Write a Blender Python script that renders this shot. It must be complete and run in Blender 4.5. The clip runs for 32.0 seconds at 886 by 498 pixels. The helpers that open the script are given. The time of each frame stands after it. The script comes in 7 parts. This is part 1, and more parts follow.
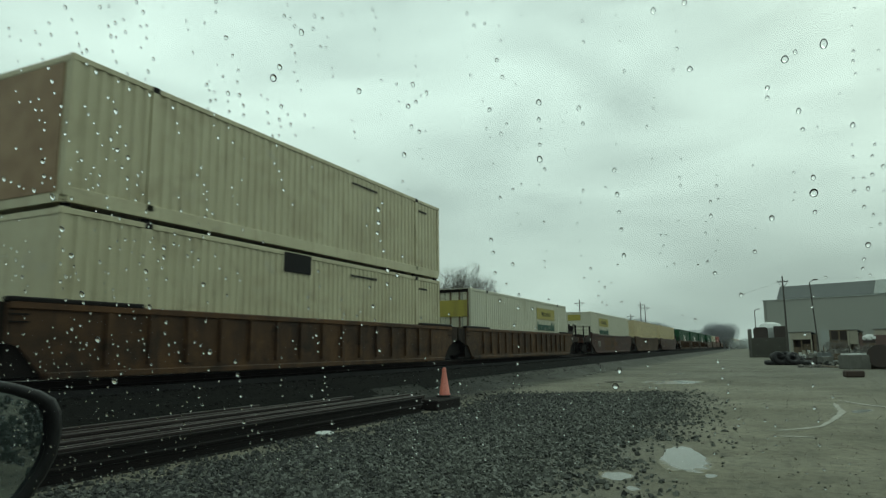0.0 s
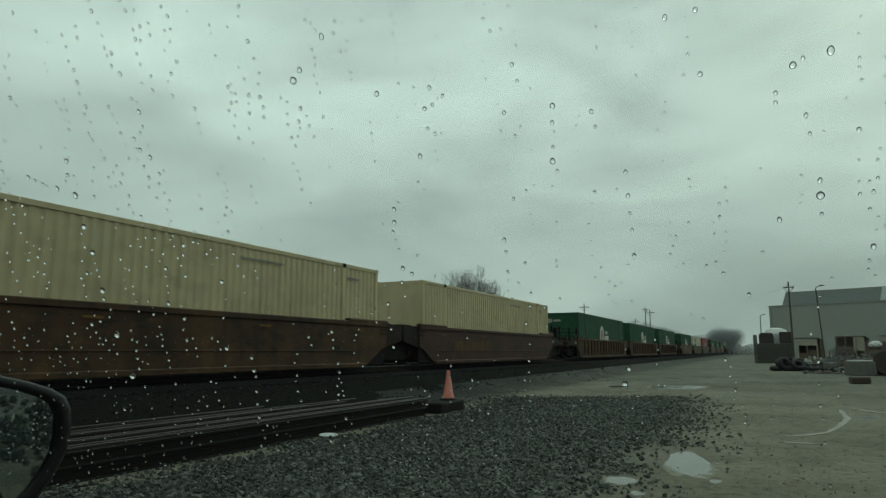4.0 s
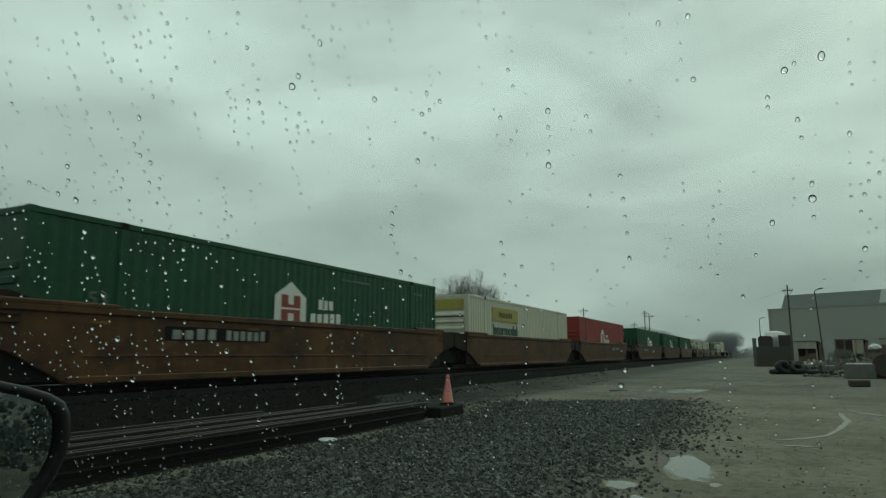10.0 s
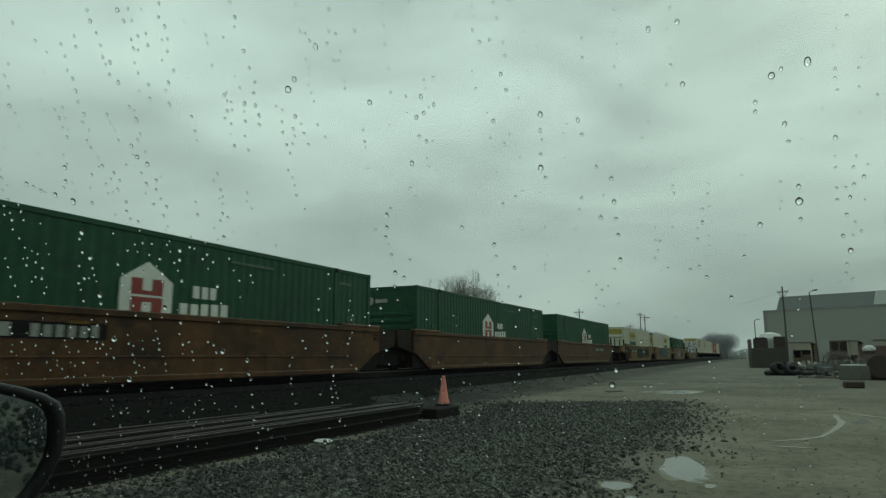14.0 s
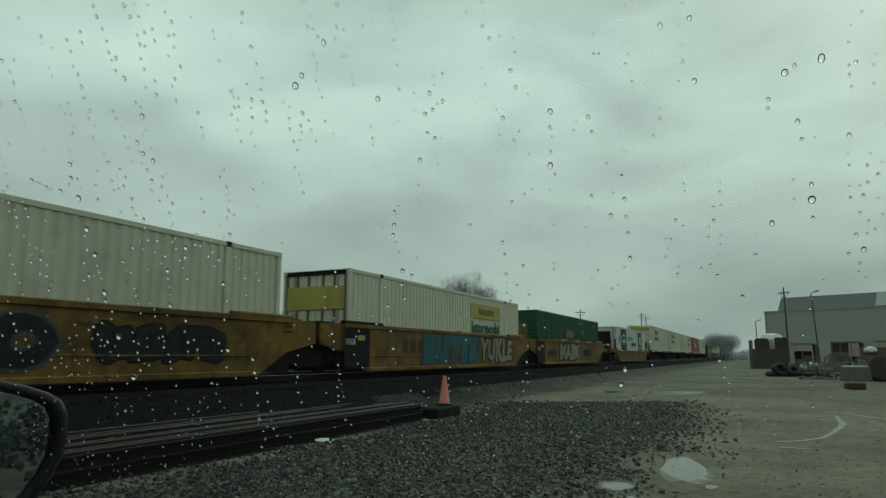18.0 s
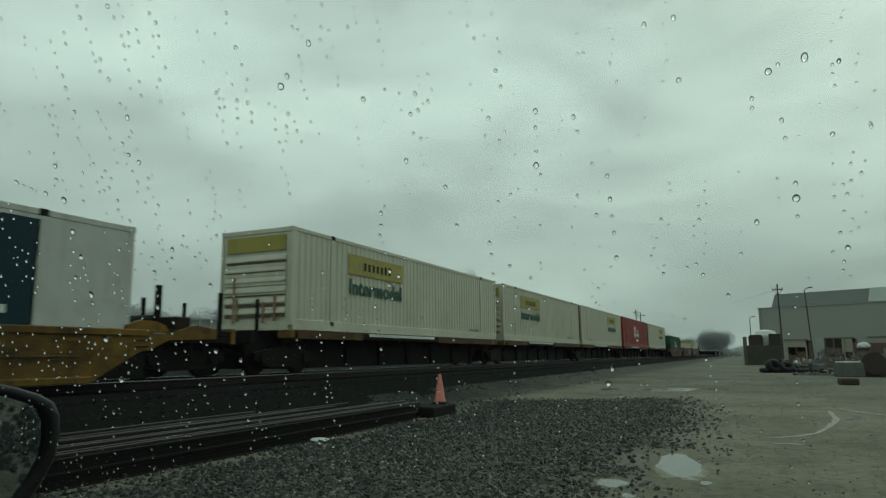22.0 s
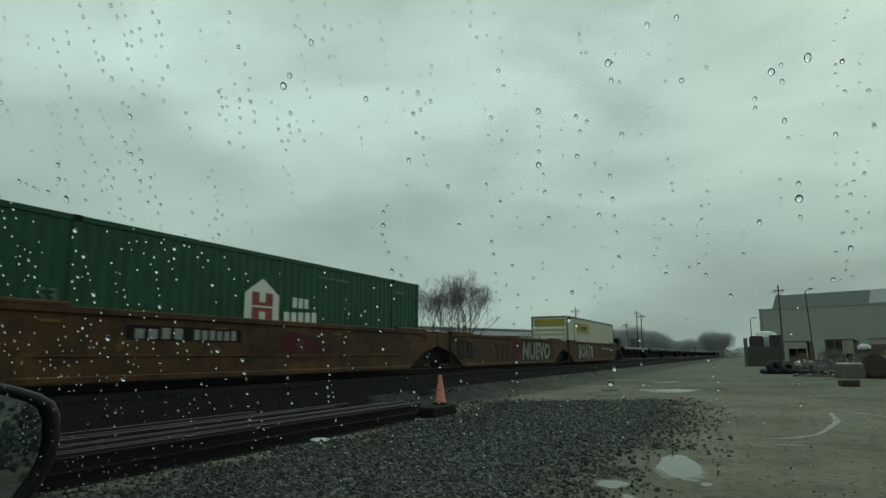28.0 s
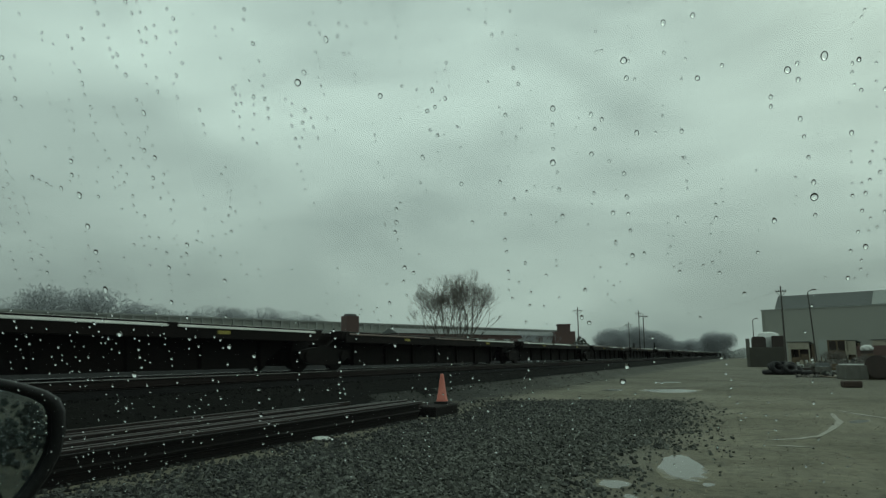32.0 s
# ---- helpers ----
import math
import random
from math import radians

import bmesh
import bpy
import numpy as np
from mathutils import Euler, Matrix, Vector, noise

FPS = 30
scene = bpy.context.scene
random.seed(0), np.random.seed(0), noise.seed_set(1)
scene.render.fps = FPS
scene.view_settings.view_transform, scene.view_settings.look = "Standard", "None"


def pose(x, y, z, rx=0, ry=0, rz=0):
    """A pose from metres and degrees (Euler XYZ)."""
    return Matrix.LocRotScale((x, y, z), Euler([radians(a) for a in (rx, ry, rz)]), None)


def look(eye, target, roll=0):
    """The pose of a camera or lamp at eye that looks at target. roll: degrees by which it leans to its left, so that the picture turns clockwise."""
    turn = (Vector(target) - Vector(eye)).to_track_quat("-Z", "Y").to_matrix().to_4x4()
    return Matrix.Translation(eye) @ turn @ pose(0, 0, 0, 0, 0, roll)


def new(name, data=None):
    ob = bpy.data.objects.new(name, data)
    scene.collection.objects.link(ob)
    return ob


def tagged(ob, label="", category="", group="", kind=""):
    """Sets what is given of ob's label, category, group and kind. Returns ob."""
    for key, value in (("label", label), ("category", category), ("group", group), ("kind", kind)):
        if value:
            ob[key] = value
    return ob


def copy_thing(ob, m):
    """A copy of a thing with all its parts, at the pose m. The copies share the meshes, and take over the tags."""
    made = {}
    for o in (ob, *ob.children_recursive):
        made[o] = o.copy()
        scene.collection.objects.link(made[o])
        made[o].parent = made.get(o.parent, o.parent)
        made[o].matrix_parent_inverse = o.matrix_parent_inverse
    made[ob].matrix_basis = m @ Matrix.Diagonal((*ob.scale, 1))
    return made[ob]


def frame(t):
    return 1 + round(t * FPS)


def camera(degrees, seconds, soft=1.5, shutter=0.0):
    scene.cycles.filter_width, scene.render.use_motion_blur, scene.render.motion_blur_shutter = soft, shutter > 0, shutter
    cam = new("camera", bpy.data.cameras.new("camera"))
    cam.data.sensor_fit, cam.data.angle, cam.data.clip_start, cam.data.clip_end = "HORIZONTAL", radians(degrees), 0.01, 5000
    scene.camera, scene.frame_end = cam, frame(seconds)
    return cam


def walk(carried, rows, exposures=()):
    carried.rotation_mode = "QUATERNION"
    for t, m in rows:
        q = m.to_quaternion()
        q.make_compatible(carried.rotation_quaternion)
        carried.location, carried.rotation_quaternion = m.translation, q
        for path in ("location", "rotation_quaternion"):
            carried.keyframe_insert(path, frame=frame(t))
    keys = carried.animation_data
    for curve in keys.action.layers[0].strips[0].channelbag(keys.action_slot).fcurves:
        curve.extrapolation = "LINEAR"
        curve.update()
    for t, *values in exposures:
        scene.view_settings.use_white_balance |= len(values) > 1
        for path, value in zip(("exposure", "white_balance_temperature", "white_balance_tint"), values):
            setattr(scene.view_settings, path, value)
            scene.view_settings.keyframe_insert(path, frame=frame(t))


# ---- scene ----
# ---- camera ----
cam = camera(67.58, 32.0, soft=1.3, shutter=0.16)
ROWS = [
    (0.0, -0.0016, 0.0152, 1.5049, 98.514, 0.542, 25.297),
    (0.5, -0.0016, 0.0142, 1.5046, 98.721, 0.541, 25.262),
    (1.0, -0.0051, 0.0133, 1.5046, 98.839, 0.469, 25.200),
    (1.5, -0.0046, 0.0101, 1.5032, 98.999, 0.454, 25.154),
    (2.0, -0.0065, 0.0119, 1.5027, 99.011, 0.253, 25.254),
    (2.5, -0.0023, 0.0111, 1.5027, 98.818, 0.230, 25.401),
    (3.0, -0.0052, 0.0066, 1.5015, 98.799, -0.004, 25.481),
    (3.5, -0.0046, 0.0063, 1.5015, 98.740, -0.025, 25.607),
    (5.5, 0.0037, 0.0023, 1.5025, 98.921, 0.394, 25.561),
    (6.0, 0.0022, 0.0016, 1.5007, 98.841, 0.394, 25.533),
    (6.5, 0.0033, 0.0024, 1.5007, 99.060, 0.507, 25.682),
    (7.0, -0.0039, 0.0016, 1.5003, 99.158, 0.271, 25.704),
    (7.5, -0.0040, 0.0006, 1.4998, 99.199, 0.204, 25.761),
    (8.0, -0.0040, 0.0001, 1.4998, 99.179, -0.056, 25.804),
    (8.5, -0.0024, 0.0002, 1.5000, 99.182, -0.159, 25.807),
    (9.0, -0.0013, 0.0005, 1.4999, 99.184, 0.062, 25.773),
    (9.5, 0.0003, 0.0012, 1.5000, 99.214, 0.257, 25.691),
    (10.0, -0.0003, 0.0029, 1.5008, 99.131, 0.241, 25.585),
    (10.5, 0.0001, 0.0032, 1.5008, 99.147, 0.351, 25.400),
    (11.0, 0.0004, 0.0018, 1.5004, 99.116, 0.368, 25.301),
    (11.5, 0.0016, 0.0014, 1.5002, 99.111, 0.334, 25.193),
    (12.0, 0.0008, 0.0012, 1.5001, 99.145, 0.299, 25.186),
    (12.5, 0.0005, 0.0002, 1.5000, 99.164, 0.360, 25.118),
    (13.0, 0.0000, -0.0000, 1.5000, 99.201, 0.241, 25.137),
    (13.5, 0.0011, -0.0003, 1.5000, 99.221, 0.205, 25.161),
    (14.0, 0.0027, -0.0007, 1.5001, 99.229, 0.209, 25.237),
    (14.5, 0.0019, -0.0008, 1.4999, 99.332, 0.380, 25.258),
    (16.5, -0.0022, -0.0008, 1.4995, 99.464, 0.239, 25.333),
    (17.0, -0.0041, -0.0005, 1.4994, 99.405, 0.103, 25.377),
    (17.5, -0.0037, 0.0003, 1.4993, 99.366, 0.057, 25.336),
    (18.0, -0.0017, 0.0002, 1.4995, 99.215, 0.013, 25.311),
    (18.5, -0.0016, 0.0012, 1.4997, 99.181, 0.104, 25.304),
    (19.0, -0.0006, 0.0007, 1.5000, 99.073, -0.018, 25.204),
    (19.5, 0.0003, 0.0014, 1.5001, 99.058, 0.044, 25.150),
    (20.0, 0.0014, 0.0008, 1.5000, 99.076, 0.218, 25.102),
    (20.5, 0.0033, 0.0025, 1.5005, 99.058, 0.358, 25.080),
    (21.0, 0.0030, 0.0022, 1.5005, 99.079, 0.477, 24.973),
    (21.5, 0.0022, 0.0019, 1.5004, 99.086, 0.367, 24.907),
    (22.0, 0.0020, 0.0023, 1.5005, 99.091, 0.409, 24.920),
    (22.5, 0.0012, 0.0001, 1.4999, 99.115, 0.474, 24.946),
    (23.0, 0.0016, 0.0009, 1.4996, 99.094, 0.410, 24.994),
    (23.5, -0.0003, 0.0017, 1.4997, 99.037, 0.264, 25.003),
    (24.0, -0.0022, 0.0000, 1.4994, 99.012, 0.244, 25.034),
    (24.5, -0.0025, 0.0004, 1.4995, 99.029, 0.222, 25.039),
    (25.0, -0.0002, 0.0005, 1.4998, 98.973, 0.033, 25.084),
    (25.5, 0.0008, 0.0007, 1.4998, 98.988, 0.058, 25.111),
    (27.5, 0.0024, 0.0023, 1.5003, 99.077, 0.339, 25.022),
    (28.0, 0.0012, 0.0020, 1.5001, 99.134, 0.269, 24.956),
    (28.5, 0.0040, 0.0019, 1.5005, 99.050, 0.297, 24.880),
    (29.0, 0.0003, 0.0013, 1.4998, 99.116, 0.394, 24.787),
    (29.5, 0.0007, 0.0019, 1.4998, 99.076, 0.286, 24.796),
    (30.0, -0.0038, -0.0003, 1.4990, 99.135, 0.190, 24.858),
    (30.5, -0.0041, -0.0007, 1.4989, 99.131, 0.083, 24.928),
    (31.0, -0.0040, -0.0005, 1.4989, 99.119, 0.054, 25.036),
    (31.5, -0.0044, -0.0009, 1.4987, 99.131, 0.093, 25.130),
    (32.0, -0.0039, -0.0009, 1.4989, 99.063, 0.002, 25.099),
]
walk(cam, [(t, pose(x, y, z, rx, ry, rz)) for t, x, y, z, rx, ry, rz in ROWS], exposures=[(0.0, 0.38), (1.0, 0.15), (2.0, 0.05), (6.0, -0.02), (20.0, 0.0), (25.0, 0.08), (28.0, -0.02), (32.0, -0.09)])

# ---- world and light: a closed, raining cloud cover ----
world = bpy.data.worlds.new("overcast_sky")
scene.world = world
world.use_nodes = True
wn, wl = world.node_tree.nodes, world.node_tree.links
wn.clear()
w_out = wn.new("ShaderNodeOutputWorld")
w_bg = wn.new("ShaderNodeBackground")
w_sky = wn.new("ShaderNodeTexSky")
w_sky.sky_type, w_sky.sun_disc = "NISHITA", False
w_sky.sun_elevation, w_sky.sun_rotation = radians(38), radians(20)
w_sky.air_density, w_sky.dust_density, w_sky.ozone_density = 1.0, 6.0, 1.0
w_co = wn.new("ShaderNodeTexCoord")
w_map = wn.new("ShaderNodeMapping")
w_map.inputs["Scale"].default_value = (2.6, 2.6, 7.0)
w_n1 = wn.new("ShaderNodeTexNoise")
w_n1.inputs["Scale"].default_value, w_n1.inputs["Detail"].default_value = 1.0, 6.0
w_n1.inputs["Roughness"].default_value, w_n1.inputs["Distortion"].default_value = 0.52, 0.35
w_ramp = wn.new("ShaderNodeValToRGB")
w_ramp.color_ramp.elements[0].position, w_ramp.color_ramp.elements[0].color = 0.35, (0.60, 0.612, 0.624, 1)
w_ramp.color_ramp.elements[1].position, w_ramp.color_ramp.elements[1].color = 0.67, (0.935, 0.945, 0.95, 1)
w_mix = wn.new("ShaderNodeMixRGB")
w_mix.inputs["Fac"].default_value = 0.004
wl.new(w_co.outputs["Generated"], w_map.inputs["Vector"])
wl.new(w_map.outputs["Vector"], w_n1.inputs["Vector"])
wl.new(w_n1.outputs["Fac"], w_ramp.inputs["Fac"])
wl.new(w_ramp.outputs["Color"], w_mix.inputs["Color1"])
wl.new(w_sky.outputs["Color"], w_mix.inputs["Color2"])
w_sep = wn.new("ShaderNodeSeparateXYZ")
wl.new(w_co.outputs["Generated"], w_sep.inputs[0])
w_rise = wn.new("ShaderNodeMapRange")
w_rise.inputs["From Min"].default_value, w_rise.inputs["From Max"].default_value = 0.0, 0.45
w_rise.inputs["To Min"].default_value, w_rise.inputs["To Max"].default_value = 0.58, 1.0
wl.new(w_sep.outputs["Z"], w_rise.inputs["Value"])
w_mul = wn.new("ShaderNodeMixRGB")
w_mul.blend_type = "MULTIPLY"
w_mul.inputs["Fac"].default_value = 1.0
wl.new(w_mix.outputs["Color"], w_mul.inputs["Color1"])
wl.new(w_rise.outputs[0], w_mul.inputs["Color2"])
wl.new(w_mul.outputs["Color"], w_bg.inputs["Color"])
w_bg.inputs["Strength"].default_value = 0.95
wl.new(w_bg.outputs["Background"], w_out.inputs["Surface"])

sun = new("sun", bpy.data.lights.new("sun", "SUN"))
sun.data.energy, sun.data.angle, sun.data.color = 0.5, radians(40), (1.0, 0.98, 0.95)
sun.matrix_world = look((0, 0, 60), (-14, -45, 0))


# ---- materials ----
def mat(name, col, rough=0.6, col2=None, scale=6.0, amount=0.5, bump=0.0, bump_scale=40.0, metallic=0.0, streak=0.0, streak_col=(0.05, 0.04, 0.03), spread=0.0, ior=1.45, coords="Object", gloss=0.5, stain=0.0, stain_col=(0.012, 0.009, 0.007)):
    m = bpy.data.materials.new(name)
    m.use_nodes = True
    n, l = m.node_tree.nodes, m.node_tree.links
    p = n["Principled BSDF"]
    p.inputs["Roughness"].default_value, p.inputs["Metallic"].default_value, p.inputs["IOR"].default_value = rough, metallic, ior
    p.inputs["Specular IOR Level"].default_value = gloss
    co = n.new("ShaderNodeTexCoord")
    col2 = col2 or tuple(c * 0.6 for c in col)
    a = n.new("ShaderNodeTexNoise")
    a.inputs["Scale"].default_value, a.inputs["Detail"].default_value, a.inputs["Roughness"].default_value = scale, 8.0, 0.65
    l.new(co.outputs[coords], a.inputs["Vector"])
    b = n.new("ShaderNodeTexNoise")
    b.inputs["Scale"].default_value, b.inputs["Detail"].default_value = scale * 0.13, 3.0
    l.new(co.outputs[coords], b.inputs["Vector"])
    add = n.new("ShaderNodeMath")
    add.operation = "MULTIPLY_ADD"
    add.inputs[1].default_value = 0.6
    l.new(a.outputs["Fac"], add.inputs[0])
    sc = n.new("ShaderNodeMath")
    sc.operation = "MULTIPLY"
    sc.inputs[1].default_value = 0.4
    l.new(b.outputs["Fac"], sc.inputs[0])
    l.new(sc.outputs[0], add.inputs[2])
    ramp = n.new("ShaderNodeMapRange")
    ramp.inputs["From Min"].default_value, ramp.inputs["From Max"].default_value = 0.35, 0.65
    ramp.inputs["To Min"].default_value, ramp.inputs["To Max"].default_value = 0.0, amount
    l.new(add.outputs[0], ramp.inputs["Value"])
    mix = n.new("ShaderNodeMixRGB")
    mix.inputs["Color1"].default_value, mix.inputs["Color2"].default_value = (*col, 1), (*col2, 1)
    l.new(ramp.outputs[0], mix.inputs["Fac"])
    out = mix.outputs["Color"]
    if streak:
        mp = n.new("ShaderNodeMapping")
        mp.inputs["Scale"].default_value = (3.0, 5.0, 0.35)
        l.new(co.outputs[coords], mp.inputs["Vector"])
        s = n.new("ShaderNodeTexNoise")
        s.inputs["Scale"].default_value, s.inputs["Detail"].default_value = 1.3, 7.0
        l.new(mp.outputs["Vector"], s.inputs["Vector"])
        r2 = n.new("ShaderNodeMapRange")
        r2.inputs["From Min"].default_value, r2.inputs["From Max"].default_value = 0.5, 0.78
        r2.inputs["To Max"].default_value = streak
        l.new(s.outputs["Fac"], r2.inputs["Value"])
        m2 = n.new("ShaderNodeMixRGB")
        m2.inputs["Color2"].default_value = (*streak_col, 1)
        l.new(r2.outputs[0], m2.inputs["Fac"])
        l.new(out, m2.inputs["Color1"])
        out = m2.outputs["Color"]
    if stain:
        for size, lo, hi, k, tone in ((0.7, 0.50, 0.68, stain, stain_col), (2.6, 0.55, 0.70, stain * 0.8, tuple(c * 0.7 for c in stain_col)), (1.5, 0.60, 0.74, stain * 0.5, tuple(min(0.3, c * 1.9) for c in col))):
            sm = n.new("ShaderNodeMapping")
            sm.inputs["Scale"].default_value, sm.inputs["Location"].default_value = (1.0, 0.8, 1.3), (size * 3.1, size * 7.7, 0.0)
            l.new(co.outputs[coords], sm.inputs["Vector"])
            sn = n.new("ShaderNodeTexNoise")
            sn.inputs["Scale"].default_value, sn.inputs["Detail"].default_value, sn.inputs["Roughness"].default_value, sn.inputs["Distortion"].default_value = size, 8.0, 0.62, 0.6
            l.new(sm.outputs["Vector"], sn.inputs["Vector"])
            sr = n.new("ShaderNodeMapRange")
            sr.inputs["From Min"].default_value, sr.inputs["From Max"].default_value, sr.inputs["To Max"].default_value = lo, hi, k
            l.new(sn.outputs["Fac"], sr.inputs["Value"])
            sx = n.new("ShaderNodeMixRGB")
            sx.inputs["Color2"].default_value = (*tone, 1)
            l.new(sr.outputs[0], sx.inputs["Fac"])
            l.new(out, sx.inputs["Color1"])
            out = sx.outputs["Color"]
    if spread:
        oi = n.new("ShaderNodeObjectInfo")
        hs = n.new("ShaderNodeHueSaturation")
        r3 = n.new("ShaderNodeMapRange")
        r3.inputs["To Min"].default_value, r3.inputs["To Max"].default_value = 1 - spread, 1 + spread
        l.new(oi.outputs["Random"], r3.inputs["Value"])
        l.new(r3.outputs[0], hs.inputs["Value"])
        l.new(out, hs.inputs["Color"])
        out = hs.outputs["Color"]
    l.new(out, p.inputs["Base Color"])
    if bump:
        bn = n.new("ShaderNodeTexNoise")
        bn.inputs["Scale"].default_value, bn.inputs["Detail"].default_value = bump_scale, 6.0
        l.new(co.outputs[coords], bn.inputs["Vector"])
        bp = n.new("ShaderNodeBump")
        bp.inputs["Strength"].default_value, bp.inputs["Distance"].default_value = bump, 0.03
        l.new(bn.outputs["Fac"], bp.inputs["Height"])
        l.new(bp.outputs["Normal"], p.inputs["Normal"])
    return m


M_GREEN = mat("green_container_paint", (0.008, 0.070, 0.026), 0.5, (0.007, 0.04, 0.021), 3, 0.7, streak=0.45, streak_col=(0.01, 0.022, 0.014), gloss=0.3, stain=0.45, stain_col=(0.008, 0.022, 0.014))
M_WHITE = mat("white_container_paint", (0.505, 0.49, 0.39), 0.5, (0.405, 0.39, 0.305), 4, 0.7, streak=0.5, streak_col=(0.30, 0.27, 0.19), spread=0.05, stain=0.45, stain_col=(0.33, 0.30, 0.22))
M_TAN = mat("tan_container_paint", (0.50, 0.42, 0.25), 0.5, (0.40, 0.32, 0.18), 3, 0.7, streak=0.5, streak_col=(0.2, 0.14, 0.07), spread=0.06, stain=0.45, stain_col=(0.26, 0.2, 0.11))
M_RED = mat("red_container_paint", (0.27, 0.02, 0.013), 0.45, (0.17, 0.014, 0.01), 3, 0.7, streak=0.45, streak_col=(0.10, 0.018, 0.014), stain=0.45, stain_col=(0.07, 0.016, 0.012))
M_REEFER = mat("reefer_white_paint", (0.47, 0.47, 0.43), 0.45, (0.38, 0.38, 0.34), 3, 0.7, streak=0.5, streak_col=(0.24, 0.22, 0.18), gloss=0.35, stain=0.35, stain_col=(0.26, 0.25, 0.21))
M_BROWN = mat("brown_wellcar_paint", (0.094, 0.046, 0.018), 0.6, (0.030, 0.016, 0.010), 2.2, 0.95, 0.25, 30, streak=0.75, streak_col=(0.018, 0.012, 0.009), gloss=0.2, stain=0.75)
M_OCHRE = mat("ochre_wellcar_paint", (0.112, 0.050, 0.0165), 0.55, (0.050, 0.024, 0.0115), 1.8, 0.95, 0.2, 30, streak=0.7, streak_col=(0.03, 0.018, 0.010), gloss=0.2, stain=0.75)
M_YELLOW = mat("yellow_wellcar_paint", (0.20, 0.105, 0.014), 0.55, (0.075, 0.040, 0.010), 1.8, 0.95, 0.2, 30, streak=0.7, streak_col=(0.045, 0.026, 0.012), gloss=0.2, stain=0.75)
M_ORANGE = mat("orange_rust_wellcar_paint", (0.122, 0.053, 0.0145), 0.6, (0.032, 0.0145, 0.008), 1.8, 0.95, 0.2, 30, streak=0.75, streak_col=(0.028, 0.014, 0.009), gloss=0.2, stain=0.75)
M_MAROON = mat("maroon_wellcar_paint", (0.066, 0.021, 0.0125), 0.55, (0.034, 0.014, 0.009), 2.2, 0.9, 0.2, 30, streak=0.6, streak_col=(0.02, 0.012, 0.01), gloss=0.25, stain=0.75)
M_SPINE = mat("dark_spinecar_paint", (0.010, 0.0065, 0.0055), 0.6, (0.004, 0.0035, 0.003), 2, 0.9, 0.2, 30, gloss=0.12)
# near-black iron, also used for shade on the rail stack and car ends
M_IRON = mat("near_black_iron", (0.005, 0.0045, 0.0042), 0.65, (0.009, 0.0065, 0.005), 8, 0.8, 0.2, 40, gloss=0.12)
# near-white colour stands for the sky's glint on wet deck edges
M_GLINTEDGE = mat("pale_glint_deck_edge", (0.66, 0.66, 0.62), 0.4, (0.34, 0.33, 0.30), 1.6, 0.7, streak=0.3, streak_col=(0.2, 0.18, 0.15))
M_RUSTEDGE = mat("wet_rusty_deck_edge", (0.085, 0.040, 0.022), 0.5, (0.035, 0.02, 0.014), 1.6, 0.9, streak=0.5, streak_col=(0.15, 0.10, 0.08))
M_DULLMARK = mat("faded_white_marking", (0.30, 0.30, 0.26), 0.6, (0.16, 0.16, 0.14), 5, 0.8)
M_FAINTMARK = mat("worn_pale_marking", (0.11, 0.15, 0.12), 0.6, (0.04, 0.07, 0.05), 5, 0.8)
M_PADYELLOW = mat("pale_yellow_wear_pad", (0.36, 0.29, 0.12), 0.6, (0.2, 0.15, 0.06), 4, 0.8)
M_RAIL = mat("rusty_rail_steel", (0.020, 0.013, 0.011), 0.6, (0.012, 0.009, 0.008), 7, 0.8, 0.15, 40, gloss=0.2)
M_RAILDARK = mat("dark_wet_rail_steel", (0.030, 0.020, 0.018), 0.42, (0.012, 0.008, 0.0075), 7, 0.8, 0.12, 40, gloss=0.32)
M_RAILTOP = mat("polished_rail_top", (0.45, 0.45, 0.45), 0.25, (0.3, 0.3, 0.3), 10, 0.6, metallic=0.9)
M_SIGNY = mat("yellow_sign_panel", (0.34, 0.29, 0.05), 0.55, (0.24, 0.195, 0.04), 2.5, 0.8, streak=0.6, streak_col=(0.12, 0.10, 0.035))
M_DARKGREEN = mat("dark_green_lettering", (0.010, 0.07, 0.045), 0.5, scale=8)
M_BLACK = mat("black_paint", (0.007, 0.007, 0.007), 0.6, (0.012, 0.011, 0.010), 6, gloss=0.12)
M_WHITEPAINT = mat("white_marking_paint", (0.62, 0.62, 0.56), 0.5, (0.45, 0.45, 0.40), 5, 0.7)
M_REDMARK = mat("red_marking_paint", (0.24, 0.03, 0.022), 0.5, (0.16, 0.025, 0.02), 4, 0.7)
M_NAVY = mat("navy_sign_panel", (0.006, 0.024, 0.034), 0.55, (0.010, 0.032, 0.038), 3, gloss=0.2)
M_CYAN = mat("cyan_lettering", (0.06, 0.36, 0.45), 0.5)
M_TEAL = mat("teal_spray_paint", (0.016, 0.135, 0.14), 0.6, (0.012, 0.06, 0.07), 3, 0.9, streak=0.5, streak_col=(0.01, 0.03, 0.035), gloss=0.2, stain=0.45, stain_col=(0.012, 0.03, 0.03))
M_SPRAYGREY = mat("grey_spray_paint", (0.27, 0.265, 0.225), 0.6, (0.15, 0.15, 0.125), 3, 0.9, streak=0.5, streak_col=(0.08, 0.075, 0.06), gloss=0.2, stain=0.45, stain_col=(0.07, 0.06, 0.045))
M_SPRAYDARK = mat("dark_spray_paint", (0.010, 0.011, 0.013), 0.6, (0.022, 0.022, 0.022), 4, 0.8, gloss=0.12)
M_SPRAYRED = mat("crimson_spray_paint", (0.07, 0.010, 0.014), 0.6, (0.03, 0.008, 0.010), 4, 0.8, gloss=0.2)
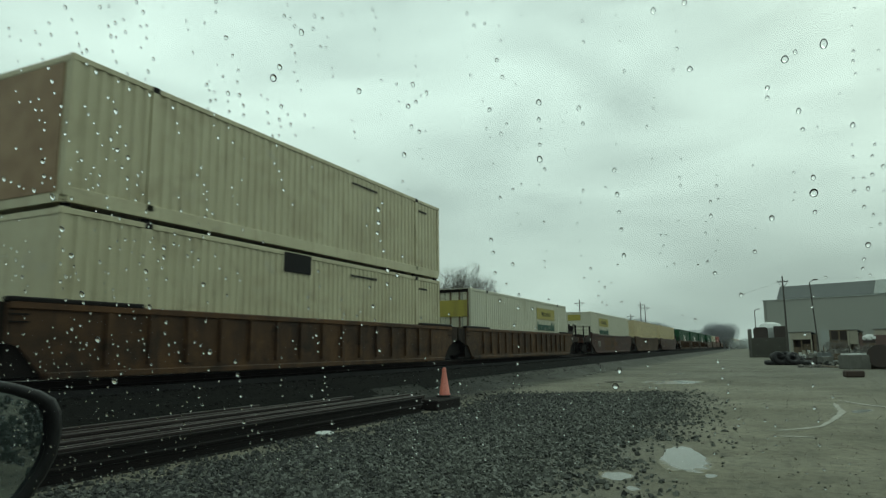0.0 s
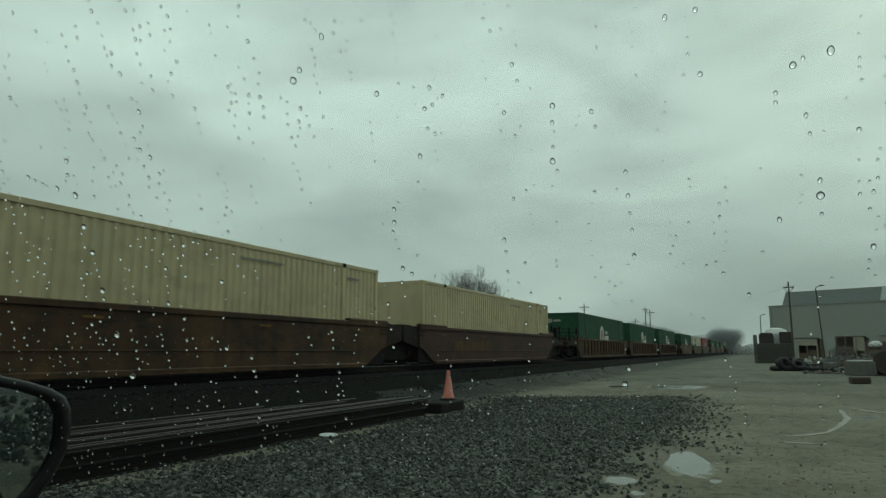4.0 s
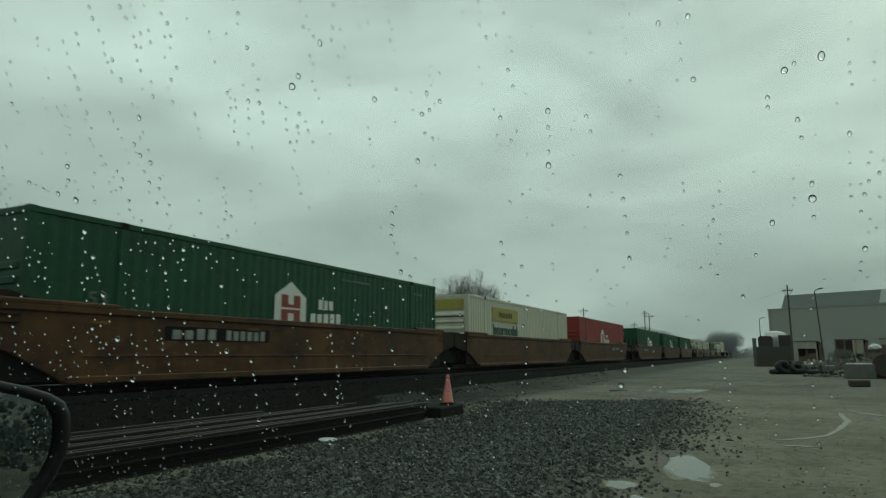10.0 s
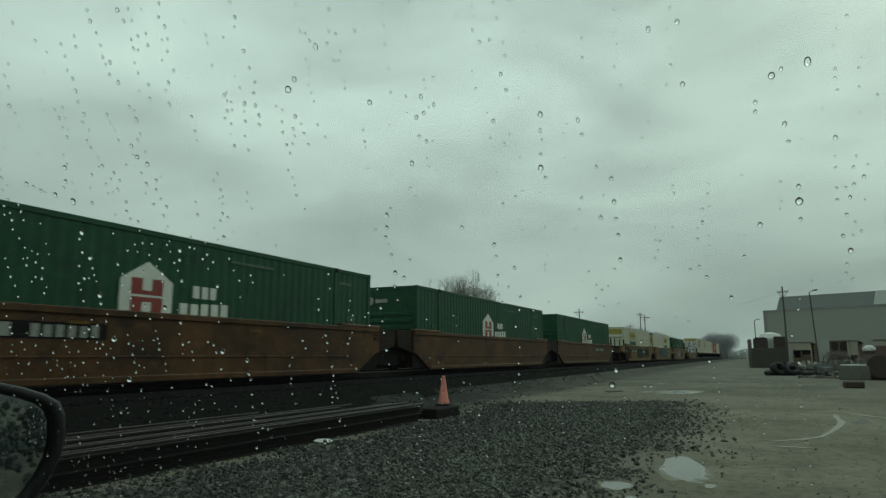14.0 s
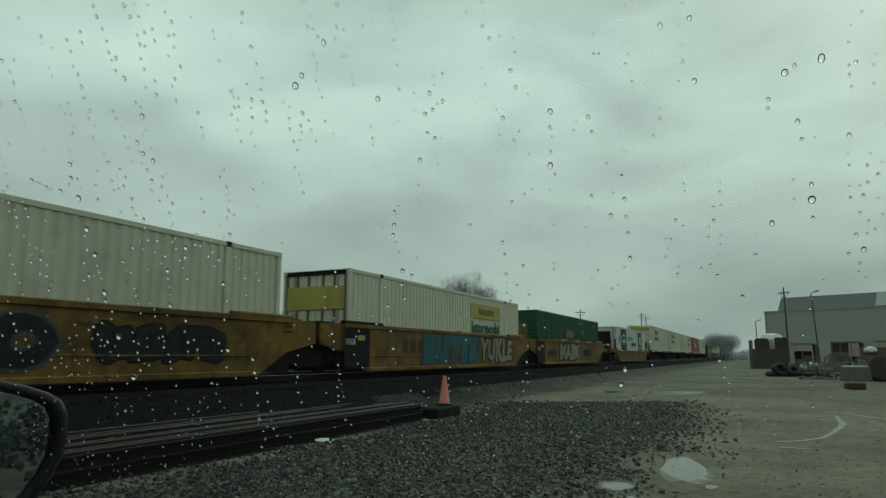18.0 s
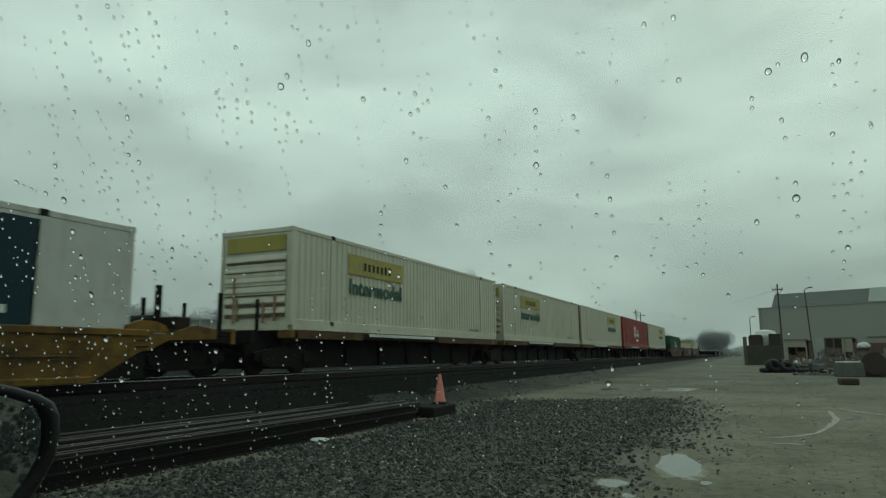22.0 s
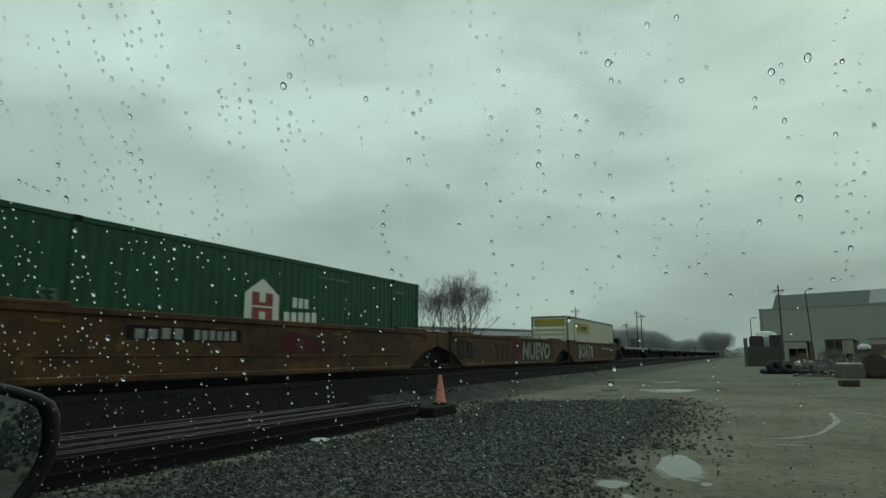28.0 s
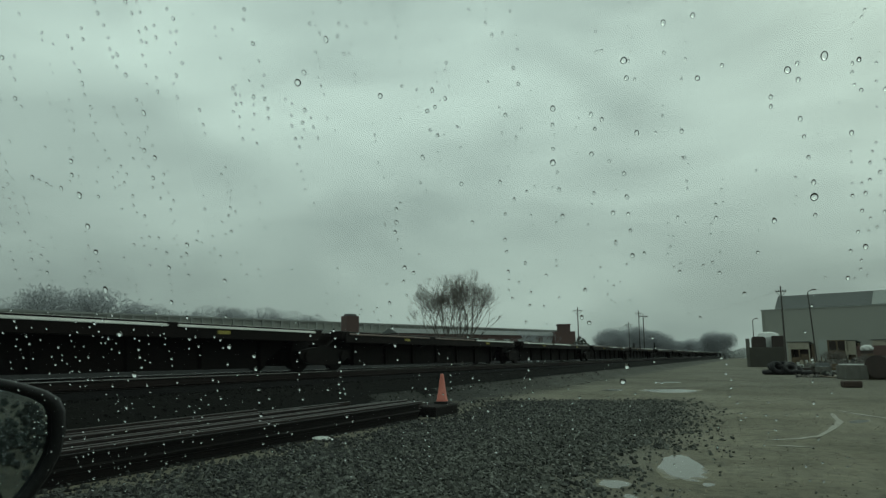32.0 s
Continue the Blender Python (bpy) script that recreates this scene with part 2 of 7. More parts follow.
M_CONE = mat("orange_cone_plastic", (0.62, 0.185, 0.135), 0.5, (0.44, 0.12, 0.09), 5, 0.7, streak=0.4, streak_col=(0.3, 0.12, 0.10))
M_RUBBER = mat("black_rubber", (0.009, 0.009, 0.010), 0.6, (0.018, 0.017, 0.016), 9, 0.7, 0.3, 60, gloss=0.25)
# lightened so the colour itself carries the haze at the lane's end
M_HAZE = mat("haze_tinted_twigs", (0.42, 0.43, 0.42), 0.95, (0.36, 0.37, 0.36), 0.3, 0.8)
M_STONE = mat("wet_grey_crushed_stone", (0.036, 0.034, 0.026), 0.85, (0.018, 0.0175, 0.014), 4, 0.9, 0.6, 50, gloss=0.2)
M_BALLAST = mat("dark_track_ballast", (0.014, 0.014, 0.014), 0.95, (0.006, 0.006, 0.006), 5, 0.9, 0.8, 30, gloss=0.06)
M_TIE = mat("creosoted_timber", (0.007, 0.006, 0.005), 0.8, (0.012, 0.009, 0.008), 6, 0.8, 0.3, 40, gloss=0.15)
M_SIDING = mat("grey_green_metal_siding", (0.28, 0.285, 0.255), 0.5, (0.22, 0.225, 0.2), 0.6, 0.6, streak=0.2, streak_col=(0.11, 0.115, 0.1))
M_ROOF = mat("weathered_slate_roof_sheet", (0.105, 0.112, 0.108), 0.55, (0.085, 0.092, 0.09), 0.8, 0.6)
M_PALE = mat("pale_translucent_panel", (0.30, 0.32, 0.30), 0.5, scale=1.0, amount=0.3)
M_CREAM = mat("cream_board", (0.35, 0.32, 0.25), 0.6, (0.16, 0.145, 0.115), 0.7, 0.8)
M_CINDER = mat("dark_wet_cinders", (0.0115, 0.0117, 0.0105), 0.95, (0.0075, 0.0076, 0.0066), 6, 0.9, 0.8, 40, gloss=0.05)
M_TIMBER = mat("weathered_timber", (0.12, 0.085, 0.05), 0.7, (0.06, 0.045, 0.03), 3, 0.8)
M_BRICK = mat("dull_red_brick", (0.115, 0.066, 0.057), 0.8, (0.075, 0.05, 0.045), 2, 0.8)
M_CONCRETE = mat("stained_concrete", (0.135, 0.132, 0.115), 0.8, (0.07, 0.067, 0.058), 2, 0.9, 0.3, 20, streak=0.5, streak_col=(0.045, 0.042, 0.036))
M_DARKTANK = mat("dark_rusted_tank", (0.026, 0.019, 0.016), 0.65, (0.04, 0.024, 0.018), 3, 0.8, 0.2)
M_TARP = mat("white_tarpaulin", (0.55, 0.56, 0.54), 0.5, (0.38, 0.39, 0.37), 2, 0.6)
M_POLE = mat("wet_timber_pole", (0.045, 0.040, 0.034), 0.7, (0.065, 0.058, 0.05), 5, 0.8)
M_GREYMETAL = mat("galvanised_metal", (0.20, 0.21, 0.21), 0.45, (0.13, 0.14, 0.14), 4, 0.7, metallic=0.5)
M_BARK = mat("bare_bark", (0.155, 0.14, 0.127), 0.85, (0.10, 0.09, 0.08), 6, 0.8)
M_CREAMBOX = mat("pale_cream_container_paint", (0.47, 0.43, 0.29), 0.5, (0.38, 0.34, 0.22), 3, 0.7, streak=0.5, streak_col=(0.2, 0.15, 0.08), stain=0.45, stain_col=(0.27, 0.22, 0.13))
M_RUSTEND = mat("rust_stained_container_end", (0.30, 0.20, 0.11), 0.6, (0.16, 0.085, 0.04), 2, 0.9)
# pale grey stands for rain haze over the far trees and scrub
M_HAZED_TWIGS = mat("haze_paled_twigs", (0.40, 0.41, 0.43), 0.9, (0.30, 0.31, 0.32), 0.4, 0.8)
M_EVERGREEN = mat("dark_evergreen", (0.05, 0.06, 0.05), 0.9, (0.07, 0.075, 0.065), 0.6, 0.8)
M_CARPAINT = mat("dark_car_paint", (0.012, 0.013, 0.014), 0.25, scale=3, amount=0.3)
M_CABIN = mat("black_cabin_trim", (0.010, 0.010, 0.011), 0.8, scale=10, amount=0.4)
M_VIADUCT = mat("pale_viaduct_concrete", (0.30, 0.31, 0.29), 0.7, (0.2, 0.21, 0.195), 0.5, 0.7)


def glass(name, col, ior):
    m = bpy.data.materials.new(name)
    m.use_nodes = True
    p = m.node_tree.nodes["Principled BSDF"]
    p.inputs["Base Color"].default_value = (*col, 1)
    p.inputs["Roughness"].default_value, p.inputs["IOR"].default_value = 0.0, ior
    p.inputs["Transmission Weight"].default_value = 1.0
    return m


M_PANE = glass("green_tinted_car_glass", (0.728, 0.945, 0.832), 1.45)
# faint film on the wet glass scatters daylight, added to lift the darkest tones
pn, pl = M_PANE.node_tree.nodes, M_PANE.node_tree.links
film_bsdf, film_mix = pn.new("ShaderNodeBsdfTranslucent"), pn.new("ShaderNodeMixShader")
film_bsdf.inputs["Color"].default_value = (0.80, 0.86, 0.92, 1)
film_mix.inputs["Fac"].default_value = 0.0008
pl.new(pn["Principled BSDF"].outputs[0], film_mix.inputs[1])
pl.new(film_bsdf.outputs[0], film_mix.inputs[2])
pl.new(film_mix.outputs[0], pn["Material Output"].inputs["Surface"])
M_DROP = glass("rain_water", (1, 1, 1), 1.33)
M_MIRROR = bpy.data.materials.new("mirror_silver")
M_MIRROR.use_nodes = True
M_MIRROR.node_tree.nodes["Principled BSDF"].inputs["Metallic"].default_value = 1.0
M_MIRROR.node_tree.nodes["Principled BSDF"].inputs["Roughness"].default_value = 0.02
M_MIRROR.node_tree.nodes["Principled BSDF"].inputs["Base Color"].default_value = (0.33, 0.37, 0.385, 1)
M_HOUSING = mat("black_mirror_plastic", (0.004, 0.004, 0.0042), 0.5, (0.006, 0.006, 0.006), 20, 0.6, 0.05, 80, gloss=0.25)
def puddle_material():
    """Still water in the middle, running out into wet mud towards an uneven rim."""
    m = mat("puddle_water", (0.085, 0.082, 0.063), 0.08, (0.06, 0.058, 0.045), 2, 0.5, 0.07, 14, ior=1.33)
    n, l = m.node_tree.nodes, m.node_tree.links
    p = n["Principled BSDF"]
    co, sep = n.new("ShaderNodeTexCoord"), n.new("ShaderNodeSeparateXYZ")
    l.new(co.outputs["Generated"], sep.inputs[0])
    flat = n.new("ShaderNodeCombineXYZ")
    l.new(sep.outputs["X"], flat.inputs["X"])
    l.new(sep.outputs["Y"], flat.inputs["Y"])
    span = n.new("ShaderNodeVectorMath")
    span.operation = "DISTANCE"
    span.inputs[1].default_value = (0.5, 0.5, 0.0)
    l.new(flat.outputs[0], span.inputs[0])
    nz = n.new("ShaderNodeTexNoise")
    nz.inputs["Scale"].default_value, nz.inputs["Detail"].default_value = 5.0, 8.0
    l.new(co.outputs["Object"], nz.inputs["Vector"])
    add = n.new("ShaderNodeMath")
    add.operation = "MULTIPLY_ADD"
    add.inputs[1].default_value = 0.45
    l.new(nz.outputs["Fac"], add.inputs[0])
    l.new(span.outputs["Value"], add.inputs[2])
    for socket, a, b in (("Roughness", 0.09, 0.75), ("Specular IOR Level", 0.5, 0.12)):
        r = n.new("ShaderNodeMapRange")
        r.inputs["From Min"].default_value, r.inputs["From Max"].default_value, r.inputs["To Min"].default_value, r.inputs["To Max"].default_value = 0.62, 0.75, a, b
        l.new(add.outputs[0], r.inputs["Value"])
        l.new(r.outputs[0], p.inputs[socket])
    rim = n.new("ShaderNodeMapRange")
    rim.inputs["From Min"].default_value, rim.inputs["From Max"].default_value = 0.62, 0.75
    l.new(add.outputs[0], rim.inputs["Value"])
    mix = n.new("ShaderNodeMixRGB")
    mix.inputs["Color2"].default_value = (0.175, 0.157, 0.115, 1)
    l.new(rim.outputs[0], mix.inputs["Fac"])
    l.new(p.inputs["Base Color"].links[0].from_socket, mix.inputs["Color1"])
    l.new(mix.outputs["Color"], p.inputs["Base Color"])
    return m


M_WATER = puddle_material()
M_RUTWATER = mat("silty_rut_water", (0.20, 0.187, 0.142), 0.5, (0.13, 0.122, 0.092), 7, 0.9, 0.5, 30, gloss=0.5)
M_GRIME = mat("grimy_brown_end_paint", (0.032, 0.018, 0.0105), 0.65, (0.009, 0.007, 0.006), 3, 0.9, 0.2, 30, streak=0.6, streak_col=(0.008, 0.006, 0.005), gloss=0.15)


def ground_material():
    m = bpy.data.materials.new("wet_muddy_ground")
    m.use_nodes = True
    n, l = m.node_tree.nodes, m.node_tree.links
    p = n["Principled BSDF"]
    co = n.new("ShaderNodeTexCoord")

    def noise_node(scale, detail=8.0, rough=0.6):
        t = n.new("ShaderNodeTexNoise")
        t.inputs["Scale"].default_value, t.inputs["Detail"].default_value, t.inputs["Roughness"].default_value = scale, detail, rough
        l.new(co.outputs["Object"], t.inputs["Vector"])
        return t

    def ranged(src, lo, hi, to_lo=0.0, to_hi=1.0):
        r = n.new("ShaderNodeMapRange")
        r.inputs["From Min"].default_value, r.inputs["From Max"].default_value = lo, hi
        r.inputs["To Min"].default_value, r.inputs["To Max"].default_value = to_lo, to_hi
        l.new(src, r.inputs["Value"])
        return r.outputs[0]

    def mixed(f, a, b):
        x = n.new("ShaderNodeMixRGB")
        l.new(f, x.inputs["Fac"])
        for k, v in (("Color1", a), ("Color2", b)):
            if isinstance(v, tuple):
                x.inputs[k].default_value = (*v, 1)
            else:
                l.new(v, x.inputs[k])
        return x.outputs["Color"]

    def maths(op, a, b):
        x = n.new("ShaderNodeMath")
        x.operation = op
        for k, v in enumerate((a, b)):
            if isinstance(v, float):
                x.inputs[k].default_value = v
            else:
                l.new(v, x.inputs[k])
        return x.outputs[0]

    big, mid, fine, clod, grit = noise_node(0.22, 5), noise_node(1.3), noise_node(24, 10, 0.75), noise_node(6.5, 8, 0.7), noise_node(60, 6, 0.7)
    xyz = n.new("ShaderNodeSeparateXYZ")
    l.new(co.outputs["Object"], xyz.inputs[0])
    mud = mixed(ranged(big.outputs["Fac"], 0.38, 0.62), (0.205, 0.182, 0.130), (0.138, 0.126, 0.092))
    mud = mixed(ranged(mid.outputs["Fac"], 0.42, 0.66, 0.0, 0.6), mud, (0.084, 0.079, 0.059))
    mud = mixed(ranged(fine.outputs["Fac"], 0.5, 0.72, 0.0, 0.55), mud, (0.205, 0.185, 0.137))
    mud = mixed(ranged(clod.outputs["Fac"], 0.49, 0.62, 0.0, 0.7), mud, (0.066, 0.062, 0.047))
    mud = mixed(ranged(grit.outputs["Fac"], 0.55, 0.68, 0.0, 0.6), mud, (0.035, 0.035, 0.027))
    # crushed stone trodden into the mud beside the lane
    reach = maths("ADD", xyz.outputs["X"], maths("MULTIPLY", mid.outputs["Fac"], 2.4))
    along = maths("ADD", maths("ADD", xyz.outputs["Y"], maths("MULTIPLY", xyz.outputs["X"], -0.55)), maths("MULTIPLY", clod.outputs["Fac"], 3.0))
    bed = maths("MULTIPLY", maths("MULTIPLY", ranged(reach, 0.35, -1.2), ranged(reach, -5.9, -5.2)), ranged(along, 27.2, 23.6))
    speck = mixed(ranged(grit.outputs["Fac"], 0.40, 0.60), (0.026, 0.028, 0.025), (0.120, 0.117, 0.095))
    mud = mixed(maths("MULTIPLY", bed, 0.85), mud, speck)
    # cinders washed down from the track
    wash = maths("ADD", xyz.outputs["X"], maths("MULTIPLY", maths("ADD", clod.outputs["Fac"], mid.outputs["Fac"]), 3.4))
    cinder = mixed(ranged(fine.outputs["Fac"], 0.45, 0.65), (0.010, 0.0105, 0.009), (0.040, 0.040, 0.031))
    mud = mixed(ranged(wash, -3.9, -5.5), mud, cinder)
    # oily trodden dirt round the scrap heaps, grey stony mud along the far lane
    yard = maths("ADD", maths("ADD", xyz.outputs["X"], maths("MULTIPLY", xyz.outputs["Y"], -0.035)), maths("MULTIPLY", mid.outputs["Fac"], 3.0))
    dirty = maths("MULTIPLY", ranged(yard, 1.2, 2.8), ranged(xyz.outputs["Y"], 40.0, 52.0))
    mud = mixed(maths("MULTIPLY", dirty, 0.75), mud, mixed(ranged(fine.outputs["Fac"], 0.4, 0.6), (0.032, 0.030, 0.025), (0.10, 0.096, 0.082)))
    stony = maths("MULTIPLY", ranged(maths("ADD", xyz.outputs["Y"], maths("MULTIPLY", clod.outputs["Fac"], 10.0)), 26.0, 40.0), 0.5)
    mud = mixed(stony, mud, mixed(ranged(clod.outputs["Fac"], 0.4, 0.6), (0.098, 0.094, 0.075), (0.052, 0.051, 0.042)))
    l.new(mud, p.inputs["Base Color"])
    l.new(ranged(big.outputs["Fac"], 0.4, 0.65, 0.72, 0.95), p.inputs["Roughness"])
    p.inputs["Specular IOR Level"].default_value = 0.16
    bp = n.new("ShaderNodeBump")
    bp.inputs["Strength"].default_value, bp.inputs["Distance"].default_value = 0.8, 0.025
    l.new(fine.outputs["Fac"], bp.inputs["Height"])
    b2 = n.new("ShaderNodeBump")
    b2.inputs["Strength"].default_value, b2.inputs["Distance"].default_value = 0.35, 0.05
    l.new(clod.outputs["Fac"], b2.inputs["Height"])
    l.new(b2.outputs["Normal"], bp.inputs["Normal"])
    l.new(bp.outputs["Normal"], p.inputs["Normal"])
    return m


M_GROUND = ground_material()


# ---- building helpers ----
def part(name, bm, material, parent=None, label="", smooth=False):
    me = bpy.data.meshes.new(name)
    bm.to_mesh(me)
    bm.free()
    me.materials.append(material)
    if smooth:
        me.polygons.foreach_set("use_smooth", [True] * len(me.polygons))
    ob = new(name, me)
    if parent:
        ob.parent = parent
    if label:
        tagged(ob, label)
    return ob


def shared(name, me, parent, m=None):
    ob = new(name, me)
    ob.parent = parent
    if m is not None:
        ob.matrix_basis = m
    return ob


def box(bm, x0, x1, y0, y1, z0, z1):
    v = [bm.verts.new((x, y, z)) for z in (z0, z1) for y in (y0, y1) for x in (x0, x1)]
    for f in ((0, 2, 3, 1), (4, 5, 7, 6), (0, 1, 5, 4), (2, 6, 7, 3), (0, 4, 6, 2), (1, 3, 7, 5)):
        bm.faces.new([v[i] for i in f])
    return v


def boxes(*bs):
    bm = bmesh.new()
    for b in bs:
        box(bm, *b)
    return bm


def rounded(*bs, r=0.015):
    bm = boxes(*bs)
    bmesh.ops.bevel(bm, geom=bm.edges[:], offset=r, segments=1, affect="EDGES")
    return bm


def prism(bm, pts, lo, hi, axis="x"):
    """A flat polygon, pts as (a, b), pushed from lo to hi along an axis."""
    def at(a, b, c):
        return (c, a, b) if axis == "x" else ((a, c, b) if axis == "y" else (a, b, c))
    n = len(pts)
    v0, v1 = [bm.verts.new(at(a, b, lo)) for a, b in pts], [bm.verts.new(at(a, b, hi)) for a, b in pts]
    bm.faces.new(v0[::-1])
    bm.faces.new(v1)
    for i in range(n):
        bm.faces.new((v0[i], v0[(i + 1) % n], v1[(i + 1) % n], v1[i]))
    bmesh.ops.recalc_face_normals(bm, faces=bm.faces[:])
    return bm


def tube(bm, p0, p1, r0, r1=None, seg=10, caps=True):
    p0, p1 = Vector(p0), Vector(p1)
    r1 = r0 if r1 is None else r1
    q = (p1 - p0).to_track_quat("Z", "Y")
    rings = []
    for p, r in ((p0, r0), (p1, r1)):
        rings.append([bm.verts.new(p + q @ Vector((r * math.cos(2 * math.pi * i / seg), r * math.sin(2 * math.pi * i / seg), 0))) for i in range(seg)])
    for i in range(seg):
        bm.faces.new((rings[0][i], rings[0][(i + 1) % seg], rings[1][(i + 1) % seg], rings[1][i]))
    if caps:
        bm.faces.new(rings[0][::-1])
        bm.faces.new(rings[1])
    return bm


def lathe(bm, profile, seg=24, cx=0.0, cy=0.0):
    """Turn (radius, height) pairs round the z axis."""
    rings = [[bm.verts.new((cx + r * math.cos(2 * math.pi * i / seg), cy + r * math.sin(2 * math.pi * i / seg), z)) for i in range(seg)] for r, z in profile]
    for a, b in zip(rings, rings[1:]):
        for i in range(seg):
            bm.faces.new((a[i], a[(i + 1) % seg], b[(i + 1) % seg], b[i]))
    bm.faces.new(rings[0][::-1])
    bm.faces.new(rings[-1])
    return bm


LETTERS = {}


def lettering(text, width, height, fat=0.012):
    """A mesh of the words in the y-z plane, facing +x, centred; depth 12 mm."""
    key = (text, width, height, fat)
    if key not in LETTERS:
        cu = bpy.data.curves.new("lettering", "FONT")
        cu.body, cu.align_x, cu.align_y, cu.extrude, cu.offset, cu.resolution_u = text, "CENTER", "CENTER", 0.008, fat, 3
        cu.space_character = 1.0 + 1.6 * max(0.0, fat - 0.012)
        tmp = bpy.data.objects.new("lettering", cu)
        scene.collection.objects.link(tmp)
        bpy.context.view_layer.update()
        me = bpy.data.meshes.new_from_object(tmp.evaluated_get(bpy.context.evaluated_depsgraph_get()))
        bpy.data.objects.remove(tmp)
        me.materials.clear()
        xs, ys = [v.co.x for v in me.vertices], [v.co.y for v in me.vertices]
        sx, sy = width / (max(xs) - min(xs)), height / (max(ys) - min(ys))
        cx, cy = (max(xs) + min(xs)) / 2, (max(ys) + min(ys)) / 2
        for v in me.vertices:
            v.co = (v.co.z, (v.co.x - cx) * sx, (v.co.y - cy) * sy)
        LETTERS[key] = me
    return LETTERS[key].copy()


def letter_part(text, width, height, material, parent, x, y, z, turn=0, name="lettering", fat=0.012):
    me = lettering(text, width, height, fat)
    me.materials.append(material)
    ob = new(name, me)
    ob.parent = parent
    ob.matrix_basis = pose(x, y, z, 0, 0, turn)
    return ob


def bar_parts(name, n, y0, y1, z0, z1, x, material, parent, gap=0.5, seed=1):
    """The same row of plain bars, each a part of its own."""
    rnd = random.Random(seed)
    w = (y1 - y0) / n
    for i in range(n):
        k = rnd.uniform(0.0, gap * 0.5)
        part(name, boxes((x - 0.006, x + 0.006, y0 + w * (i + gap / 2), y0 + w * (i + 1 - gap / 2), z0, z1 - k * (z1 - z0))), material, parent)


def bars(n, y0, y1, z0, z1, x, gap=0.25, seed=1):
    """A row of plain upright bars in place of letters."""
    rnd = random.Random(seed)
    bm = bmesh.new()
    w = (y1 - y0) / n
    for i in range(n):
        k = rnd.uniform(0.0, gap * 0.5)
        box(bm, x - 0.006, x + 0.006, y0 + w * (i + gap / 2), y0 + w * (i + 1 - gap / 2), z0, z1 - k * (z1 - z0))
    return bm


# ---- the ground: one sheet, with the track's embankment ----
TRACK_X, RAIL_Z = -12.745, 1.0


PUDDLES = [(-3.35, 29.7, 1.05, 1.8, 0), (-4.5, 38.6, 0.65, 0.9, 0), (-1.02, 9.75, 0.27, 1.30, 9), (-1.64, 8.2, 0.17, 0.30, 20), (-5.65, 29.2, 0.5, 0.8, 0),
           (2.0, 18.0, 0.2, 0.5, -20), (-1.33, 7.55, 0.07, 0.14, 10), (-0.62, 8.6, 0.06, 0.16, 0)]


def ground_height(x, y):
    if x < -8.6:
        k = min(1.0, (-8.6 - x) / 2.2)
        return 0.70 * k * k * (3 - 2 * k)
    h = 0.02 * noise.noise(Vector((x * 0.3, y * 0.3, 0)))
    if abs(x) > 60 or y > 160 or y < -60:
        return 0.0
    for px, py, rx, ry, turn in PUDDLES:
        d = math.hypot((x - px) / (rx + 0.7), (y - py) / (ry + 0.7))
        h *= min(1.0, max(0.0, (d - 0.8) / 0.6))
    return h


GX = [-2500, -900, -400, -200, -110, -70, -45] + [-30, -20, -14, -11.5] + list(np.arange(-11, 12.01, 0.5)) + [16, 24, 40, 70, 120, 250, 600, 2500]
GY = [-2500, -600, -200, -80, -40, -20, -8] + list(np.arange(0, 60.01, 0.5)) + [64, 70, 80, 95, 120, 160, 220, 320, 500, 900, 2500]
bm = bmesh.new()
grid = [[bm.verts.new((x, y, ground_height(x, y))) for x in GX] for y in GY]
for j in range(len(GY) - 1):
    for i in range(len(GX) - 1):
        bm.faces.new((grid[j][i], grid[j][i + 1], grid[j + 1][i + 1], grid[j + 1][i]))
ground = tagged(part("ground", bm, M_GROUND, smooth=True), "wet olive-brown muddy yard with puddles and tyre tracks", "ground", kind="structure")

# ballast bank of the main track, widened to darken the view beneath the cars
bm = bmesh.new()
prism(bm, [(-112, 0.60), (-110, 0.74), (-15.3, 0.74), (-14.6, 0.80), (-11.3, 0.80), (-10.75, 0.66), (-10.7, 0.5), (-112, 0.5)], -420, 900, "y")
bank = tagged(part("embankment", bm, M_BALLAST), "dark wet ballast bank under the railway track", "embankment", kind="structure")


# wet cinders on the slope between the track and the stacked rails
bm = bmesh.new()
cols = [-11.0, -10.5, -10.2, -9.8, -9.5, -9.2, -9.0, -8.7, -8.3, -7.9]
rows_y = list(np.arange(-12, 40.01, 0.4)) + [45, 60, 90, 140, 220, 400]
net = [[bm.verts.new((x, y, ground_height(x, y) + 0.014)) for x in cols] for y in rows_y]
for j in range(len(rows_y) - 1):
    for i in range(len(cols) - 1):
        if rows_y[j] < 17.5 + 3.0 * noise.noise(Vector((cols[i] * 2.3, rows_y[j] * 0.3, 0.5))) or cols[i] < -10.0 + 0.25 * noise.noise(Vector((3.0, rows_y[j] * 0.9, 0.5))):
            bm.faces.new((net[j][i], net[j][i + 1], net[j + 1][i + 1], net[j + 1][i]))
tagged(part("cinder_slope", bm, M_CINDER, smooth=True), "dark wet cinder slope beside the track", "ground", kind="structure")


def rail_section(x, z):
    """Profile of one flat-bottomed rail standing at z."""
    return [(x - 0.075, z), (x + 0.075, z), (x + 0.075, z + 0.012), (x + 0.014, z + 0.03), (x + 0.010, z + 0.13), (x + 0.036, z + 0.142),
            (x + 0.036, z + 0.172), (x + 0.028, z + 0.178), (x - 0.028, z + 0.178), (x - 0.036, z + 0.172), (x - 0.036, z + 0.142), (x - 0.010, z + 0.13), (x - 0.014, z + 0.03), (x - 0.075, z + 0.012)]


